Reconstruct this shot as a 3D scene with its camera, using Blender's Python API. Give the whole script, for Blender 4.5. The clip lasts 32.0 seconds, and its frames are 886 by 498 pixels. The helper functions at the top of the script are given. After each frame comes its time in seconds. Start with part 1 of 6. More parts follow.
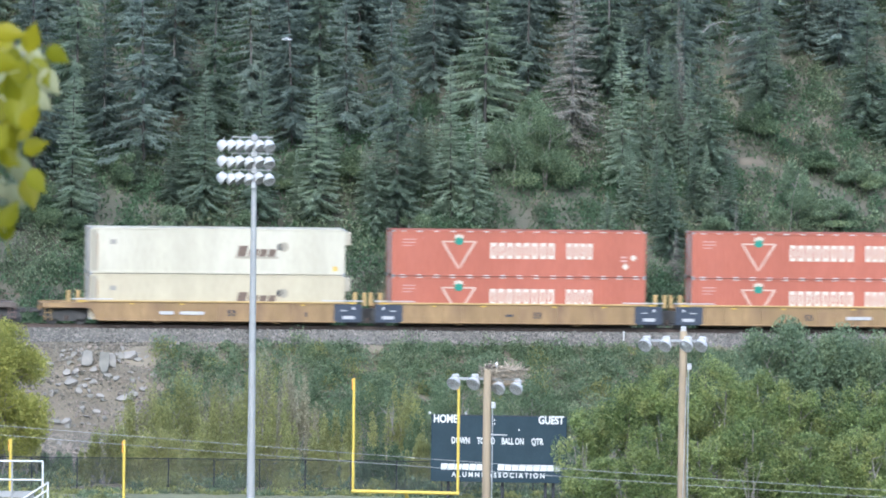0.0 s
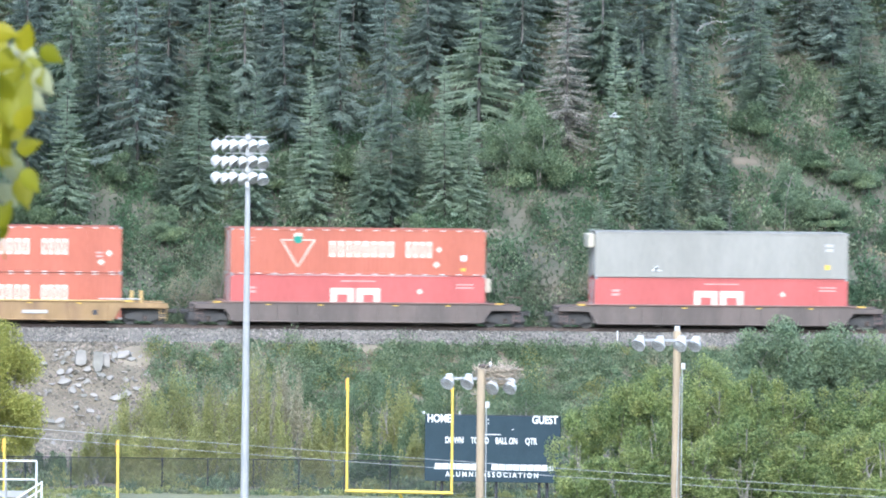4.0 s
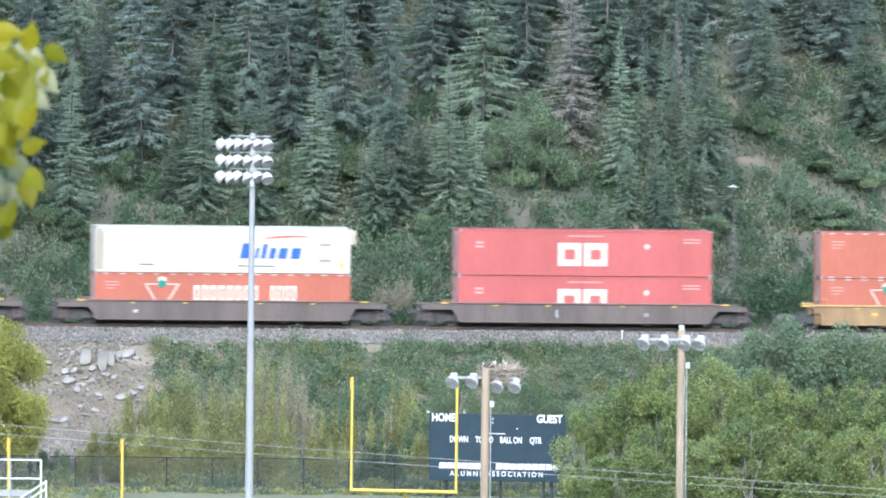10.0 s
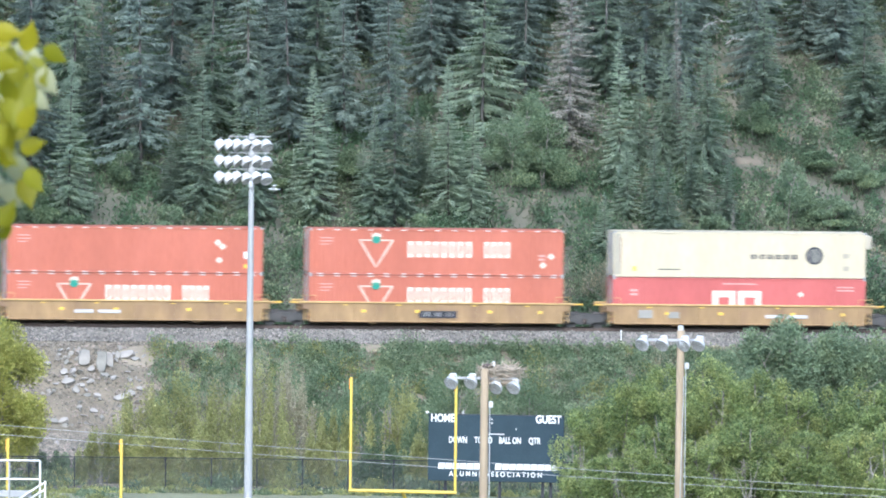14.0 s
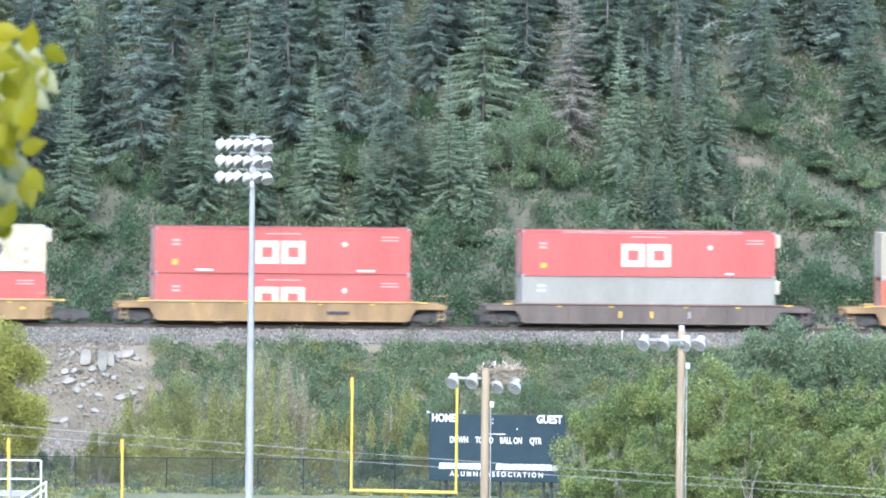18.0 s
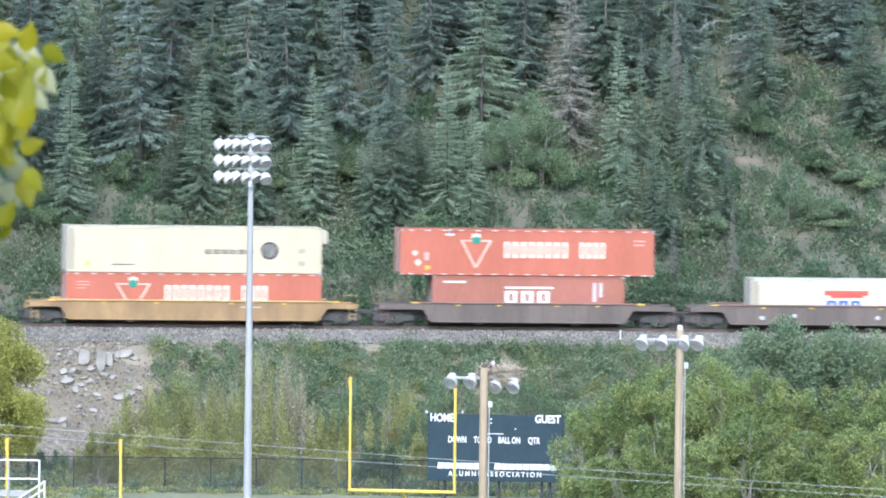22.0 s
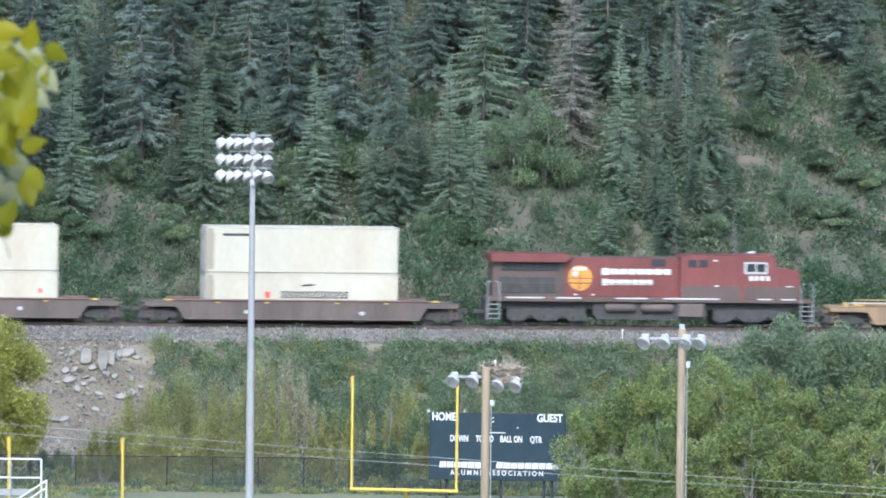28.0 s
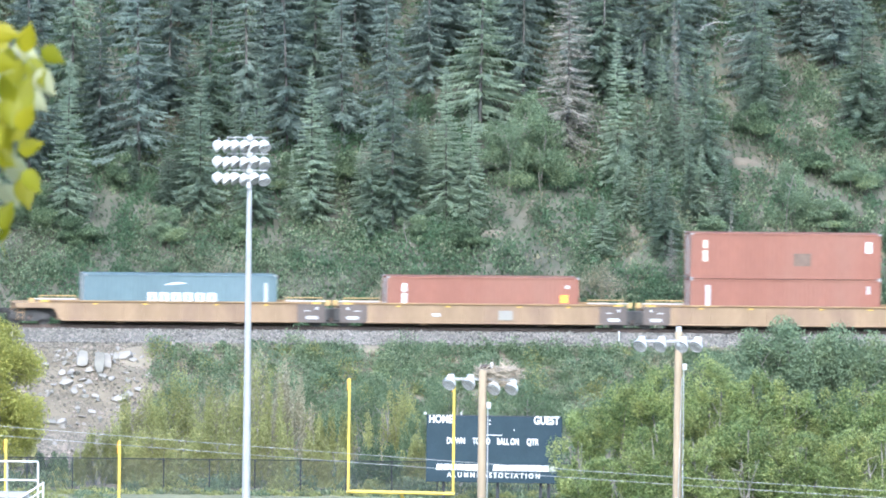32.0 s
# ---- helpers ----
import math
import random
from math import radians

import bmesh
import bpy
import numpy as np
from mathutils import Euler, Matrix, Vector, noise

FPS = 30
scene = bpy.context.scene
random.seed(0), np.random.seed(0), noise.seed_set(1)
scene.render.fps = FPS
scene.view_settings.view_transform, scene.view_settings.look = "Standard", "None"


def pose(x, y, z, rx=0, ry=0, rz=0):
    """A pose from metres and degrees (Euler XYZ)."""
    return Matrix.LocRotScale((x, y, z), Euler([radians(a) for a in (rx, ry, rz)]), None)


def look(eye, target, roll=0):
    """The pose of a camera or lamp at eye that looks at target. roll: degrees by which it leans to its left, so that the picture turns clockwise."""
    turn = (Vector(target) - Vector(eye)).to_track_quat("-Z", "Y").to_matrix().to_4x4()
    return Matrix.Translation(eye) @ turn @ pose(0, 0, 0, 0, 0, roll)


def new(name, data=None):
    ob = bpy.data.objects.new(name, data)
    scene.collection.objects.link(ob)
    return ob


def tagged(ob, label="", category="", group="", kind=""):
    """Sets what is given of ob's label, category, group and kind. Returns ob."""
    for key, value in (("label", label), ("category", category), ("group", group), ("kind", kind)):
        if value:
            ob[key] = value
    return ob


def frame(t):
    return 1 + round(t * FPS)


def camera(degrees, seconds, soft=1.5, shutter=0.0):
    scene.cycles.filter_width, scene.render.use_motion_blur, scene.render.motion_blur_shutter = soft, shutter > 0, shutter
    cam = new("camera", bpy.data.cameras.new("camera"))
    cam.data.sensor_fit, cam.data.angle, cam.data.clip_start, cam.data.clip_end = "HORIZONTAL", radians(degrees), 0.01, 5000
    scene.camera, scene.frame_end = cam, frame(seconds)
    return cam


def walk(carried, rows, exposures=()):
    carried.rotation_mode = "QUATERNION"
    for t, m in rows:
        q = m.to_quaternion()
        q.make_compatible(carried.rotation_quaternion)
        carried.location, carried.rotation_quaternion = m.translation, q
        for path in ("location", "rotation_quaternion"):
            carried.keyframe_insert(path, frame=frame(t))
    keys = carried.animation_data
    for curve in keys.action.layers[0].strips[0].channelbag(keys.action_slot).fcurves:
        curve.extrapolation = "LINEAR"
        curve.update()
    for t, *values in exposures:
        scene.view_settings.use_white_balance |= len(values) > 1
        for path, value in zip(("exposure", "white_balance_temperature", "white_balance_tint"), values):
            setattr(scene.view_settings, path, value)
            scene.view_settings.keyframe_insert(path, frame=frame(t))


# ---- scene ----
TURN = 0.65          # the camera's lean
EYE = (0.0, 0.0, 48.4)
AIM = (0.0, 800.0, 10.81)
cam = camera(3.981, 32.0, soft=1.85, shutter=0.55)
cam.data.dof.use_dof, cam.data.dof.focus_distance, cam.data.dof.aperture_fstop = True, 790.0, 42.0
SHAKE = [
    (0, -0.028, 0.043), (0.5, -0.125, 0.081), (1, 0.032, 0.239), (1.5, 0.151, 0.228), (2, 0.070, 0.174), (2.5, 0.119, 0.092),
    (3, 0.179, 0.109), (3.5, 0.396, 0.060), (5.5, 0.124, 0.000), (6, 0.070, 0.044), (6.5, 0.005, 0.000), (7, 0.097, -0.044),
    (7.5, 0.081, -0.016), (8, 0.016, -0.109), (8.5, -0.093, -0.049), (9, 0, 0), (9.5, 0.070, -0.038), (10, 0.081, -0.028),
    (10.5, 0.113, -0.120), (11, 0.157, -0.027), (11.5, 0.130, 0.033), (12, 0.238, 0.049), (12.5, 0.162, 0.054), (13, 0.233, 0.082),
    (13.5, 0.130, 0.049), (14, 0.141, 0.000), (14.5, 0.162, -0.049)] + [
    (16.5, 0.081, -0.022), (17, 0.016, -0.109), (17.5, 0.076, -0.055), (18, 0.081, -0.005), (18.5, 0.173, -0.038), (19, 0.130, 0),
    (19.5, 0.130, 0), (20, 0.179, 0.054), (20.5, 0.167, 0.103), (21, 0.130, 0.049), (21.5, 0.141, 0.043), (22, 0.184, -0.017),
    (22.5, 0.184, -0.060), (23, 0.347, -0.115), (23.5, 0.336, -0.168), (24, 0.184, -0.104), (24.5, 0.086, -0.060), (25, 0.157, -0.060),
    (25.5, 0.130, -0.082), (27.5, 0.037, -0.017), (28, 0.060, -0.087), (28.5, 0.027, -0.060), (29, 0.124, -0.055), (29.5, 0.130, -0.060),
    (30, 0.021, -0.060), (30.5, 0.021, -0.071), (31, 0.027, -0.060), (31.5, 0.146, -0.022), (32, 0.266, 0.065)]
EXPO = [(t, 1.5 + e, 5120, 8) for t, e in ((0, -0.08), (1, 0.1), (2, 0.32), (3, 0.36), (6, 0.34), (7, 0.3), (8, 0.22), (9, 0.15), (10, 0.24), (11, 0.3), (12, 0.36), (13, 0.36), (14, 0.26), (17, 0.22), (18, 0.4),
                                              (19, 0.38), (20, 0.3), (21, 0.15), (22, 0.25), (23, 0.25), (24, 0.3), (25, 0.22), (27.5, -0.12), (28, -0.06), (29, 0.25), (30, 0.6), (31, 0.6), (32, 0.61))]
walk(cam, [(t, look(EYE, (AIM[0] + a, AIM[1], AIM[2] + b), TURN)) for t, a, b in SHAKE], EXPO)

# ---- light: hazy afternoon sky, a soft sun behind and to the right of the camera ----
world = bpy.data.worlds.new("world")
scene.world = world
world.use_nodes = True
sky = world.node_tree.nodes.new("ShaderNodeTexSky")
sky.sky_type, sky.sun_disc = "NISHITA", False
SUN_EL, SUN_AZ = radians(42), radians(184)
sky.sun_elevation, sky.sun_rotation = SUN_EL, SUN_AZ
sky.air_density, sky.dust_density, sky.ozone_density = 1.0, 3.0, 1.0
back = world.node_tree.nodes["Background"]
back.inputs[1].default_value = 0.15
world.node_tree.links.new(sky.outputs[0], back.inputs[0])
sun = new("sun", bpy.data.lights.new("sun", "SUN"))
sun.data.energy, sun.data.angle, sun.data.color = 1.15, radians(28), (1.0, 0.95, 0.87)
toward = Vector((math.sin(SUN_AZ) * math.cos(SUN_EL), math.cos(SUN_AZ) * math.cos(SUN_EL), math.sin(SUN_EL)))
sun.matrix_world = look(toward * 300, (0, 0, 0))


# ---- materials ----
def mat(name, col, rough=0.6, metal=0.0, var=0.18, scale=3.0, fine=14.0, bump=0.0, spec=0.3, dirt=None, amount=0.35, rand=0.0, island=0.0, thin=0.0, tall=1.0):
    """A paint, stone, wood or leaf: two scales of variation, stains of a second colour, relief; rand and island vary it from thing to thing."""
    m = bpy.data.materials.new(name)
    m.use_nodes = True
    nt = m.node_tree
    n, ln = nt.nodes, nt.links.new
    b = n["Principled BSDF"]
    b.inputs["Roughness"].default_value, b.inputs["Metallic"].default_value = rough, metal
    b.inputs["Specular IOR Level"].default_value = spec
    co = n.new("ShaderNodeTexCoord")
    mp = n.new("ShaderNodeMapping")
    mp.inputs[3].default_value = (1, 1, 1 / tall)
    ln(co.outputs["Object"], mp.inputs[0])

    def noisy(s, detail):
        t = n.new("ShaderNodeTexNoise")
        t.inputs["Scale"].default_value, t.inputs["Detail"].default_value = s, detail
        ln(mp.outputs[0], t.inputs["Vector"])
        return t.outputs["Fac"]

    def mixed(fac, a, c, kind="MIX"):
        x = n.new("ShaderNodeMix")
        x.data_type, x.blend_type = "RGBA", kind
        for sock, val in ((x.inputs[0], fac), (x.inputs[6], a), (x.inputs[7], c)):
            if isinstance(val, (int, float)):
                sock.default_value = val
            elif isinstance(val, tuple):
                sock.default_value = (*val, 1)
            else:
                ln(val, sock)
        return x.outputs[2]

    def ranged(val, a, c, lo, hi):
        x = n.new("ShaderNodeMapRange")
        for i, v in enumerate((a, c, lo, hi)):
            x.inputs[1 + i].default_value = v
        ln(val, x.inputs[0])
        return x.outputs[0]

    big, small = noisy(scale, 3), noisy(fine, 4)
    up, down = tuple(min(1, c * (1 + var)) for c in col), tuple(c * (1 - var) for c in col)
    out = mixed(ranged(big, 0.3, 0.7, 0, 1), down, up)
    out = mixed(ranged(small, 0.3, 0.7, 0, 0.4), out, tuple(c * 0.75 for c in col))
    if dirt:
        out = mixed(ranged(noisy(scale * 0.6, 6), 0.5, 0.72, 0, amount), out, dirt)
    for amt, node, sock in ((rand, "ShaderNodeObjectInfo", "Random"), (island, "ShaderNodeNewGeometry", "Random Per Island")):
        if amt:
            r = n.new(node)
            hs = n.new("ShaderNodeHueSaturation")
            ln(out, hs.inputs["Color"])
            ln(ranged(r.outputs[sock], 0, 1, 1 - amt, 1 + amt), hs.inputs["Value"])
            ln(ranged(r.outputs[sock], 0, 1, 0.5 + amt * 0.05, 0.5 - amt * 0.05), hs.inputs["Hue"])
            out = hs.outputs[0]
    ln(out, b.inputs["Base Color"])
    ln(ranged(small, 0.2, 0.8, max(0, rough - 0.12), min(1, rough + 0.12)), b.inputs["Roughness"])
    if bump:
        bp = n.new("ShaderNodeBump")
        bp.inputs["Strength"].default_value, bp.inputs["Distance"].default_value = bump, 0.03
        ln(small, bp.inputs["Height"])
        ln(bp.outputs[0], b.inputs["Normal"])
    if thin:
        tr = n.new("ShaderNodeBsdfTranslucent")
        ln(out, tr.inputs[0])
        mx = n.new("ShaderNodeMixShader")
        mx.inputs[0].default_value = thin
        ln(b.outputs[0], mx.inputs[1])
        ln(tr.outputs[0], mx.inputs[2])
        ln(mx.outputs[0], n["Material Output"].inputs[0])
    return m


GRASS = mat("field_grass", (0.15, 0.148, 0.078), 0.9, scale=0.3, fine=6, bump=0.6, dirt=(0.24, 0.22, 0.10))
SOIL = mat("bank_soil", (0.142, 0.116, 0.077), 0.95, scale=0.5, fine=7, bump=0.8, dirt=(0.15, 0.135, 0.10), amount=0.6, var=0.25)
HILL = mat("hill_soil", (0.08, 0.077, 0.053), 0.95, scale=0.35, fine=5, bump=0.8, dirt=(0.125, 0.104, 0.072), amount=0.6, var=0.3)
BALLAST = mat("ballast_gravel", (0.13, 0.116, 0.095), 0.95, scale=0.8, fine=12, bump=1.0, var=0.2)
STONE = mat("ballast_stone", (0.165, 0.15, 0.122), 0.9, scale=2, island=0.55)
RUBBLE = mat("bank_rubble", (0.16, 0.137, 0.102), 0.9, scale=2, island=0.45)
ROCK = mat("pale_rock", (0.198, 0.182, 0.152), 0.9, scale=1.2, fine=6, bump=0.6, dirt=(0.28, 0.25, 0.2), rand=0.2)
RUST = mat("rail_steel", (0.10, 0.075, 0.06), 0.6, 0.5, bump=0.2)
TIE = mat("tie_wood", (0.09, 0.075, 0.06), 0.9, scale=2, fine=20)
# Needles kept far paler than spruce is: distance haze put into the colour.
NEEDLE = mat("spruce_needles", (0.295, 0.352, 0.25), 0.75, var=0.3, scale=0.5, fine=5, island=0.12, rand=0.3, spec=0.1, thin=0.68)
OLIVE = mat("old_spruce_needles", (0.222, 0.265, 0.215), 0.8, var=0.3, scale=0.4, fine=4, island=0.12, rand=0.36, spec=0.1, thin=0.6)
BARK = mat("spruce_bark", (0.115, 0.105, 0.092), 0.95, scale=2, fine=12, bump=0.8)
DEADW = mat("dead_twigs", (0.195, 0.183, 0.145), 0.95, scale=1, island=0.3)
LEAFD = mat("shrub_leaves", (0.125, 0.168, 0.09), 0.7, var=0.35, scale=0.5, fine=3, island=0.42, rand=0.2, spec=0.1, thin=0.45, dirt=(0.22, 0.235, 0.10), amount=0.35)
LEAFY = mat("willow_leaves", (0.30, 0.302, 0.115), 0.7, var=0.3, scale=0.6, fine=3, island=0.3, rand=0.15, spec=0.1, thin=0.55, dirt=(0.20, 0.24, 0.11), amount=0.5)
# Yellow patches in the poplar colour stand in for its sunlit leaves.
LEAFP = mat("poplar_leaves", (0.24, 0.29, 0.108), 0.45, var=0.28, scale=0.75, fine=3, island=0.42, rand=0.15, spec=0.15, thin=0.55, dirt=(0.44, 0.42, 0.145), amount=0.62)
LEAFG = mat("grey_willow_leaves", (0.175, 0.215, 0.12), 0.7, var=0.3, scale=0.6, fine=3, island=0.42, rand=0.12, spec=0.1, thin=0.45, dirt=(0.20, 0.16, 0.12), amount=0.55)
LEAFW = mat("tall_willow_leaves", (0.178, 0.228, 0.13), 0.7, var=0.25, scale=0.7, fine=3, island=0.2, spec=0.1, thin=0.42, dirt=(0.27, 0.30, 0.12), amount=0.5)
LEAFT = mat("tan_bush_leaves", (0.27, 0.25, 0.16), 0.8, var=0.25, scale=0.6, fine=3, island=0.25, rand=0.1, spec=0.1, thin=0.3)
MAPLE = mat("maple_leaves", (0.38, 0.37, 0.095), 0.65, var=0.25, scale=0.5, fine=3, island=0.22, rand=0.1, spec=0.15, thin=0.45)
LIMB = mat("bleached_wood", (0.28, 0.265, 0.24), 0.9, scale=2, fine=12)
CREAM = mat("cream_letters", (0.50, 0.44, 0.345), 0.5, scale=2, var=0.1, dirt=(0.42, 0.31, 0.24), amount=0.5)
FADED = mat("faded_stencil", (0.43, 0.25, 0.21), 0.6, scale=3, var=0.15)
OUTLINE = mat("worn_outline", (0.46, 0.33, 0.25), 0.55, scale=2, fine=9, var=0.15, dirt=(0.38, 0.16, 0.11), amount=0.7)
SCAR = mat("slope_earth", (0.13, 0.108, 0.077), 0.95, scale=1.2, fine=8, bump=0.6, dirt=(0.10, 0.095, 0.065), amount=0.7)
SAND = mat("dry_earth", (0.185, 0.155, 0.105), 0.95, scale=1, fine=9, bump=0.6, dirt=(0.18, 0.15, 0.11), amount=0.5)
DRY = mat("dry_grass", (0.24, 0.22, 0.13), 0.9, var=0.3, scale=0.5, island=0.2, thin=0.2)
TWIG = mat("twig_bark", (0.22, 0.20, 0.165), 0.9, scale=2, fine=15)
ASPEN = mat("aspen_leaf", (0.215, 0.2, 0.004), 0.45, var=0.2, scale=9, fine=60, rand=0.22, spec=0.2, thin=0.4)
PALE = mat("aspen_leaf_underside", (0.33, 0.325, 0.17), 0.5, var=0.1, scale=9, rand=0.15, thin=0.3)
HILLLEAF = mat("hillside_leaves", (0.10, 0.152, 0.08), 0.7, var=0.3, scale=0.35, fine=3, island=0.2, spec=0.1, thin=0.5, dirt=(0.16, 0.145, 0.10), amount=0.6)
ASPENB = mat("aspen_bark", (0.42, 0.42, 0.34), 0.8, scale=4, fine=20, bump=0.4)
YELLOW = mat("goal_paint", (0.50, 0.37, 0.06), 0.45, scale=2, var=0.06)
STEEL = mat("galvanised_steel", (0.27, 0.265, 0.25), 0.55, 0.0, scale=0.8, var=0.1)
LAMPW = mat("lamp_housing", (0.37, 0.36, 0.34), 0.5, 0.0, scale=3, var=0.1, dirt=(0.4, 0.4, 0.4))
BULB = mat("bulb_glass", (0.45, 0.45, 0.42), 0.2, scale=8, spec=0.6)
LENS = mat("lamp_glass", (0.62, 0.62, 0.60), 0.3, 0.0, scale=4, spec=0.6)
POLEW = mat("pole_wood", (0.265, 0.205, 0.132), 0.9, scale=2, fine=14, tall=8, bump=0.4)
NEST = mat("nest_sticks", (0.34, 0.285, 0.21), 0.95, scale=3, island=0.35)
BOARD = mat("scoreboard_face", (0.026, 0.040, 0.048), 0.8, scale=1, var=0.12, spec=0.15)
WHITE = mat("white_paint", (0.53, 0.52, 0.48), 0.5, scale=3, var=0.04)
DARK = mat("black_metal", (0.03, 0.03, 0.033), 0.6, scale=4)
MESHM = mat("chain_link", (0.045, 0.05, 0.05), 0.6, 0.2)
WIRE = mat("wire", (0.31, 0.31, 0.29), 0.5, 0.3)
CARY = mat("car_yellow", (0.23, 0.148, 0.066), 0.65, scale=0.9, fine=6, var=0.22, dirt=(0.13, 0.08, 0.048), amount=0.8, tall=3)
CARY3 = mat("car_faded_yellow", (0.22, 0.15, 0.085), 0.7, scale=0.6, fine=6, dirt=(0.13, 0.085, 0.06), amount=0.7, tall=3)
CARY2 = mat("car_bright_yellow", (0.38, 0.26, 0.10), 0.6, scale=1, fine=6, dirt=(0.30, 0.17, 0.06), amount=0.4)
CARB = mat("car_brown", (0.096, 0.077, 0.063), 0.7, scale=0.7, fine=6, dirt=(0.14, 0.105, 0.085), amount=0.5, tall=3)
CARB2 = mat("car_brown_top", (0.16, 0.10, 0.08), 0.7, scale=1, fine=6, dirt=(0.12, 0.08, 0.06))
TRUCK = mat("truck_grime", (0.052, 0.049, 0.044), 0.75, scale=3, dirt=(0.10, 0.085, 0.07))
BLUEP = mat("dark_blue_panel", (0.035, 0.042, 0.055), 0.6, scale=2)
MARKY = mat("yellow_marker", (0.55, 0.36, 0.05), 0.5, dirt=(0.3, 0.2, 0.08), amount=0.5)
LRED = mat("loco_red", (0.145, 0.046, 0.038), 0.5, scale=0.6, fine=5, dirt=(0.17, 0.055, 0.05), amount=0.5, tall=2)
LREDD = mat("loco_grimy_red", (0.085, 0.061, 0.048), 0.6, scale=0.6, fine=5, dirt=(0.11, 0.08, 0.07), amount=0.6, tall=2)
GOLD = mat("emblem_gold", (0.52, 0.235, 0.04), 0.5, dirt=(0.2, 0.1, 0.04), amount=0.6, scale=2.5)
GLASS = mat("dark_window", (0.02, 0.025, 0.03), 0.08, spec=0.8)
GREENB = mat("green_badge", (0.03, 0.17, 0.115), 0.5)
ORANGE = mat("orange_patch", (0.75, 0.30, 0.04), 0.5)
BLUEL = mat("blue_letters", (0.03, 0.09, 0.45), 0.5)
REDL = mat("red_emblem", (0.62, 0.07, 0.05), 0.5)
BLACKL = mat("black_letters", (0.035, 0.035, 0.04), 0.5)
DARKB = mat("brown_letters", (0.12, 0.085, 0.06), 0.5)
BIRDW = mat("bird_white", (0.6, 0.6, 0.58), 0.7)
BIRDD = mat("bird_brown", (0.08, 0.06, 0.05), 0.8)


def box_paint(name, col, dirt, amount=0.3):
    return mat(name, col, 0.55, scale=0.6, fine=5, var=0.08, dirt=dirt, amount=amount, tall=3)


C_RED = box_paint("container_red", (0.30, 0.092, 0.053), (0.34, 0.115, 0.075))
C_CRIM = box_paint("container_crimson", (0.312, 0.076, 0.064), (0.35, 0.10, 0.085))
C_WHITE = box_paint("container_white", (0.40, 0.363, 0.268), (0.52, 0.48, 0.39))
C_COLD = box_paint("container_cold_white", (0.415, 0.38, 0.288), (0.34, 0.26, 0.17), 0.35)
C_CREAM = box_paint("container_cream", (0.385, 0.335, 0.225), (0.33, 0.27, 0.18), 0.28)
C_BEIGE = box_paint("container_beige", (0.265, 0.238, 0.175), (0.27, 0.23, 0.17), 0.5)
C_GREY = box_paint("container_grey", (0.215, 0.203, 0.17), (0.27, 0.255, 0.22))
C_BROWN = box_paint("container_brown", (0.235, 0.092, 0.058), (0.30, 0.11, 0.09))
C_MAROON = box_paint("container_maroon", (0.188, 0.08, 0.051), (0.185, 0.1, 0.068), 0.45)
C_BLUE = box_paint("container_blue", (0.092, 0.128, 0.132), (0.125, 0.165, 0.175))
RUSTP = mat("rust_streak", (0.22, 0.12, 0.06), 0.9, scale=2, fine=8, dirt=(0.34, 0.28, 0.2), amount=0.9)
# Doors a darker brown than the walls: shade on the ends put into colour.
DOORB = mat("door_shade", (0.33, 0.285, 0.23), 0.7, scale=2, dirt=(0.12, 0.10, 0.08))


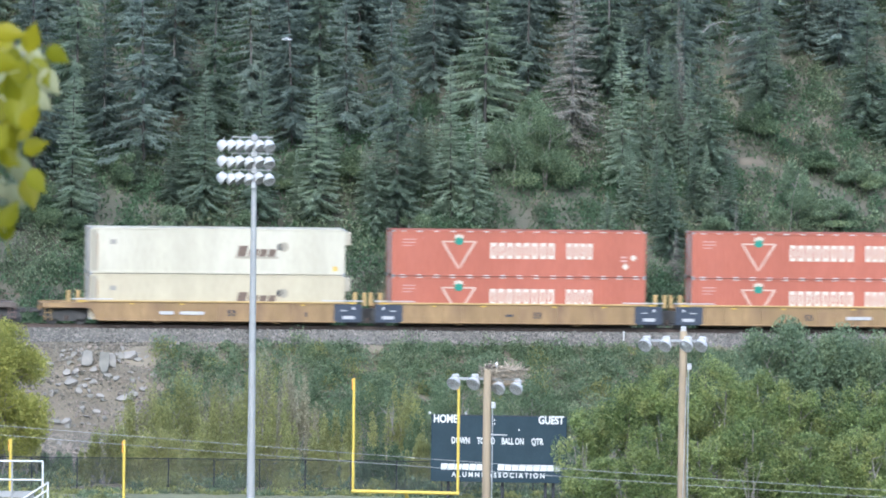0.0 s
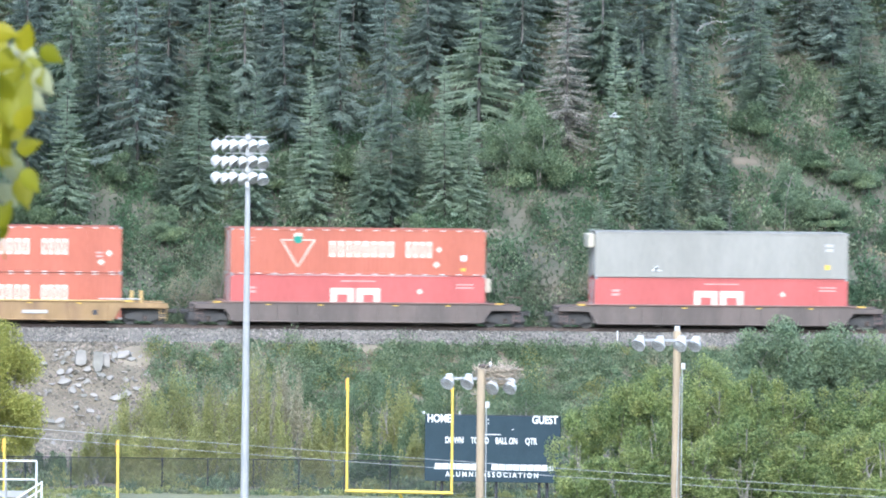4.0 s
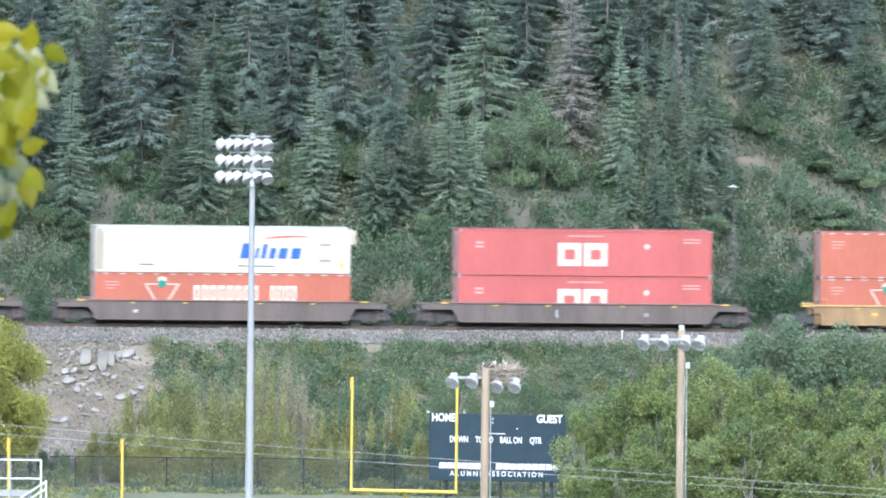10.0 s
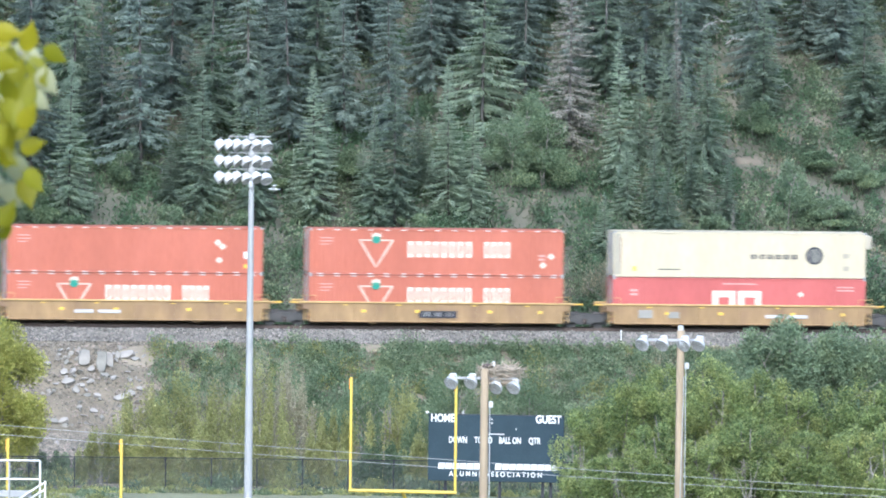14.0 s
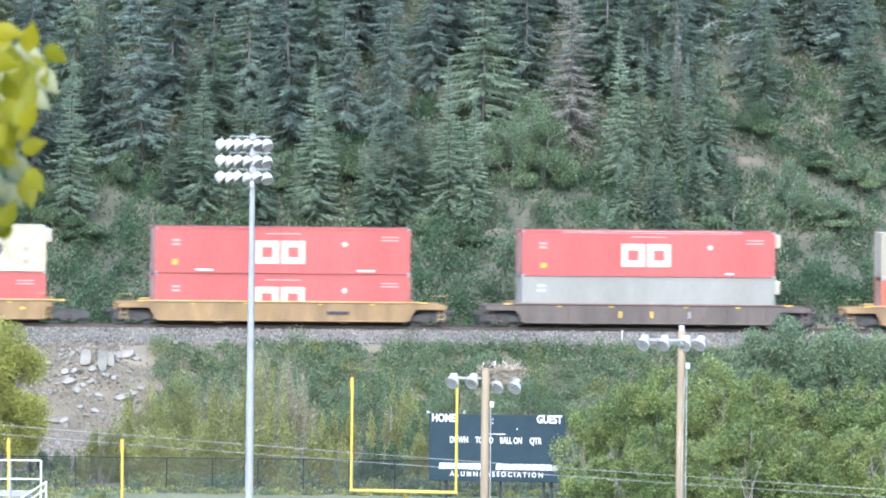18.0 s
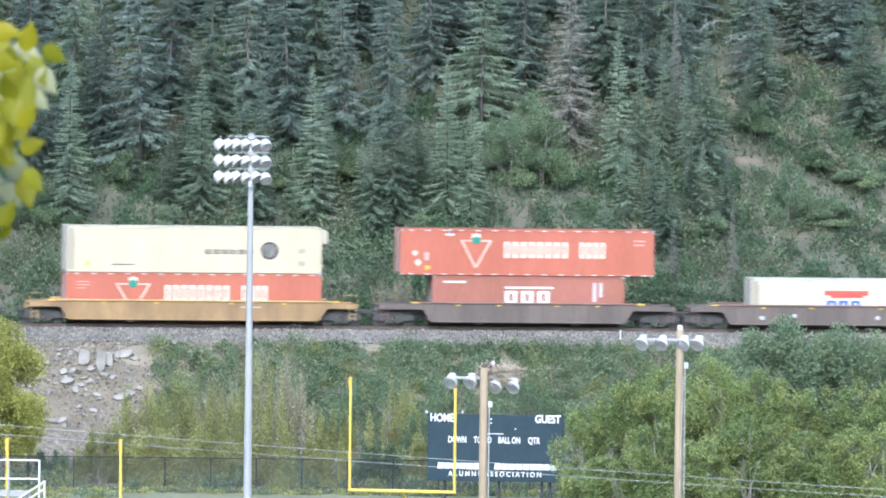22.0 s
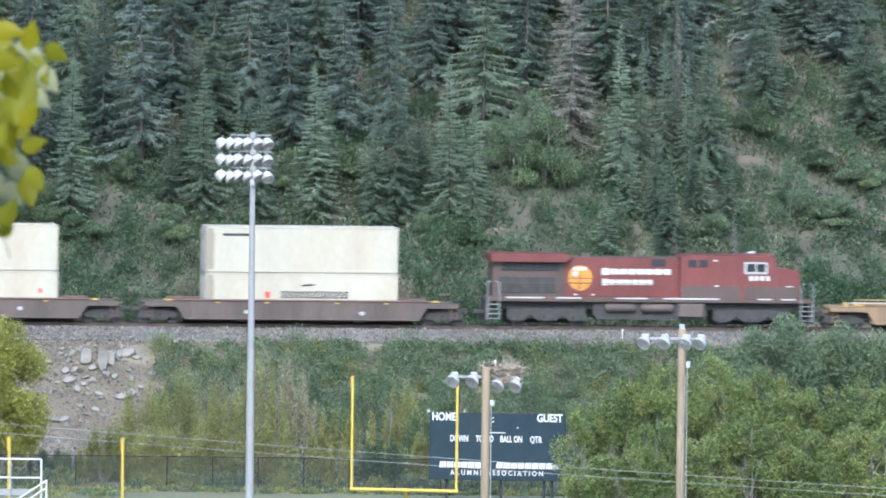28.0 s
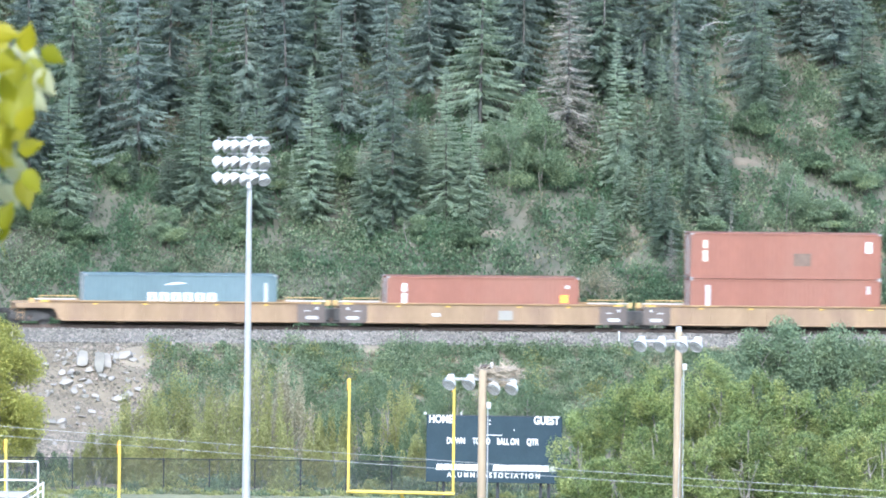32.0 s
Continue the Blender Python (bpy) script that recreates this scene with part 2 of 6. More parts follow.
# ---- mesh helpers ----
class Geo:
    """Collects vertices and faces of one mesh."""

    def __init__(self):
        self.v, self.f = [], []

    def add(self, verts, faces):
        k = len(self.v)
        self.v += [tuple(p) for p in verts]
        self.f += [tuple(i + k for i in f) for f in faces]
        return self

    def box(self, c, s, bevel=0.0, m=None):
        """A box of size s about c with chamfered edges."""
        h = [x / 2 for x in s]
        b = min(bevel, *[x * 0.49 for x in h])
        if b <= 0:
            pts = [(i, j, k) for i in (-1, 1) for j in (-1, 1) for k in (-1, 1)]
            vs = [(c[0] + i * h[0], c[1] + j * h[1], c[2] + k * h[2]) for i, j, k in pts]
            fs = [(0, 1, 3, 2), (4, 6, 7, 5), (0, 4, 5, 1), (2, 3, 7, 6), (0, 2, 6, 4), (1, 5, 7, 3)]
        else:
            vs, ix = [], {}
            for i in (-1, 1):
                for j in (-1, 1):
                    for k in (-1, 1):
                        for ax in range(3):
                            p = [i * h[0], j * h[1], k * h[2]]
                            for o in range(3):
                                if o != ax:
                                    p[o] -= math.copysign(b, p[o])
                            ix[i, j, k, ax] = len(vs)
                            vs.append((c[0] + p[0], c[1] + p[1], c[2] + p[2]))
            fs = []
            for ax in range(3):
                o1, o2 = (ax + 1) % 3, (ax + 2) % 3

                def key(sg, a, bb, q):
                    s3 = [0, 0, 0]
                    s3[ax], s3[o1], s3[o2] = sg, a, bb
                    return ix[s3[0], s3[1], s3[2], q]
                for sg in (-1, 1):
                    f = [key(sg, a, bb, ax) for a, bb in ((-1, -1), (1, -1), (1, 1), (-1, 1))]
                    fs.append(tuple(f if sg > 0 else f[::-1]))
                for a in (-1, 1):
                    for bb in (-1, 1):
                        f = [key(-1, a, bb, o1), key(1, a, bb, o1), key(1, a, bb, o2), key(-1, a, bb, o2)]
                        fs.append(tuple(f if a * bb < 0 else f[::-1]))
            for i in (-1, 1):
                for j in (-1, 1):
                    for k in (-1, 1):
                        f = [ix[i, j, k, q] for q in range(3)]
                        fs.append(tuple(f if i * j * k > 0 else f[::-1]))
        if m is not None:
            vs = [tuple(m @ Vector(p)) for p in vs]
        return self.add(vs, fs)

    def tube(self, p, q, r, r2=None, n=8, cap=True):
        p, q = Vector(p), Vector(q)
        r2 = r if r2 is None else r2
        d = (q - p).normalized()
        u = d.orthogonal().normalized()
        w = d.cross(u)
        vs = []
        for base, rad in ((p, r), (q, r2)):
            for i in range(n):
                a = 2 * math.pi * i / n
                vs.append(base + (u * math.cos(a) + w * math.sin(a)) * rad)
        fs = [(i, (i + 1) % n, n + (i + 1) % n, n + i) for i in range(n)]
        if cap:
            fs += [tuple(range(n))[::-1], tuple(range(n, 2 * n))]
        return self.add(vs, fs)

    def path(self, pts, r, r2=None, n=6):
        """One bent tube through pts, tapering from r to r2."""
        r2 = r if r2 is None else r2
        pts = [Vector(p) for p in pts]
        m = len(pts)
        vs = []
        u = (pts[1] - pts[0]).normalized().orthogonal().normalized()
        for i, p in enumerate(pts):
            d = (pts[min(i + 1, m - 1)] - pts[max(i - 1, 0)]).normalized()
            u = (u - d * u.dot(d)).normalized()
            w = d.cross(u)
            rad = r + (r2 - r) * i / (m - 1)
            vs += [p + (u * math.cos(2 * math.pi * k / n) + w * math.sin(2 * math.pi * k / n)) * rad for k in range(n)]
        fs = [(i * n + k, i * n + (k + 1) % n, (i + 1) * n + (k + 1) % n, (i + 1) * n + k) for i in range(m - 1) for k in range(n)]
        fs += [tuple(range(n))[::-1], tuple(range((m - 1) * n, m * n))]
        return self.add(vs, fs)

    def prism(self, poly, y0, y1):
        """A polygon in x and z, given counter-clockwise as seen from -y, drawn out from y0 to y1."""
        n = len(poly)
        vs = [(x, y0, z) for x, z in poly] + [(x, y1, z) for x, z in poly]
        fs = [tuple(range(n)), tuple(range(n, 2 * n))[::-1]]
        fs += [(i, n + i, n + (i + 1) % n, (i + 1) % n) for i in range(n)]
        return self.add(vs, fs)

    def ring(self, prof, c, n=16, axis="z"):
        """A turned shape: prof is a list of (radius, height)."""
        vs = []
        for r, h in prof:
            for i in range(n):
                a = 2 * math.pi * i / n
                x, y = r * math.cos(a), r * math.sin(a)
                p = {"z": (x, y, h), "y": (x, h, y), "x": (h, x, y)}[axis]
                vs.append((c[0] + p[0], c[1] + p[1], c[2] + p[2]))
        fs = []
        for k in range(len(prof) - 1):
            for i in range(n):
                j = (i + 1) % n
                fs.append((k * n + i, k * n + j, (k + 1) * n + j, (k + 1) * n + i))
        fs += [tuple(range(n))[::-1], tuple(range((len(prof) - 1) * n, len(prof) * n))]
        return self.add(vs, fs)

    def mesh(self, name, material, smooth=False):
        me = bpy.data.meshes.new(name)
        me.from_pydata(self.v, [], self.f)
        me.materials.append(material)
        if smooth:
            me.shade_smooth()
        me.update()
        return me


def fast_mesh(name, verts, quads, material):
    """A mesh from arrays: n x 3 places and m x 4 corners."""
    me = bpy.data.meshes.new(name)
    me.vertices.add(len(verts))
    me.vertices.foreach_set("co", np.asarray(verts, np.float32).ravel())
    me.loops.add(quads.size)
    me.loops.foreach_set("vertex_index", np.asarray(quads, np.int32).ravel())
    me.polygons.add(len(quads))
    me.polygons.foreach_set("loop_start", np.arange(0, quads.size, 4, dtype=np.int32))
    me.materials.append(material)
    me.update(calc_edges=True)
    me.validate()
    return me


def part(name, geo, material, parent, label="", at=None, smooth=False):
    """One mesh object under a thing or a part. geo: a Geo, or a mesh to share."""
    me = geo.mesh(name, material, smooth) if isinstance(geo, Geo) else geo
    ob = new(name, me)
    ob.parent = parent
    if at is not None:
        ob.matrix_basis = at
    if label:
        ob["label"] = label
    return ob


def thing(name, at, label, category, group="", kind=""):
    ob = new(name)
    ob.matrix_basis = at
    return tagged(ob, label, category, group, kind)


def leaves(centres, dirs, length, width, fold=0.25, seed=0, flat=0.0):
    """Folded leaf shapes: each a four-cornered blade from its centre along dirs."""
    rng = np.random.default_rng(seed)
    n = len(centres)
    d = dirs / np.maximum(1e-6, np.linalg.norm(dirs, axis=1, keepdims=True))
    r = rng.normal(size=(n, 3)) + np.array((0.15, -0.35, 1.0)) * flat * np.sign(rng.random((n, 1)) + 1)
    s = np.cross(r, d)
    s /= np.maximum(1e-6, np.linalg.norm(s, axis=1, keepdims=True))
    u = np.cross(d, s)
    length, width = np.broadcast_to(length, n)[:, None], np.broadcast_to(width, n)[:, None]
    a = centres - d * length * 0.5
    b = centres + s * width * 0.5 - u * width * fold
    c = centres + d * length * 0.5
    e = centres - s * width * 0.5 - u * width * fold
    v = np.stack([a, b, c, e], 1).reshape(-1, 3)
    q = np.arange(4 * n).reshape(-1, 4)
    return v, q


def writing(body, size, stretch=1.0):
    """The built-in font as a thin solid mesh, centred, standing in x and z and facing -y."""
    cu = bpy.data.curves.new("writing", "FONT")
    cu.body, cu.size, cu.extrude, cu.align_x, cu.align_y = body, size, 0.004, "CENTER", "CENTER"
    cu.offset = size * 0.032
    ob = bpy.data.objects.new("writing", cu)
    scene.collection.objects.link(ob)
    bpy.context.view_layer.update()
    me = bpy.data.meshes.new_from_object(ob.evaluated_get(bpy.context.evaluated_depsgraph_get()))
    bpy.data.objects.remove(ob)
    me.transform(Matrix.Diagonal((stretch, 1, 1, 1)))
    me.transform(pose(0, 0, 0, 90))
    return me


# ---- ground: one sheet from the bluff under the camera to the wooded hill ----
YAW = 8.0                          # the track runs eight degrees off the picture's plane and falls a little to the right
LEAN, HILL_LEAN, FALL = math.tan(radians(YAW)), math.tan(radians(4)), 0.0042
TRACK_Y, RAIL_Z = 801.35, 5.88


def ground_z(x, y):
    q = y - TRACK_Y - max(-400, min(400, x)) * LEAN
    wob = noise.noise((x * 0.13, y * 0.13, 0.0)) * 0.5 + noise.noise((x * 0.5, y * 0.5, 3.0)) * 0.18
    if y < 140:
        k = min(1, max(0, (y - 12) / 110))
        return 46.6 * (1 - k * k * (3 - 2 * k))
    bench = 5.0 - FALL * max(-420, min(420, x))
    if q < -15:
        return -0.05 + 0.2 * wob * min(1, max(0, (q + 68) / 10))
    if q < -5:
        k = (q + 15) / 10
        return bench * k + wob * 0.6 * math.sin(math.pi * k)
    h = q + max(-50, min(50, x)) * (LEAN - HILL_LEAN)
    rise = 0.15 * wob + 0.15 * max(0, min(3, h - 6))
    if h < 9:
        return bench + rise
    if h < 105:
        return bench + 0.45 + 0.72 * (h - 9) + wob * 1.2 * min(1, (h - 9) / 4)
    return bench + 69.55 + 6 * (1 - math.exp(-(h - 105) / 60)) + wob


def spaced(dense0, dense1, step, far0, far1, grow=1.35):
    mid = list(np.arange(dense0, dense1 + step / 2, step))
    lo, hi, s = [], [], step
    while (lo[-1] if lo else dense0) > far0:
        s *= grow
        lo.append(max(far0, (lo[-1] if lo else dense0) - s))
    s = step
    while (hi[-1] if hi else dense1) < far1:
        s *= grow
        hi.append(min(far1, (hi[-1] if hi else dense1) + s))
    return lo[::-1] + mid + hi


xs = spaced(-34, 34, 0.85, -2600, 2600)
ys = sorted(set([float(y) for y in spaced(770, 845, 0.85, 728, 1500)] + [-300, -60, 0, 12, 20, 30, 40, 55, 70, 85, 100, 115, 128, 140, 200, 400, 600, 690, 715, 732.5, 2400]))
gv = [(x, y, ground_z(x, y)) for y in ys for x in xs]
nx = len(xs)
gf, gm = [], []
for j in range(len(ys) - 1):
    for i in range(nx - 1):
        gf.append((j * nx + i, j * nx + i + 1, (j + 1) * nx + i + 1, (j + 1) * nx + i))
        cx, cy = (xs[i] + xs[i + 1]) / 2, (ys[j] + ys[j + 1]) / 2
        q = cy - TRACK_Y - max(-400, min(400, cx)) * LEAN
        gm.append(0 if cy < 733 else 1 if q < 7.5 else 2)
gme = bpy.data.meshes.new("ground")
gme.from_pydata(gv, [], gf)
for m in (GRASS, SOIL, HILL):
    gme.materials.append(m)
gme.polygons.foreach_set("material_index", gm)
gme.shade_smooth()
tagged(new("ground", gme), "playing field, earth bank and steep wooded hillside", "ground", kind="structure")


def on_track(s, q=0.0, z=0.0):
    """A place s metres along the track, q metres beyond its centre line."""
    c, k = math.cos(radians(YAW)), math.sin(radians(YAW))
    return Vector((s * c - q * k, TRACK_Y + s * k + q * c, RAIL_Z + z - FALL * s))


TRACK_M = Matrix.Translation((0, TRACK_Y, RAIL_Z)) @ pose(0, 0, 0, 0, math.degrees(FALL), YAW)

# ballast bed with loose stones, ties and rails
bed = tagged(new("ballast_bed"), "grey crushed-stone ballast bed under the track", "ballast", kind="structure")
bed.matrix_basis = TRACK_M
g = Geo()
prof = [(-5.5, -1.2), (-4.3, -0.86), (-2.1, -0.22), (2.1, -0.22), (4.2, -0.86), (5.4, -1.2)]
bs = np.arange(-420, 421, 1.5)
g.add([(x, q + noise.noise((x * 0.6, q, 1)) * 0.12, z + noise.noise((x * 0.9, q * 2, 5)) * 0.06) for x in bs for q, z in prof],
      [(i * 6 + k, (i + 1) * 6 + k, (i + 1) * 6 + k + 1, i * 6 + k + 1) for i in range(len(bs) - 1) for k in range(5)])
part("ballast_layer", g, BALLAST, bed)
rng = np.random.default_rng(3)
n = 13000
sx = rng.uniform(-33, 33, n)
sq = -2.0 - 3.0 * rng.random(n) ** 1.2
sz = np.where(sq > -4.3, -0.2 + (sq + 2.0) * 0.287, -0.86 + (sq + 4.3) * 0.02)
octa = np.array([(1, 0, 0), (0, 1, 0), (-1, 0, 0), (0, -1, 0), (0, 0, 1), (0, 0, -1)], float)
size = rng.uniform(0.03, 0.085, n) * np.where(rng.random(n) > 0.97, 1.9, 1.0)
vv = octa[None] * size[:, None, None] * rng.uniform(0.6, 1.3, (n, 6, 1)) + rng.normal(0, 0.012, (n, 6, 3)) + np.stack([sx, sq, sz + 0.02], 1)[:, None]
tri = np.array([(0, 1, 4), (1, 2, 4), (2, 3, 4), (3, 0, 4), (1, 0, 5), (2, 1, 5), (3, 2, 5), (0, 3, 5)])
sm = bpy.data.meshes.new("loose_stones")
sm.from_pydata(vv.reshape(-1, 3).tolist(), [], (tri[None] + 6 * np.arange(n)[:, None, None]).reshape(-1, 3).tolist())
sm.materials.append(STONE)
stones = tagged(new("loose_stones", sm), "loose grey crushed stones on the ballast", "gravel", kind="stuff")
stones.matrix_basis = TRACK_M
track = tagged(new("railway_track"), "steel rails on dark wooden ties", "track", kind="structure")
track.matrix_basis = TRACK_M
for q in (-0.755, 0.755):
    g = Geo()
    for x in np.arange(-420, 420, 12.0):
        g.box((x + 6, q, -0.02), (12, 0.07, 0.04)).box((x + 6, q, -0.1), (12, 0.02, 0.12)).box((x + 6, q, -0.17), (12, 0.14, 0.025))
    part("rail", g, RUST, track)
tie = Geo().box((0, 0, -0.27), (0.22, 2.6, 0.18), 0.01).mesh("tie", TIE)
for i in range(-60, 61):
    part("tie", tie, TIE, track, at=pose(i * 0.56, random.uniform(-0.04, 0.04), 0))
g = Geo()
for i in list(range(-700, -60)) + list(range(61, 700)):
    g.box((i * 0.56, 0, -0.27), (0.22, 2.6, 0.18))
tagged(part("far_ties", g, TIE, track), "dark wooden ties", kind="stuff")
g = Geo().tube((10.9, -4.2, -1.0), (10.9, -4.2, 0.0), 0.035)
g.box((10.9, -4.2, 0.0), (0.1, 0.06, 0.12), 0.01)
mk = thing("marker_post", TRACK_M, "thin white marker post standing in the ballast", "post")
part("post", g, WHITE, mk)


# ---- pale boulders on the bank ----
def boulder(x, q, size, seed):
    r = random.Random(seed)
    bm = bmesh.new()
    bmesh.ops.create_icosphere(bm, subdivisions=2, radius=1)
    for _ in range(10):
        d = Vector((r.gauss(0, 1), r.gauss(0, 1), r.gauss(0, 1))).normalized()
        h = r.uniform(0.3, 0.62)
        for v in bm.verts:
            over = v.co.dot(d) - h
            if over > 0:
                v.co -= d * over
    for v in bm.verts:
        v.co *= 1 + noise.noise(v.co * 2 + Vector((seed, 0, 0))) * 0.06
        v.co.x, v.co.y, v.co.z = v.co.x * size[0], v.co.y * size[1], v.co.z * size[2]
    me = bpy.data.meshes.new("boulder")
    bm.to_mesh(me)
    bm.free()
    me.materials.append(ROCK)
    y = TRACK_Y + x * LEAN + q
    ob = new("boulder", me)
    ob.matrix_basis = pose(x, y, ground_z(x, y) + size[2] * 0.25, r.uniform(-30, 10), r.uniform(-35, 35), r.uniform(0, 90))
    tagged(ob, "pale grey angular boulder lying on the earth bank", "boulder", "boulders on the bank")


def slab(x, q, w, h, d, tip, lean, seed):
    """A broken flat stone: an uneven many-sided plate with chipped edges."""
    r = random.Random(seed)
    n = r.choice((6, 7, 8))
    ring = []
    for i in range(n):
        a = 2 * math.pi * (i + r.uniform(-0.3, 0.3)) / n
        k = r.uniform(0.82, 1.08) / max(abs(math.cos(a)), abs(math.sin(a))) ** 0.6
        ring.append((math.cos(a) * w / 2 * k, math.sin(a) * h / 2 * k))
    vs = []
    for y, k in ((-d / 2, 0.93), (-d / 2 + 0.04, 1.0), (d / 2 - 0.05, 0.97), (d / 2, 0.8)):
        vs += [(a * k + r.gauss(0, 0.015), y + r.gauss(0, 0.02), b * k + r.gauss(0, 0.015)) for a, b in ring]
    fs = [tuple(range(n)), tuple(range(3 * n, 4 * n))[::-1]]
    fs += [(m * n + i, (m + 1) * n + i, (m + 1) * n + (i + 1) % n, m * n + (i + 1) % n) for m in range(3) for i in range(n)]
    y = TRACK_Y + x * LEAN + q
    ob = new("boulder", Geo().add(vs, fs).mesh("boulder", ROCK))
    ob.matrix_basis = pose(x, y, ground_z(x, y) + h * 0.36, tip, lean, r.uniform(-25, 25))
    tagged(ob, "pale grey broken slab of rock on the earth bank", "boulder", "boulders on the bank")


for i, (x, q, w, h, d, tip, lean) in enumerate((
        (-22.11, -7.46, 0.70, 1.12, 0.42, -20, 6), (-21.00, -8.10, 0.70, 1.40, 0.42, -18, 10), (-20.53, -7.64, 0.53, 1.05, 0.32, -12, -4), (-19.47, -6.84, 1.13, 0.60, 0.36, -35, -10),
        (-18.93, -7.11, 0.63, 0.32, 0.25, -40, -5), (-20.03, -6.88, 0.42, 0.56, 0.25, -25, 20), (-16.97, -5.75, 0.53, 0.39, 0.25, -40, -30), (-16.53, -5.34, 0.35, 0.35, 0.25, -30, 30),
        (-23.29, -8.71, 0.56, 0.49, 0.29, -30, 10), (-22.97, -9.83, 1.12, 0.53, 0.32, -40, -10), (-22.52, -10.61, 0.49, 0.45, 0.27, -35, 40), (-21.62, -8.34, 0.53, 0.39, 0.25, -40, -20),
        (-19.61, -11.22, 1.12, 0.52, 0.31, -40, -12), (-19.07, -10.71, 0.56, 0.49, 0.29, -35, 25), (-21.19, -10.98, 0.63, 0.31, 0.25, -45, 5), (-23.87, -13.97, 0.98, 0.31, 0.25, -45, 5),
        (-23.14, -13.95, 0.70, 0.38, 0.25, -40, -25), (-24.33, -7.77, 0.49, 0.28, 0.25, -40, 10), (-23.15, -7.49, 0.35, 0.28, 0.25, -30, -30), (-20.73, -8.91, 0.70, 0.32, 0.25, -45, 15),
        (-22.09, -9.99, 0.42, 0.28, 0.25, -40, 25), (-20.20, -9.07, 0.49, 0.28, 0.25, -45, -20), (-23.67, -6.71, 0.32, 0.25, 0.25, -30, 10), (-21.30, -12.77, 0.56, 0.31, 0.25, -40, 10),
        (-22.19, -12.35, 0.35, 0.28, 0.25, -40, -10), (-18.53, -10.16, 0.49, 0.32, 0.25, -40, 15))):
    slab(x, q, w, h, d, tip, lean, 300 + i)
for i in range(125):
    q = -5.8 - 9 * random.random() ** 1.2 - (i > 95) * random.uniform(5, 22)
    boulder(random.uniform(-25.5, -16.5), q, [random.uniform(0.1, 0.42) * (0.7 if k == 2 else 1) for k in range(3)], 50 + i)

# bare dry earth at the edge of the ballast
g = Geo()
for cx, cq, rx_, rq in ((-18.4, -6.5, 2.2, 1.2), (-16.9, -5.9, 1.6, 0.7), (-4.6, -5.5, 1.7, 0.5)):
    vs = []
    for k in (0.0, 0.35, 0.7, 1.0):
        for i in range(14):
            a = 2 * math.pi * i / 14
            e = k * (1 + 0.35 * noise.noise((cx + math.cos(a), cq + math.sin(a), 2)))
            x, q = cx + rx_ * e * math.cos(a), cq + rq * e * math.sin(a)
            y = TRACK_Y + x * LEAN + q
            vs.append((x, y, ground_z(x, y) + 0.10 * (1 - k * k) + (0.03 if k < 1 else -0.06)))
    g.add(vs, [(k * 14 + i, k * 14 + (i + 1) % 14, (k + 1) * 14 + (i + 1) % 14, (k + 1) * 14 + i) for k in range(3) for i in range(14)])
tagged(new("dry_earth", g.mesh("dry_earth", SAND, True)), "bare tan earth spilled on the bank", "earth", kind="stuff")

# ---- trees ----


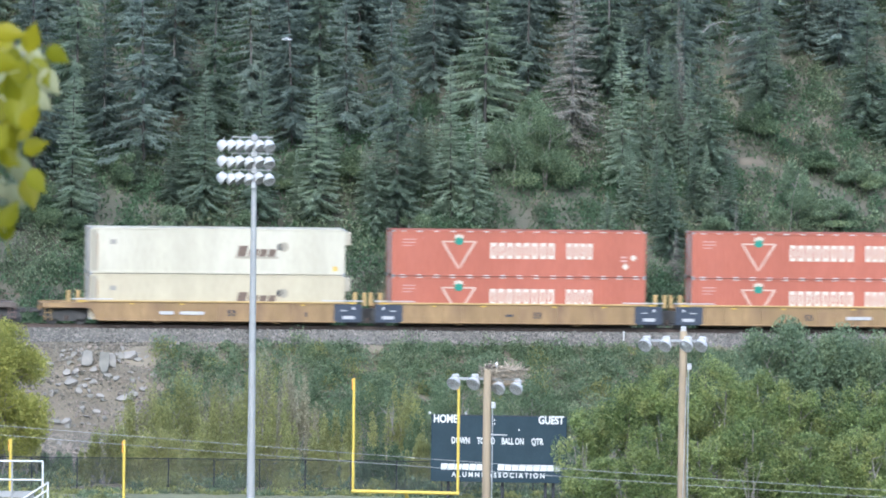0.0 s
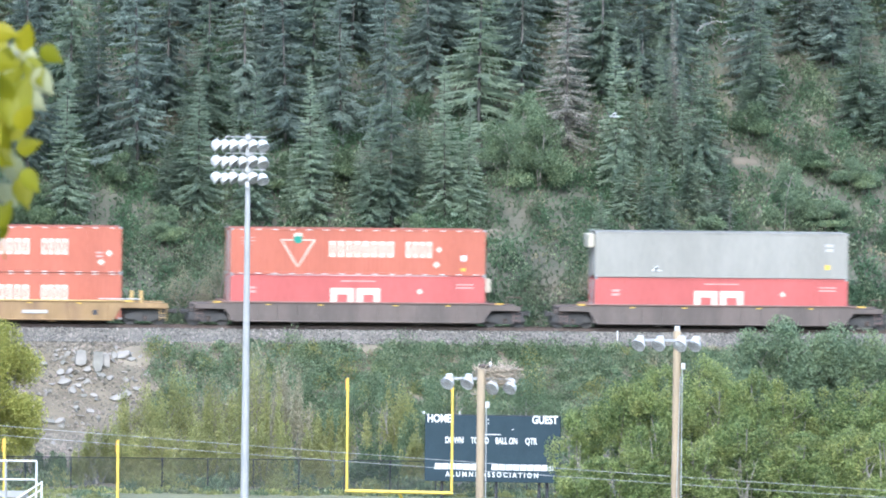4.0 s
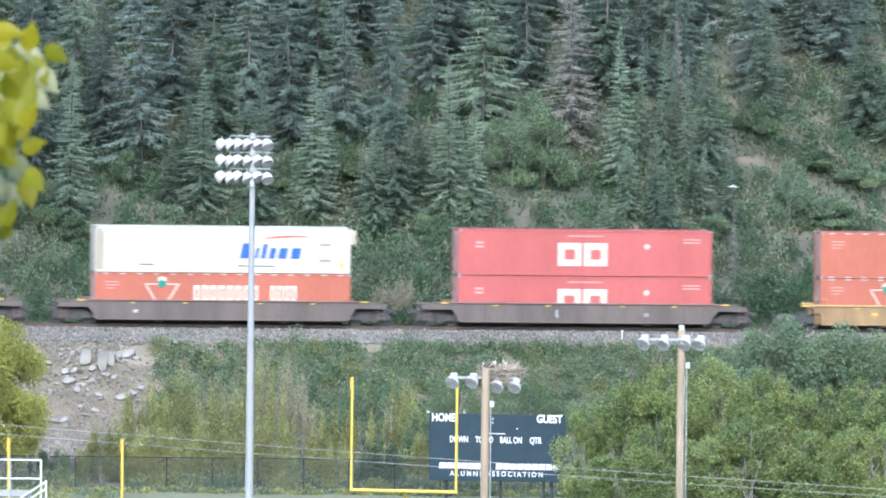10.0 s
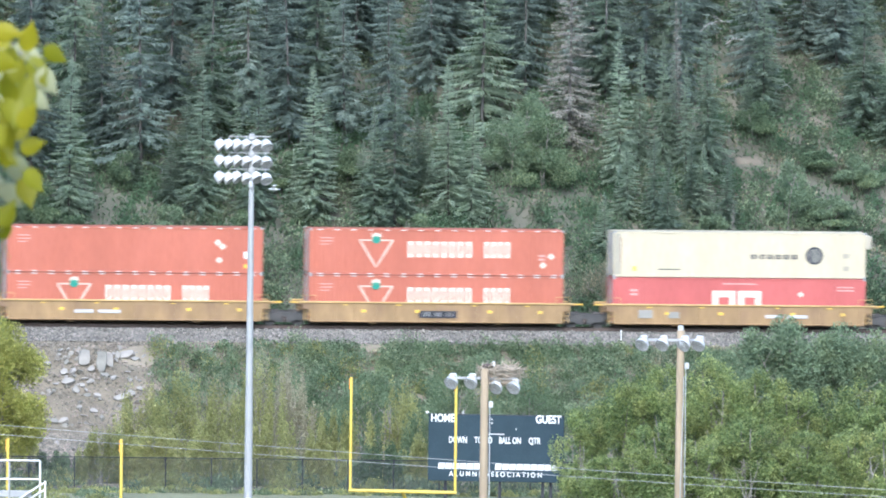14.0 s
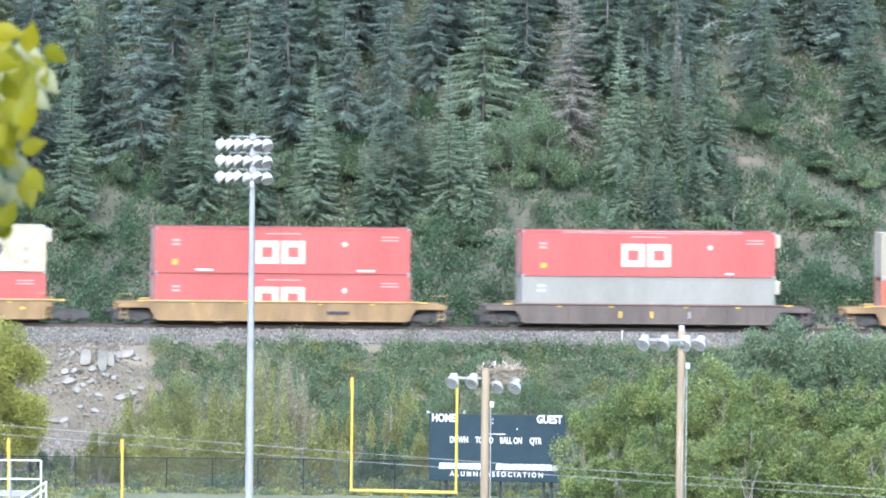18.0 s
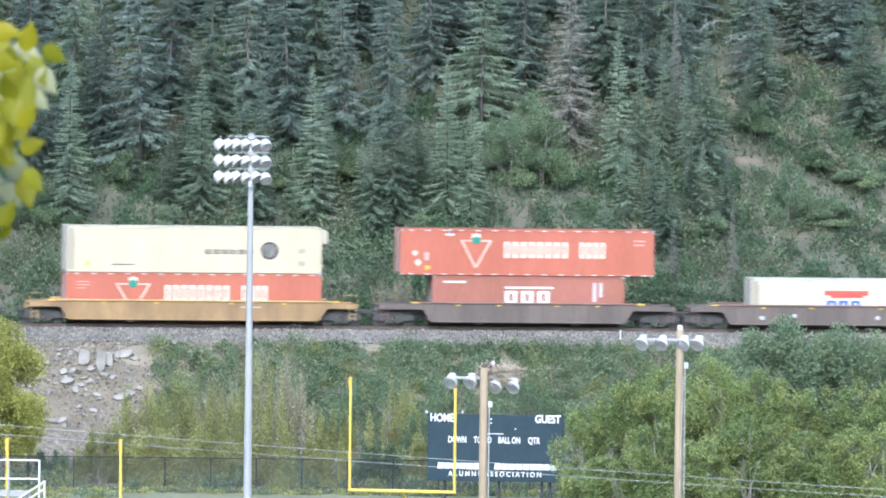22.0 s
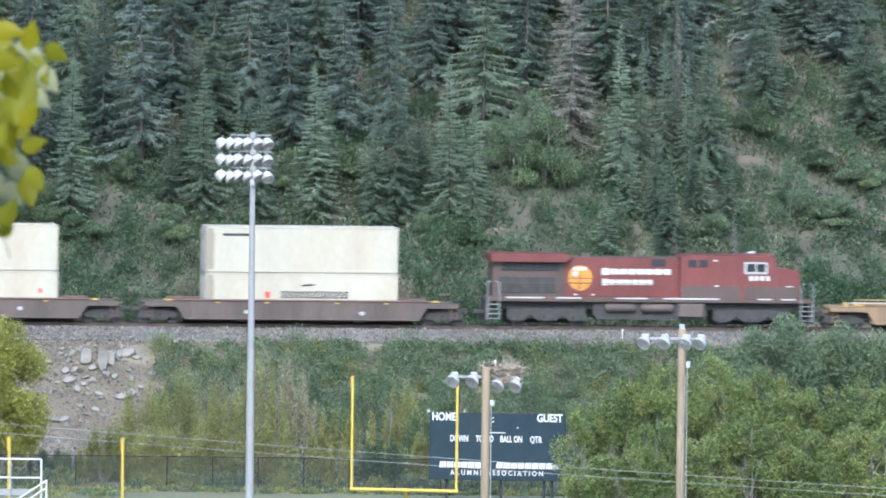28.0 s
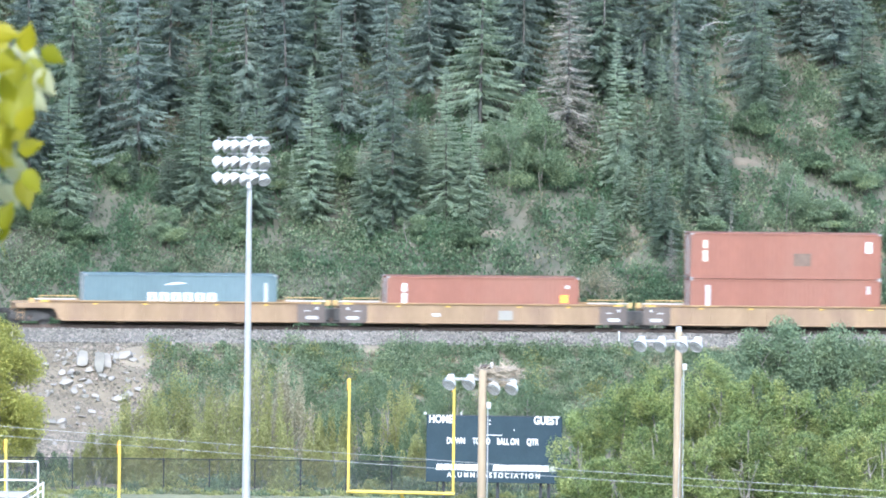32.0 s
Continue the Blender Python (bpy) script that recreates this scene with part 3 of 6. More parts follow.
def spruce_meshes(h, r0, seed, dead=0.0, gap=0.0, fine=1.0, paint=None):
    """Trunk and crown of a spruce: tiers of boughs that dip and rise at the tip, fringed with fine twigs."""
    rng = np.random.default_rng(seed)
    cs, ds, ls, ws = [], [], [], []
    z = h * 0.04
    while z < h * 0.985:
        k = z / h
        reach = r0 * (1 - k) ** 0.95 * (0.6 + 0.4 * min(1, k * 7)) * rng.uniform(0.85, 1.12) + 0.05
        for _ in range(int((8 + 5 * (1 - k) ** 0.5) * (1 if fine > 0.8 else 0.72))):
            if rng.random() < gap:
                continue
            az, ln = rng.uniform(0, 2 * math.pi), reach * rng.uniform(0.65, 1.12)
            out = np.array((math.cos(az), math.sin(az), 0))
            side = np.array((-out[1], out[0], 0))
            rise = 0.55 * k - 0.22
            zz = z + rng.uniform(-0.14, 0.14)
            m = max(4, int(ln * (9 if dead else 15) * fine))
            for j in range(m):
                f = (j + 0.6) / m
                p = out * ln * f + np.array((0, 0, zz + ln * (rise * f - 0.26 * f * f + 0.14 * f ** 3)))
                tw = (0.08 + 0.12 * ln * (1 - 0.55 * f)) * rng.uniform(0.6, 1.4) / fine ** 0.5
                for sg in (-1, 1):
                    d = out * (0.8 + 0.4 * f) + side * sg * rng.uniform(0.4, 1.0) + np.array((0, 0, -rng.uniform(0.05, 0.45)))
                    cs.append(p + d * tw * 0.5)
                    ds.append(d)
                    ls.append(tw * 1.5)
                    ws.append(tw * (0.2 if dead else 0.36) * rng.uniform(0.7, 1.2))
                if fine > 0.6 or dead:
                    d = out * 0.5 + side * rng.uniform(-0.5, 0.5) + np.array((0, 0, -rng.uniform(0.6, 1.3)))
                    cs.append(p + d * tw * 0.4)
                    ds.append(d)
                    ls.append(tw * 1.2)
                    ws.append(tw * (0.18 if dead else 0.34))
            if dead:
                cs.append(out * ln * 0.5 + np.array((0, 0, zz + ln * (rise * 0.5 - 0.06))))
                ds.append(out + np.array((0, 0, rise - 0.12)))
                ls.append(ln)
                ws.append(0.04)
            cs.append(out * ln + np.array((0, 0, zz + ln * (rise - 0.11))))
            ds.append(out + np.array((0, 0, 0.3)))
            ls.append(0.16 * ln + 0.08)
            ws.append((0.02 if dead else 0.05 + 0.03 * ln))
        z += (0.26 + 0.10 * (1 - k)) / fine ** 0.35
    for j in range(6):
        cs.append(np.array((0, 0, h * (0.965 + 0.01 * j))))
        ds.append(np.array((rng.uniform(-0.2, 0.2), rng.uniform(-0.2, 0.2), 1)))
        ls.append(0.3)
        ws.append(0.06)
    v, q = leaves(np.array(cs), np.array(ds), np.array(ls), np.array(ws), 0.2, seed, 0.9)
    crown = fast_mesh("crown", v, q, paint or (DEADW if dead else NEEDLE))
    g = Geo().path([(0, 0, -1.0), (0.03, 0, h * 0.3), (0, 0.03, h * 0.7), (0, 0, h)], 0.0065 * h + 0.01, 0.006, 6)
    return g.mesh("trunk", BARK, True), crown


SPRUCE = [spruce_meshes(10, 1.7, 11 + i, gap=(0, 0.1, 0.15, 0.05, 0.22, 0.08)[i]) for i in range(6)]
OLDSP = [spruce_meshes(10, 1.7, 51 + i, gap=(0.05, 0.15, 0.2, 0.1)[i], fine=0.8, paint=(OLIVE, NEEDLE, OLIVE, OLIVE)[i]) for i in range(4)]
DEADSP = [spruce_meshes(10, 1.6, 31 + i, dead=1.0, gap=0.05) for i in range(2)]
made = [0]


def spruce(x, y, h, r, label="dark green spruce on the hillside", kit=None, group="spruces on the hillside"):
    made[0] += 1
    trunk, crown = (kit or SPRUCE)[made[0] % len(kit or SPRUCE)]
    t = thing("spruce_tree", pose(x, y, ground_z(x, y) - 0.1, random.uniform(-1.5, 1.5), random.uniform(-1.5, 1.5), random.uniform(0, 360)), label, "tree", group)
    t.scale = (r / 1.7, r / 1.7, h / 10)
    part("trunk", trunk, BARK, t)
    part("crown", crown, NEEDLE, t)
    return t


for row in (
        (-23.9, 817.1, 10.7, 2.03), (-16.5, 820.3, 6.4, 1.30), (-15.4, 817.6, 9.8, 1.87), (-12.0, 817.2, 10.9, 1.87), (-13.2, 822.1, 5.5, 0.82), (-19.9, 820.1, 3.9, 0.98), (-8.2, 818.3, 10.0, 2.03),
        (-7.4, 821.2, 6.0, 1.14), (-4.3, 817.7, 8.5, 1.46), (-3.0, 818.5, 11.9, 2.03), (-1.5, 821.1, 6.2, 1.06), (-0.9, 821.2, 5.3, 0.90), (0.5, 819.1, 10.4, 1.87), (1.9, 818.8, 8.5, 1.46),
        (1.2, 821.2, 4.4, 0.73), (11.5, 822.8, 10.6, 1.55), (12.7, 824.2, 8.8, 1.15), (14.3, 824.4, 9.0, 1.07), (14.9, 824.5, 7.5, 0.74), (15.8, 823.4, 8.6, 1.06), (17.3, 824.2, 10.7, 1.72),
        (12.0, 820.2, 5.8, 1.30), (13.7, 819.2, 6.2, 1.22), (14.5, 817.1, 6.4, 1.46), (16.1, 820.7, 5.5, 1.06), (18.4, 820.1, 4.9, 1.14), (16.8, 820.8, 4.9, 1.06), (10.5, 816.9, 4.2, 1.22),
        (20.9, 829.9, 8.3, 1.73), (27.4, 828.8, 11.4, 2.14), (-9.5, 818.6, 4.4, 0.81), (-5.1, 819.8, 4.4, 1.06), (-17.5, 818.7, 4.7, 1.06), (4.0, 823.6, 3.7, 1.06), (-27.6, 816.7, 3.6, 1.38),
        (19.8, 828.8, 4.0, 0.99), (28.9, 828.1, 7.3, 1.65)):
    spruce(*row)
for row in (
        (-19.4, 821.7, 17.1, 3.27), (-26.4, 820.8, 18.2, 2.94), (-22.0, 823.6, 11.7, 2.05), (-15.1, 824.5, 13.5, 2.38), (-9.9, 824.7, 15.4, 2.54), (-6.3, 825.6, 13.2, 2.30), (-3.4, 824.9, 15.0, 2.13),
        (2.6, 826.9, 15.6, 3.12), (-11.5, 827.6, 11.0, 1.89), (-12.6, 826.4, 16.1, 2.46), (-17.7, 827.1, 16.9, 2.47), (-8.2, 828.3, 16.2, 2.47), (-0.8, 829.8, 13.6, 2.06), (25.8, 834.5, 8.9, 2.16),
        (15.4, 829.9, 12.9, 1.65), (10.6, 829.9, 14.0, 2.47), (5.4, 830.5, 14.7, 2.27), (13.2, 830.6, 12.9, 2.06), (23.6, 835.8, 9.3, 2.08), (-23.9, 825.6, 17.2, 2.46)):
    spruce(*row, "tall old spruce with sparse grey-green boughs", OLDSP)
for row, lab in (((8.2, 826.4, 14.0, 2.79), "tall bare grey-brown dying spruce"), ((15.2, 825.5, 10.3, 0.82), "thin half-dead spruce with bare boughs")):
    spruce(*row, lab, DEADSP)
for row in ((14.9, 815.2, 3.6, 0.79), (18.8, 816.2, 5.1, 0.51)):
    spruce(*row, "small bare grey dead spruce", DEADSP)
for i in range(150):
    x, y = -36 + 72 * (i * 0.7549 % 1), 831 + 26 * (i * 0.5698 % 1)
    if x > 21 and y < 835:
        continue
    spruce(x, y, random.uniform(12, 18), random.uniform(2.2, 3.0), "tall dark spruce in the wood up the slope", OLDSP)


def blob_points(n, blobs, rng, shell=0.55):
    """Places in a crown made of overlapping rounded masses, denser near their skins."""
    w = np.array([b[3] * b[4] * b[5] for b in blobs]) ** 0.67
    pick = rng.choice(len(blobs), n, p=w / w.sum())
    b = np.array(blobs)[pick]
    d = rng.normal(size=(n, 3))
    d /= np.linalg.norm(d, axis=1, keepdims=True)
    r = shell + (1.08 - shell) * rng.random((n, 1)) ** 0.7
    return b[:, :3] + d * b[:, 3:] * r, d


def leafy(name, x, y, blobs, n, material, leaf, label, category, group, seed, stems=6, lift=0.0, stem_mat=None, slim=0.6, spray=1.0, clumps=7, clump=(0.35, 0.6)):
    """A broad-leaved tree or shrub: stem, limbs and many small leaves in uneven masses."""
    rng = np.random.default_rng(seed)
    t = thing(name, pose(x, y, ground_z(x, y) - 0.05), label, category, group)
    subs = []
    for b in blobs:
        for _ in range(clumps if spray == 1 else 11):
            d = rng.normal(size=3)
            d /= np.linalg.norm(d)
            k = rng.uniform(*clump)
            subs.append((b[0] + d[0] * b[3] * 0.75, b[1] + d[1] * b[4] * 0.75, b[2] + d[2] * b[5] * 0.75, b[3] * k / spray, b[4] * k / spray, b[5] * k * spray))
    p, d = blob_points(n, subs, rng, 0.3)
    p = p[p[:, 2] > 0.05]
    d = d[:len(p)] * 0.6 + rng.normal(size=(len(p), 3)) + np.array((0, 0, lift))
    v, q = leaves(p, d, rng.uniform(0.7, 1.3, len(p)) * leaf, rng.uniform(0.7, 1.3, len(p)) * leaf * slim, 0.2, seed, 1.0)
    r = random.Random(seed)
    for i in range(stems):
        g = Geo()
        b = blobs[i % len(blobs)]
        foot = Vector((r.uniform(-0.3, 0.3), r.uniform(-0.2, 0.2), -0.2))
        top = Vector((b[0] + r.uniform(-0.5, 0.5) * b[3], b[1] + r.uniform(-0.5, 0.5) * b[4], b[2] + r.uniform(0, 0.6) * b[5]))
        mid = foot.lerp(top, 0.5) + Vector((r.uniform(-0.3, 0.3), r.uniform(-0.3, 0.3), 0.3))
        rad = 0.02 + 0.012 * top.z
        g.path([foot, mid, top], rad, rad * 0.3, 6)
        for _ in range(3):
            a = mid.lerp(top, r.random())
            g.path([a, a + Vector((r.uniform(-1, 1) * b[3] * 0.6, r.uniform(-1, 1) * b[4] * 0.6, r.uniform(0.2, 0.9) * b[5] * 0.6))], rad * 0.4, rad * 0.12, 5)
        part("stem" if category == "shrub" else "limb" if i else "trunk", g, stem_mat or TWIG, t)
    part("crown", fast_mesh("crown", v, q, material), material, t)
    return t


# poplars and maples beyond the wooden lamp pole
for i, (x, y, top, w, n) in enumerate((
        (8.0, 702, 7.0, 1.5, 9000), (10.3, 703, 8.7, 1.9, 14000), (12.7, 702, 9.5, 1.9, 15000), (15.2, 703, 9.6, 2.2, 17000), (17.4, 702, 9.2, 1.8, 14000), (19.4, 703, 8.7, 1.8, 13000), (21.4, 704, 8.0, 1.7, 11000),
        (23.4, 702, 8.8, 2.0, 15000), (25.8, 703, 9.2, 2.1, 9000), (28.2, 703, 8.8, 2.2, 7000),
        (9.0, 698, 4.6, 1.7, 7000), (11.9, 697, 6.4, 1.8, 10000), (14.4, 697, 6.0, 1.9, 10000), (17.2, 698, 6.9, 1.9, 11000), (20.0, 697, 6.0, 1.9, 10000), (22.4, 698, 6.2, 1.8, 10000), (25.0, 697, 6.4, 2.0, 7000))):
    r = random.Random(i + 5)
    blobs = [(r.uniform(-0.3, 0.3), 0, top * 0.80, w * 0.74, w * 0.7, top * 0.2), (-w * 0.45, r.uniform(-0.4, 0.4), top * 0.58, w * 0.8, w * 0.75, top * 0.27), (w * 0.45, r.uniform(-0.4, 0.4), top * 0.55, w * 0.8, w * 0.75, top * 0.28),
             (0, -0.3, top * 0.3, w, w * 0.85, top * 0.28)]
    tree = leafy("poplar_tree", x, y, blobs, int(n * 1.35), LEAFP, 0.145, "full green poplar with sunlit yellow-green top leaves", "tree", "poplars beside the scoreboard", 60 + i, 6, 0.3, clumps=18, clump=(0.2, 0.42))
    if i in (0, 1, 2, 3, 5, 7, 13):
        for k in range(3):
            foot = Vector((r.uniform(-0.3, 0.3) * w, -w * 0.8, top * r.uniform(0.2, 0.4)))
            part("limb", Geo().path([foot, foot + Vector((0.25 * (k - 1), -0.1, top * 0.13)), foot + Vector((0.62 * (k - 1) + r.uniform(-0.1, 0.1), -0.05, top * r.uniform(0.22, 0.34)))], 0.035, 0.01, 5), TWIG, tree)
# grey willow in front of the track
leafy("willow_shrub", 21.8, 783.5, ((-1.2, 0, 4.9, 2.2, 1.8, 2.8), (0.8, 0, 5.0, 2.2, 1.8, 3.0), (-3.0, 0, 3.2, 1.7, 1.6, 2.5), (3.0, 0, 4.4, 2.2, 1.8, 3.0), (5.2, 0, 3.8, 2.0, 1.6, 2.8)), 40000, LEAFW, 0.19,
      "large grey-green willow on the bank before the track", "shrub", "", 80, 12, 0.5)
# yellow-green tree at the fence
leafy("maple_tree", -25.7, 737, ((0, 0, 7.4, 2.0, 1.6, 2.2), (1.2, 0, 5.2, 1.9, 1.6, 2.6), (0.9, -0.4, 6.4, 1.8, 1.5, 1.9), (1.1, -0.5, 3.4, 1.7, 1.5, 2.0), (-1.6, 0, 4.4, 2.2, 1.8, 3.2)), 42000, MAPLE, 0.14,
      "yellow-green leafy tree standing beyond the fence", "tree", "", 81, 8, 0.3)
# willow scrub between fence and bank
for i, (x, y, w, h, mt) in enumerate(((-17.6, 749, 1.8, 4.2, 0), (-15.2, 751, 1.8, 4.6, 0), (-12.9, 750, 1.8, 4.9, 0), (-10.6, 752, 1.7, 5.0, 0), (-8.9, 754, 1.6, 4.6, 2),
                                      (-6.2, 752, 1.5, 3.3, 0), (-2.6, 750, 1.7, 4.2, 0), (-0.6, 748, 1.6, 3.6, 1), (-13.5, 762, 2.2, 4.2, 2), (-10.4, 764, 2.2, 4.5, 2), (-4.4, 766, 2.4, 4.2, 1),
                                      (0.8, 764, 2.4, 4.6, 1), (5.2, 762, 2.4, 4.2, 1), (-17.6, 742, 1.2, 2.2, 0), 
                                      (-19.4, 737, 1.6, 2.6, 0), (-16.2, 736.5, 1.8, 3.2, 0), (-13.0, 737, 1.8, 3.4, 0), (-9.8, 736.5, 1.7, 3.3, 0), (-6.8, 737, 1.6, 2.8, 0), (-22.4, 739, 1.5, 1.5, 1), (-25.2, 750, 1.8, 2.4, 0), (-3.4, 736, 1.5, 2.6, 1), (-0.6, 737, 1.5, 2.5, 0))):
    w, h = w * 0.78, h * (1.0 + 0.12 * math.sin(i * 2.3))
    leafy("willow_bush", x, y, ((0, 0, h * 0.62, w, w * 0.8, h * 0.4), (-w * 0.6, 0, h * 0.35, w * 0.8, w * 0.7, h * 0.38), (w * 0.6, 0, h * 0.4, w * 0.8, w * 0.7, h * 0.42)), 8800,
          (LEAFY, LEAFD, LEAFT)[mt], 0.15, ("yellow-green willow bush behind the fence", "dark green willow bush behind the fence", "dry tan willow bush below the bank")[mt], "shrub", "willow bushes behind the fence", 100 + i, 7, 1.6, slim=0.40, spray=2.3)


def scrub(name, label, spots, per, material, leaf, spread, seed, lift=0.4):
    """Low growth that nobody could count, as many small leaves in clumps set on the ground."""
    rng = np.random.default_rng(seed)
    P, Dn = [], []
    for x, y, r, h in spots:
        d = rng.normal(size=(per, 3))
        d /= np.linalg.norm(d, axis=1, keepdims=True)
        d[:, 2] = np.abs(d[:, 2])
        k = rng.uniform(0.45, 1.05, (per, 1)) * (1 + 0.25 * np.sin(d[:, :1] * 5 + x) * np.cos(d[:, 1:2] * 4 + y))
        off = d * k * np.array((r, r, h))
        z0 = ground_z(x, y)
        off[:, 2] += off[:, 1] * (ground_z(x, y + 0.6) - ground_z(x, y - 0.6)) / 1.2 + off[:, 0] * (ground_z(x + 0.6, y) - ground_z(x - 0.6, y)) / 1.2
        P.append(off + np.array((x, y, z0 - 0.08)))
        Dn.append(d * 0.5 + rng.normal(size=(per, 3)) * spread + np.array((0, 0, lift)))
    P, Dn = np.concatenate(P), np.concatenate(Dn)
    v, q = leaves(P, Dn, rng.uniform(0.6, 1.4, len(P)) * leaf, rng.uniform(0.6, 1.4, len(P)) * leaf * 0.55, 0.2, seed, 0.9)
    return tagged(new(name, fast_mesh(name, v, q, material)), label, "undergrowth", kind="stuff")


R = random.Random(17)
bank, i = [], 0
while len(bank) < 600:
    i += 1
    x, q = -34 + 68 * (i * 0.7549 % 1) + R.uniform(-1.3, 1.3), -15.5 + 9.9 * (i * 0.5698 % 1) + R.uniform(-0.5, 0.2)
    if -27 < x < -17.4:
        continue
    if -13.5 < x < -10 and q > -7:
        continue
    bank.append((x, TRACK_Y + x * LEAN + q, R.uniform(0.55, 1.25), R.uniform(0.5, 1.5)))
for i in range(64):
    x = -13 + i * 0.75 + R.uniform(-0.4, 0.4)
    if -6.3 < x < -3.0:
        continue
    bank.append((x, TRACK_Y + x * LEAN + R.uniform(-6.4, -5.2), R.uniform(0.6, 1.0), R.uniform(0.3, 0.6)))
scrub("bank_shrubs", "low green shrubs covering the railway bank", bank[::3] + bank[11::12], 470, LEAFD, 0.16, 0.8, 5)
scrub("bank_bushes", "low grey-green bushes covering the railway bank", bank[1::3], 470, LEAFG, 0.16, 0.8, 6)
scrub("bank_willows", "low bright green willow growth covering the railway bank", bank[2::6], 470, LEAFW, 0.16, 0.8, 26)
scrub("bank_weeds", "yellow-green weeds covering the railway bank", bank[5::12], 400, LEAFY, 0.16, 0.8, 27)
scrub("bank_grass", "dry pale grass tufts on the bank", [(x, TRACK_Y + x * LEAN + R.uniform(-9, -5.4), R.uniform(0.3, 0.6), R.uniform(0.25, 0.5)) for x in [R.uniform(-19, 34) for _ in range(110)]], 70, DRY, 0.2, 0.4, 7, 1.2)
flat = [(R.uniform(-34, 34), R.uniform(738, 786), R.uniform(0.8, 1.6), R.uniform(0.6, 1.7)) for _ in range(150)]
flat = [s for s in flat if not (-26 < s[0] < -18.5 and s[1] > 742)]
scrub("flat_scrub", "mixed green scrub between fence and bank", flat, 380, LEAFD, 0.19, 0.8, 8)
weeds = [(R.uniform(-30, 14), R.uniform(723, 741), R.uniform(0.7, 1.3), R.uniform(0.4, 1.1)) for _ in range(230)]
weeds = [(x, y, r, h * (1 if y > 731.8 else 0.4)) for x, y, r, h in weeds if y > 729.6 or x < -19]
weeds += [(-30 + i * 0.7 + R.uniform(-0.3, 0.3), R.uniform(728.6, 730.6), R.uniform(0.5, 0.8), R.uniform(0.25, 0.5)) for i in range(66)]
scrub("fence_weeds", "tall yellow-green weeds along the fence", weeds[::2], 240, LEAFY, 0.17, 0.6, 14, 1.0)
scrub("fence_grass", "grey-green tall grass along the fence", weeds[1::2], 240, LEAFG, 0.2, 0.5, 15, 1.4)
gr = np.random.default_rng(44)
k = 15000
px, pq = gr.uniform(-28, -14, k), -5.2 - 44 * gr.random(k) ** 1.7
ps = gr.uniform(0.025, 0.09, k) * np.where(gr.random(k) > 0.93, 2.4, 1)
pz = np.array([ground_z(a, TRACK_Y + a * LEAN + b) for a, b in zip(px, pq)])
vv = octa[None] * ps[:, None, None] * gr.uniform(0.6, 1.3, (k, 6, 1)) + np.stack([px, TRACK_Y + px * LEAN + pq, pz + 0.01], 1)[:, None]
rm = bpy.data.meshes.new("bank_rubble")
rm.from_pydata(vv.reshape(-1, 3).tolist(), [], (tri[None] + 6 * np.arange(k)[:, None, None]).reshape(-1, 3).tolist())
rm.materials.append(RUBBLE)
tagged(new("bank_rubble", rm), "grey rubble strewn over the bare bank", "rubble", kind="stuff")
low, i = [], 0
while len(low) < 620:
    i += 1
    x, q = -36 + 72 * (i * 0.7549 % 1) + R.uniform(-1.2, 1.2), 8.5 + 34 * (i * 0.5698 % 1) + R.uniform(-1, 1)
    if R.random() < (0.6 if x > 18 else 0.25 if 3 < x < 8.5 else 0.05 if q < 18 else 0.45):
        continue
    low.append((x, TRACK_Y + x * LEAN + q, R.uniform(0.8, 1.7), R.uniform(0.7, 1.9) * (1.25 if q < 14 else 1)))
for i in range(60):
    x, q = 20 + 15 * (i * 0.7549 % 1), 9 + 20 * (i * 0.5698 % 1)
    low.append((x, TRACK_Y + x * LEAN + q, R.uniform(0.6, 1.3), R.uniform(0.5, 1.3)))
scrub("hill_shrubs", "dense green shrubs on the hillside", low[::2], 370, HILLLEAF, 0.21, 0.8, 9)
scrub("hill_bushes", "grey-green bushes on the hillside", low[1::2], 350, LEAFG, 0.20, 0.8, 10)
cover = []
for i in range(760):
    x = -36 + 72 * (i * 0.7549 % 1) + R.uniform(-0.8, 0.8)
    if x > 18 and i % 4 == 0:
        continue
    cover.append((x, TRACK_Y + x * LEAN + 6.4 + 38 * (i * 0.5698 % 1) + R.uniform(-0.8, 0.8), R.uniform(1.3, 2.0), R.uniform(0.3, 0.8)))
side = []
for i in range(64):
    x = -34 + i * 1.07 + R.uniform(-0.4, 0.4)
    side.append((x, TRACK_Y + x * LEAN + R.uniform(8.4, 10.2), R.uniform(0.9, 1.4), R.uniform(0.7, 1.7)))
scrub("lineside_shrubs", "green shrubs growing close behind the track", side, 420, HILLLEAF, 0.2, 0.8, 18)
scrub("hill_cover", "low green plants on the hillside", cover, 150, HILLLEAF, 0.26, 0.55, 16, 1.1)
scrub("hill_grass", "dry brown grass on the open slope", [(R.uniform(5, 34), TRACK_Y + 1.5 + R.uniform(11, 32), R.uniform(0.5, 1.0), R.uniform(0.25, 0.5)) for _ in range(150)], 64, DRY, 0.2, 0.5, 12, 1.0)
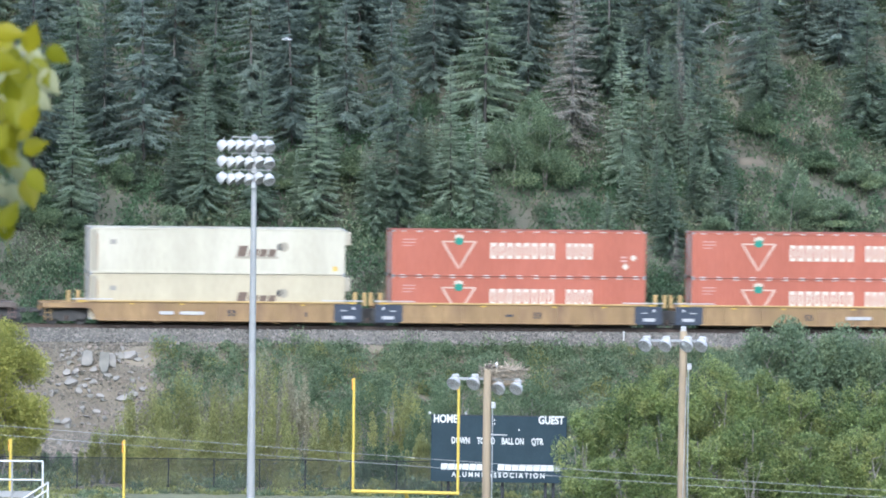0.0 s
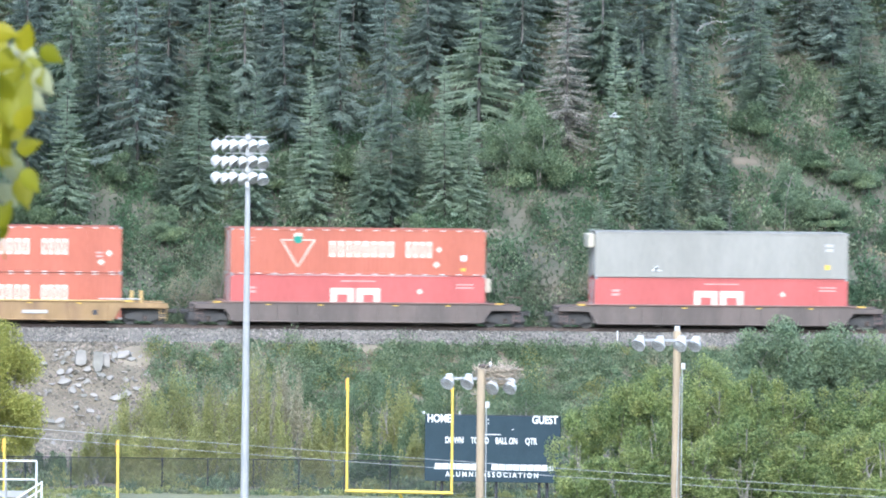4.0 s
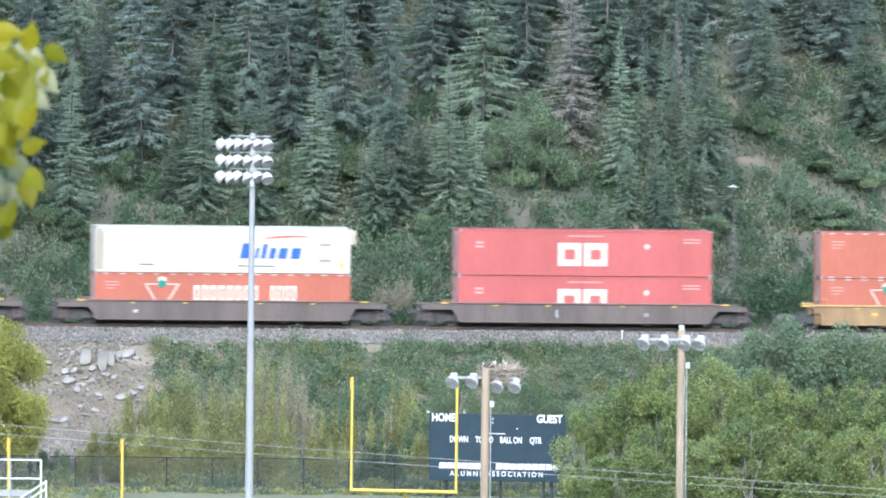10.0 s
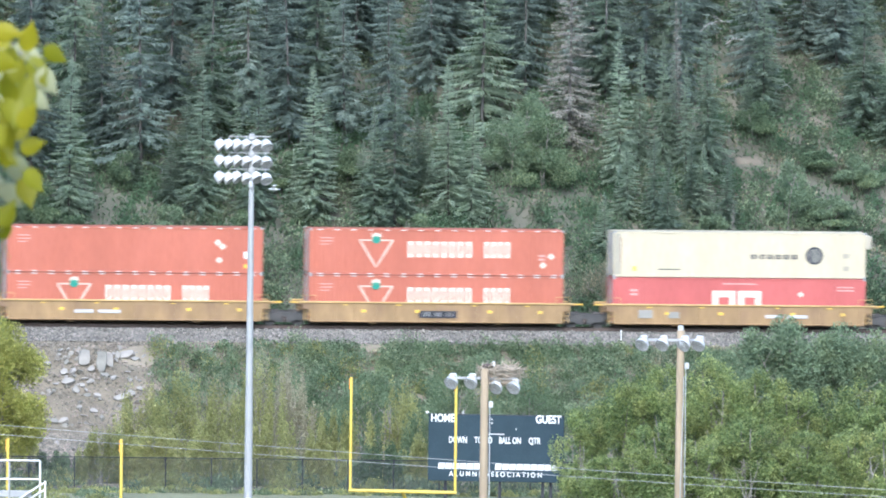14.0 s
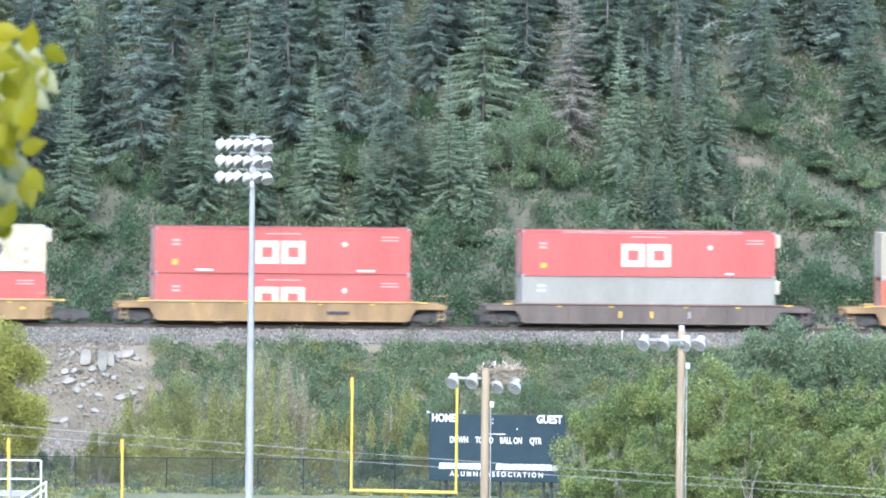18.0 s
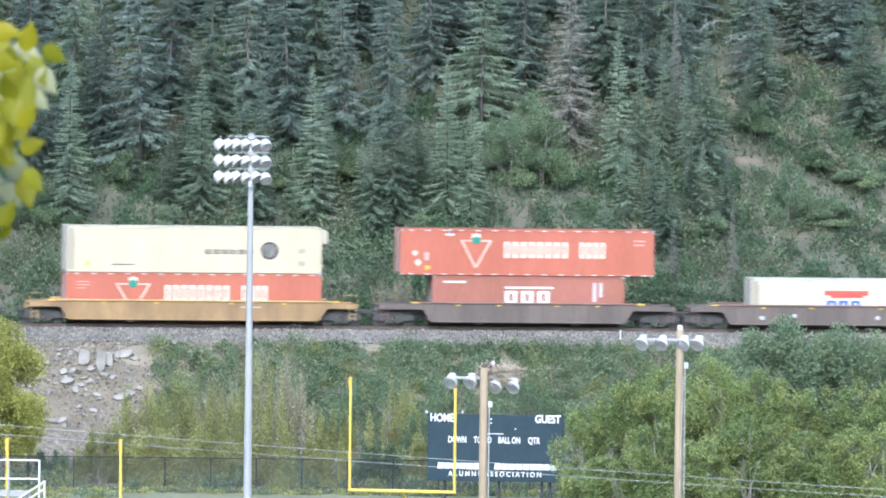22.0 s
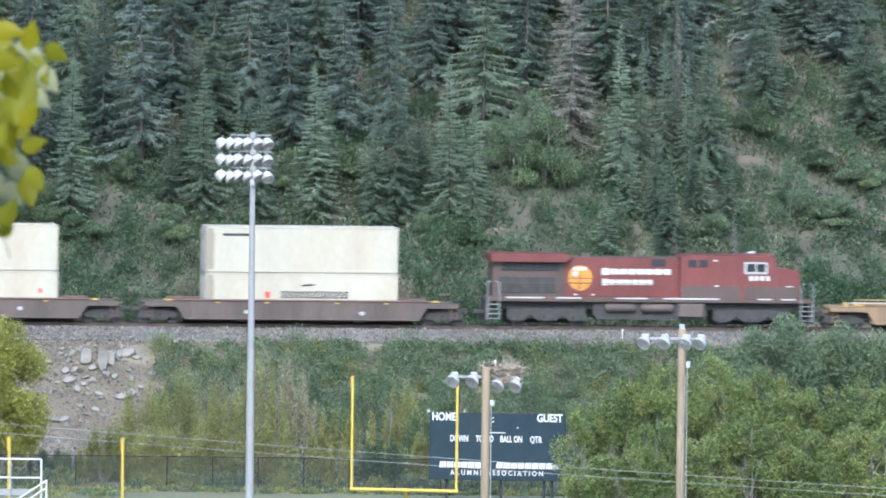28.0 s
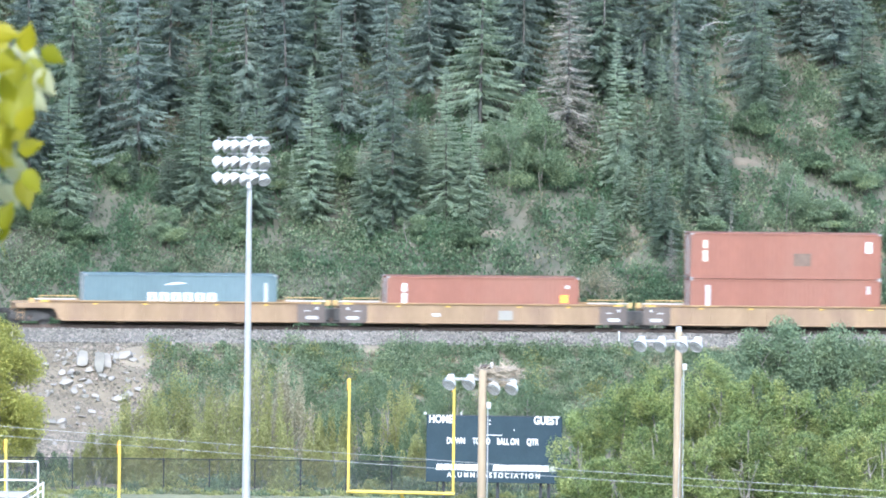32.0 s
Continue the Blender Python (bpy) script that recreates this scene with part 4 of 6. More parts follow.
for i, (x, y, h, w) in enumerate(((22.6, 820.6, 4.4, 1.5), (-13.5, 815.4, 2.4, 0.7), (4.3, 822.3, 4.4, 2.0), (6.7, 822.2, 4.7, 1.8), (5.4, 824.6, 4.4, 1.8), (-20.6, 819.9, 2.4, 1.3), (-17.4, 815.9, 2.2, 1.4),
                                  (-26.1, 816.6, 3.3, 1.6), (-9.5, 821.0, 2.2, 1.1), (-6.1, 821.5, 2.6, 1.3), (-11.0, 820.4, 2.2, 1.1), (-12.7, 816.1, 1.8, 1.0), (17.3, 818.5, 1.8, 1.3), (20.5, 828.0, 2.2, 1.5),
                                  (-2.0, 817.5, 1.8, 1.4), (1.8, 816.9, 1.6, 1.4), (26.8, 824.2, 2.0, 1.6), (24.3, 825.2, 1.6, 1.3), (25.1, 821.0, 1.8, 1.8), (-22.8, 815.3, 1.8, 1.6))):
    leafy("birch_sapling", x, y, ((0, 0, h * 0.62, w * 0.75, w * 0.75, h * 0.4), (0.2, 0, h * 0.3, w, w, h * 0.32)), int(4000 * w + 900), (LEAFW, LEAFD)[i % 2], 0.14, "bright green young birch on the slope", "tree",
          "young birches on the slope", 200 + i, 3, 0.6)
# bare scars of tan earth on the open slope
g = Geo()
for cx, cy, rx_, ry_ in ((19.9, 826.1, 1.0, 0.5), (26.0, 826.3, 1.2, 0.4), (27.9, 821.3, 1.0, 0.5), (19.3, 825.0, 0.8, 0.4), (24.6, 829.5, 0.8, 0.7), (24.8, 821.9, 1.0, 0.4), (12.0, 818.9, 1.2, 0.5), (6.2, 820.8, 0.9, 0.3), (3.6, 818.3, 0.9, 0.3)):
    vs = []
    for k in (0.0, 0.35, 0.7, 1.0):
        for i in range(14):
            a = 2 * math.pi * i / 14
            e = k * (1 + 0.6 * noise.noise((cx + 1.5 * math.cos(a), cy + 1.5 * math.sin(a), 2)))
            x, y = cx + rx_ * e * math.cos(a), cy + ry_ * e * math.sin(a)
            vs.append((x, y, ground_z(x, y) + 0.08 * (1 - k * k) + (0.05 if k < 1 else -0.08)))
    g.add(vs, [(k * 14 + i, k * 14 + (i + 1) % 14, (k + 1) * 14 + (i + 1) % 14, (k + 1) * 14 + i) for k in range(3) for i in range(14)])
tagged(new("slope_earth", g.mesh("slope_earth", SCAR, True)), "bare tan earth showing on the open slope", "earth", kind="stuff")
for i, (x, q, w, h) in enumerate(((-15.6, 10.2, 1.5, 3.4), (-13.6, 10.6, 1.5, 4.0), (-3.0, 10.0, 1.3, 2.6), (10.5, 10.0, 1.4, 2.6))):
    y = TRACK_Y + x * LEAN + q
    leafy("dry_bush", x, y, ((0, 0, h * 0.6, w, w * 0.8, h * 0.4), (-w * 0.5, 0, h * 0.4, w * 0.7, w * 0.7, h * 0.36), (w * 0.5, 0, h * 0.4, w * 0.7, w * 0.7, h * 0.36)), 4200, LEAFT, 0.13, "dry tan half-leafless bush close behind the track", "shrub",
          "dry bushes behind the track", 400 + i, 12, 1.0, slim=0.3, spray=1.6)


def dead_limb(pts, rad, seed, label):
    """A bleached bare limb with side twigs."""
    r = random.Random(seed)
    o = Vector(pts[0])
    pts = [Vector(p) - o for p in pts]
    t = thing("dead_limb", Matrix.Translation(o), label, "dead branch", "bleached dead limbs on the slope")
    part("limb", Geo().path(pts, rad, rad * 0.4, 6), LIMB, t)
    for i in range(7):
        k = r.uniform(0.15, 0.95) * (len(pts) - 1)
        a = pts[int(k)].lerp(pts[min(int(k) + 1, len(pts) - 1)], k % 1)
        d = Vector((r.uniform(-0.6, 0.6), r.uniform(-0.3, 0.3), r.uniform(-0.1, 0.55)))
        part("twig", Geo().path([a, a + d * 0.5 + Vector((0, 0, 0.05)), a + d], rad * 0.45, rad * 0.15, 5), LIMB, t)


dead_limb([(16.6, 822.6, 24.0), (17.1, 822.4, 24.5), (17.8, 822.4, 24.7), (18.5, 822.6, 24.6)], 0.035, 1, "pale broken limb on a half-dead spruce")
dead_limb([(18.2, 821.6, 23.2), (18.7, 821.6, 23.6), (19.4, 821.8, 23.5)], 0.03, 2, "pale broken limb on a half-dead spruce")
dead_limb([(21.4, 831.6, ground_z(21.4, 831.6)), (21.9, 831.5, 20.1), (22.5, 831.7, 20.3), (23.1, 832.0, ground_z(23.1, 832.0))], 0.035, 3, "pale curved dead limb on the open slope")

# ---- playing field ----


def goal(x0, x1, y, top, bar, label):
    t = thing("goal_post", pose(0, 0, 0), label, "goal post", "football goal posts")
    d = 0.02 * (x1 - x0)
    for i, x in enumerate((x0, x1)):
        part("upright", Geo().tube((x, y - i * d, bar), (x, y - i * d, top), 0.075, n=10), YELLOW, t)
    part("crossbar", Geo().tube((x0 - 0.08, y, bar), (x1 + 0.08, y - d, bar - 0.06), 0.095, n=10), YELLOW, t)
    cx = (x0 + x1) / 2
    part("gooseneck", Geo().path([(cx, y, bar), (cx + 0.15, y + 0.5, bar - 0.5), (cx + 0.3, y + 1.3, bar - 1.3), (cx + 0.3, y + 1.4, -0.2)], 0.10, 0.12, 10), YELLOW, t)
    part("pad", Geo().ring([(0.3, 0), (0.32, 0.1), (0.32, 1.7), (0.28, 1.8)], (cx + 0.3, y + 1.4, -0.05), 12), BLUEP, t)
    for i, x in enumerate((x0, x1)):
        part("ribbon", Geo().box((x - 0.09, y - i * d, top - 0.35), (0.03, 0.02, 0.6), 0.005), ORANGE, t, "faded orange wind ribbon")


goal(-4.75, 0.92, 688, 9.07, 2.95, "yellow steel football goal post before the scoreboard")
goal(-21.42, -15.77, 633, 9.0, 2.9, "yellow steel football goal post with orange ribbons")


def flood(parent, place, aim, head=0.33, deep=0.34):
    """A floodlight at a place, its hollow bowl opening along aim, with reflector, bulb and socket."""
    at = Matrix.Translation(place) @ Vector(aim).to_track_quat("-Z", "Y").to_matrix().to_4x4()
    p = part("floodlight", Geo().ring([(head * 0.32, deep), (head * 0.74, deep * 0.86), (head * 0.97, deep * 0.52), (head * 1.02, deep * 0.15), (head * 1.07, 0.0), (head * 1.02, -0.02), (head * 0.94, 0.0)], (0, 0, 0), 16), LAMPW, parent, "", at, True)
    part("reflector", Geo().ring([(head * 0.93, 0.0), (head * 0.8, deep * 0.45), (head * 0.5, deep * 0.75), (head * 0.2, deep * 0.8)], (0, 0, 0), 16), LENS, p, "pale inner reflector", None, True)
    part("bulb", Geo().ring([(0.03, deep * 0.78), (0.06, deep * 0.5), (0.05, deep * 0.25), (0.01, deep * 0.2)], (0, 0, 0), 8), BULB, p, "clear grey bulb")
    if head < 0.26:
        part("lamp_socket", Geo().ring([(0.1, deep - 0.02), (0.09, deep + 0.08), (0.05, deep + 0.12)], (0, 0, 0), 8), LAMPW, p)
    return p


pole = thing("light_mast", pose(-8.36, 560, 0), "tall tapered galvanised steel floodlight mast", "light mast")
part("pole", Geo().ring([(0.24, -0.3), (0.2, 8), (0.16, 16), (0.115, 25), (0.10, 26.96)], (0, 0, 0), 16), STEEL, pole, smooth=True)
part("cap", Geo().ring([(0.13, 26.93), (0.14, 27.02), (0.06, 27.07)], (0, 0, 0), 10), STEEL, pole)
for k, z in enumerate((26.9, 26.18, 25.46)):
    arm = part("crossarm", Geo().box((-0.1, 0, z + 0.04), (1.8, 0.07, 0.05), 0.01).box((0, 0, z), (0.28, 0.28, 0.2), 0.02), STEEL, pole)
    for j, x in enumerate((-1.4, -1.04, -0.68, -0.28, 0.16, 0.56)):
        jog = 0.06 * math.sin(3.1 * j + k)
        flood(arm, (x + 0.12, -0.1, z - 0.44 + jog * 0.5), (0.62 - 0.07 * j + jog, -0.12 - 0.09 * j, -0.62), 0.26, 0.40)
        part("hanger", Geo().tube((x + 0.05, 0, z + 0.02), (x + 0.02, -0.06, z - 0.22), 0.025, n=6), STEEL, arm)
part("junction_box", Geo().box((-0.02, -0.22, 24.85), (0.18, 0.14, 0.26), 0.02), LAMPW, pole)


def wooden_mast(x, y, top, lean, heads, label, drop=0.0, arm_y=-0.24):
    t = thing("light_pole", pose(x, y, 0, 0, lean), label, "light pole", "wooden floodlight poles")
    part("pole", Geo().ring([(0.23, -0.5), (0.2, 5), (0.18, top - 2), (0.165, top - 0.02), (0.13, top + 0.02)], (0, 0, 0), 14), POLEW, t, smooth=True)
    arm = part("crossarm", Geo().box((heads[0] * 0.5 + heads[-1] * 0.5, arm_y, top - 0.42), (heads[-1] - heads[0] + 0.3, 0.1, 0.12), 0.015), STEEL, t)
    for i, hx in enumerate(heads):
        flood(arm, (hx, arm_y - 0.12, top - 0.66 - (drop if i > 1 else 0)), (-0.42, -0.72 + 0.06 * (i % 2), -0.56), 0.3, 0.3)
        part("gear_box", Geo().box((hx + 0.1, arm_y + 0.05, top - 0.34 - (drop if i > 1 else 0)), (0.34, 0.28, 0.26), 0.07).tube((hx + 0.08, arm_y, top - 0.5), (hx, arm_y - 0.1, top - 0.62), 0.03, n=6), LAMPW, arm, "pale grey ballast housing")
    part("switch_box", Geo().box((0.28, -0.12, top - 1.55), (0.2, 0.18, 0.28), 0.02), LAMPW, t, "pale grey metal box")
    part("conduit", Geo().tube((0.27, -0.2, 0), (0.24, -0.2, top - 1.6), 0.018, n=6), LAMPW, t)
    return t


wooden_mast(2.0, 560, 16.82, 0, (-1.5, -0.64, 0.46, 1.24), "weathered wooden pole with floodlights under a stick nest", 0.2, 0.22)
p2 = wooden_mast(10.6, 560, 18.62, 0, (-1.72, -0.85, 0.1, 0.74), "weathered wooden pole with four floodlights")
part("guard_cable", Geo().tube((-0.18, -0.26, 0), (0.16, -0.22, 16.6), 0.02, n=6), WIRE, p2)
part("cap_block", Geo().box((0, 0, 18.72), (0.24, 0.24, 0.22), 0.02), LAMPW, p2)
r = random.Random(4)
g = Geo()
for i in range(1300):
    a, rad, z = r.uniform(0, 6.28), r.uniform(0.15, 0.95), r.uniform(-0.42, 0.28)
    rad *= 1 + z * 0.5
    c = Vector((rad * math.cos(a), rad * math.sin(a) * 0.8, z))
    d = Vector((-math.sin(a) + r.gauss(0, 0.5), math.cos(a) + r.gauss(0, 0.5), r.gauss(0, 0.35))).normalized() * r.uniform(0.2, 0.5)
    g.tube(c - d, c + d, r.uniform(0.008, 0.02), n=4, cap=False)
nest = thing("stick_nest", pose(2.7, 560.75, 16.58), "big untidy bird nest of dry sticks on a pole", "nest")
tagged(part("nest_mound", g, NEST, nest), "dry grey-brown sticks", kind="stuff")
part("platform", Geo().box((-0.2, -0.1, -0.4), (1.3, 1.1, 0.06), 0.01), POLEW, nest)
osp = thing("osprey", pose(2.28, 560.5, 16.84), "brown bird with a white head sitting on a nest", "bird")
part("body", Geo().ring([(0.02, -0.28), (0.1, -0.2), (0.13, 0), (0.1, 0.16), (0.03, 0.24)], (-0.12, 0, 0.08), 10, "x"), BIRDD, osp, smooth=True)
part("head", Geo().ring([(0.03, -0.06), (0.06, 0.0), (0.055, 0.05), (0.02, 0.09)], (0.12, 0, 0.2), 10), BIRDW, osp, smooth=True)
part("breast", Geo().ring([(0.03, -0.12), (0.07, -0.02), (0.05, 0.1)], (0.11, -0.02, 0.14), 8), BIRDW, osp, smooth=True)
part("beak", Geo().tube((0.18, 0, 0.26), (0.25, 0, 0.23), 0.02, 0.004, 6), DARK, osp)

# scoreboard
sb = thing("scoreboard", pose(3.27, 722, 0, 0, 0, -6), "dark navy football scoreboard with white headings on steel posts", "scoreboard")
part("face", Geo().box((0, 0, 3.17), (7.72, 0.25, 3.76), 0.02), BOARD, sb)
part("top_trim", Geo().box((0, 0.02, 5.075), (7.76, 0.25, 0.05), 0.01), DARK, sb)
for x in (-2.9, 0.2, 2.65, 3.1):
    part("post", Geo().box((x, 0.3, 1.5), (0.16, 0.2, 3.6), 0.01), DARK, sb)
for body, size, x, z, st in (("HOME", 0.62, -3.05, 4.85, 0.78), ("GUEST", 0.62, 2.98, 4.86, 0.78), ("DOWN", 0.5, -2.17, 3.63, 0.62), ("TO GO", 0.5, -0.72, 3.63, 0.62),
                             ("BALL ON", 0.5, 0.8, 3.63, 0.62), ("QTR", 0.5, 2.2, 3.63, 0.66), ("A L U M N I   A S S O C I A T I O N", 0.38, 0.0, 1.70, 0.92)):
    me = writing(body, size, st)
    me.materials.clear()
    me.materials.append(WHITE)
    part("heading", me, WHITE, sb, "white lettering", pose(x, -0.132, z))
for i in range(17):
    if i != 7:
        x = -3.3 + i * 0.405
        part("sponsor_block", Geo().prism([(x, 1.98), (x + 0.37, 1.98), (x + 0.42, 2.32), (x + 0.05, 2.32)], -0.135, -0.12), WHITE, sb)
part("clock_line", Geo().box((0, -0.132, 4.0), (0.95, 0.01, 0.05)), WHITE, sb)
part("colon", Geo().box((-0.25, -0.132, 4.62), (0.08, 0.01, 0.08)).box((-0.25, -0.132, 4.84), (0.08, 0.01, 0.08)), WHITE, sb)
part("lamp_dot", Geo().box((1.15, -0.132, 4.3), (0.07, 0.01, 0.07)), WHITE, sb)
part("horn", Geo().box((-1.9, 0, 5.17), (0.08, 0.08, 0.2), 0.01), LAMPW, sb)
part("insulator", Geo().ring([(0.05, 0), (0.09, 0.05), (0.06, 0.14)], (-3.95, 0, 5.1), 8), WHITE, sb)

# chain-link fence
fence = thing("chain_link_fence", pose(0, 731, 0), "black chain-link fence along the field's end", "fence")
for i in range(27):
    x = -34 + i * 2.62
    part("post", Geo().tube((x, 0, -0.4), (x, 0, 1.9), 0.035, n=8), DARK, fence)
part("top_rail", Geo().tube((-34, 0, 1.86), (34.2, 0, 1.86), 0.025, n=6), DARK, fence)
g = Geo()
for i in range(0, 520):
    x = -34 + i * 0.131
    for d in (-1, 1):
        g.add([(x, 0.03, -0.1), (x + 0.02, 0.03, -0.1), (x + 0.02 + d * 1.9 * 0.55, 0.03, 1.85), (x + d * 1.9 * 0.55, 0.03, 1.85)], [(0, 1, 2, 3)])
tagged(part("wire_mesh", g, MESHM, fence), "black wire mesh", kind="stuff")

# overhead wires
for name, za, zb in (("overhead_wire", 11.86, 9.27), ("overhead_wire", 11.3, 9.05)):
    pts = []
    for i in range(33):
        k = i / 32
        pts.append((-62.6 + 125.4 * k, 600, za + 2.6 + (zb - za - 5.2) * k - 0.0 - 2.6 * (4 * k * (1 - k)) * 0.32 + 0.55))
    w = thing(name, pose(0, 0, 0), "thin grey overhead wire across the field", "wire", "overhead wires")
    part("cable", Geo().path(pts, 0.0135, n=6), WIRE, w)
for x, z in ((-62.6, 15.6), (62.8, 7.8)):
    u = thing("utility_pole", pose(x, 600, 0), "wooden pole carrying the overhead wires", "pole", "utility poles")
    part("pole", Geo().ring([(0.2, -0.5), (0.16, z - 0.3), (0.15, z)], (0, 0, 0), 10), POLEW, u)

# bleacher with white rails
bl = thing("bleacher_platform", pose(-18.78, 600, 0), "white tubular rail round a raised bleacher platform", "bleacher")
for z in (10.0, 9.12):
    part("rail", Geo().tube((-6, 0, z), (0, 0, z), 0.045, n=8), WHITE, bl)
for x in (0, -1.45, -2.9, -4.35, -5.8):
    part("post", Geo().tube((x, 0, 7.9), (x, 0, 10.0), 0.05, n=8), WHITE if x == 0 else STEEL, bl)
part("riser", Geo().box((-3.2, 0.1, 8.42), (5.6, 0.1, 0.32), 0.02), STEEL, bl)
part("deck", Geo().box((-3, 1.2, 7.9), (6, 2.6, 0.14), 0.02), ROCK, bl)
part("plinth", Geo().box((-3.1, 1.2, 3.9), (5.4, 2.2, 8.0), 0.02), C_MAROON, bl, "dull red panelled base")
for k in (0.0, 0.34):
    part("stair_rail", Geo().tube((0.25, -0.1, 9.0 - k), (-2.6, -0.1, 7.1 - k), 0.045, n=8), WHITE, bl)
part("newel", Geo().tube((0.25, -0.1, 6.6), (0.25, -0.1, 9.05), 0.05, n=8), WHITE, bl)

# ---- aspen by the camera ----
asp = thing("aspen_tree", pose(-3.0, 27.2, ground_z(-3.0, 27.2) - 0.1), "aspen with glossy yellow-green leaves near the viewpoint", "tree")
zz = asp.matrix_basis.translation.z
part("trunk", Geo().path([(0, 0, 0), (0.05, 0, 3), (-0.05, 0.1, 6), (0, 0, 9)], 0.13, 0.03, 10), ASPENB, asp, smooth=True)
for z0, z1, xx in ((4.6, 47.53 - zz, 2.1), (4.9, 47.35 - zz, 2.08), (4.2, 47.22 - zz, 2.05), (5.4, 47.66 - zz, 2.1)):
    part("branch", Geo().path([(0, 0, z0), (0.8, 0.03, z0 + 0.6 * (z1 - z0)), (xx * 0.85, 0, z1 + 0.03), (xx, 0, z1)], 0.03, 0.004, 6), TWIG, asp)
outline = [(0, -0.5), (0.2, -0.43), (0.36, -0.22), (0.38, 0.03), (0.28, 0.28), (0.1, 0.52), (0, 0.74), (-0.1, 0.52), (-0.28, 0.28), (-0.38, 0.03), (-0.36, -0.22), (-0.2, -0.43)]
g = Geo()
vs = [(x * 0.06, abs(x) * 0.012, z * 0.06) for x, z in outline] + [(0, -0.002, 0), (0, 0.001, 0.018)]
g.add(vs, [(i, (i + 1) % 12, 12) for i in range(12)])
g.tube((0, 0, -0.03), (0.004, 0.006, -0.07), 0.0012, n=4)
leafm = g.mesh("leaf", ASPEN, True)
leafp = g.mesh("leaf", PALE, True)
R3 = random.Random(21)
lead = ((-0.93, 47.58, 95, 0), (-0.88, 47.565, 10, 0), (-0.89, 47.535, 110, 1), (-0.832, 47.528, 122, 0), (-0.842, 47.478, 138, 1), (-0.872, 47.425, 125, 1), (-0.908, 47.49, 20, 0), (-0.913, 47.42, 170, 0), (-0.90, 47.395, 60, 0),
        (-0.872, 47.338, 75, 0), (-0.908, 47.277, 150, 1), (-0.89, 47.232, 165, 0), (-0.866, 47.27, 145, 0), (-0.926, 47.22, 140, 1), (-0.926, 47.185, 30, 0), (-0.938, 47.52, 100, 0), (-0.932, 47.365, 40, 0), (-0.862, 47.50, 150, 0),
        (-0.885, 47.45, 15, 0), (-0.93, 47.31, 120, 0), (-0.88, 47.40, 30, 0))
for i in range(130):
    if i < len(lead):
        x, z, spin, pale = lead[i]
    else:
        z, spin, pale = R3.uniform(47.14, 47.58), R3.uniform(-170, 170), i % 6 == 2
        x = R3.uniform(-1.15, -0.90 if 47.36 < z < 47.5 else -0.92)
    tip = 0.4 if i < len(lead) else 1.0
    m = pose(x + 3.0, R3.uniform(-0.25, 0.25), z - zz, R3.uniform(-35, 50) * tip, spin, R3.uniform(-50, 50) * tip) @ Matrix.Scale(R3.uniform(0.8, 1.12), 4)
    part("leaf", leafp if pale else leafm, ASPEN, asp, at=m)

# ---- the train ----
WHEELS = []
CARS, BOXES = [], []      # (thing, place along the train in metres, height over the rail)


def wheels(parent, x):
    ws = part("wheelset", WHEEL, TRUCK, parent, at=pose(0, 0, 0.42))
    ws.matrix_parent_inverse = Matrix.Translation((x, 0, 0))
    WHEELS.append(ws)


g = Geo().tube((0, -0.9, 0), (0, 0.9, 0), 0.08, n=8)
for sg in (-1, 1):
    g.ring([(0.1, -0.07), (0.42, -0.065), (0.42, 0.06), (0.1, 0.07)] if sg > 0 else [(0.1, -0.07), (0.42, -0.06), (0.42, 0.065), (0.1, 0.07)], (0, 0.755 * sg, 0), 18, "y")
WHEEL = g.mesh("wheelset", TRUCK)


def truck(parent, x, gap=0.9):
    """A freight truck with cast side frames, springs and two wheelsets."""
    t = part("truck", Geo().box((x, 0, 0.62), (0.4, 2.0, 0.28), 0.04).box((x, 0, 0.58), (2 * gap + 0.7, 1.2, 0.5), 0.05), TRUCK, parent)
    for sg in (-1, 1):
        p = [(x - gap - 0.35, 0.46), (x - gap - 0.1, 0.34), (x - gap + 0.2, 0.4), (x - 0.45, 0.24), (x + 0.45, 0.24), (x + gap - 0.2, 0.4), (x + gap + 0.1, 0.34), (x + gap + 0.35, 0.46),
             (x + gap + 0.3, 0.66), (x + 0.5, 0.88), (x - 0.5, 0.88), (x - gap - 0.3, 0.66)]
        part("side_frame", Geo().prism(p, 1.0 * sg - 0.07, 1.0 * sg + 0.07), TRUCK, t)
        part("spring_nest", Geo().ring([(0.1, 0.3), (0.13, 0.4), (0.1, 0.5), (0.13, 0.6)], (x, 1.09 * sg, 0), 8), RUST, t)
    for dx in (-gap, gap):
        wheels(t, x + dx)
    return t


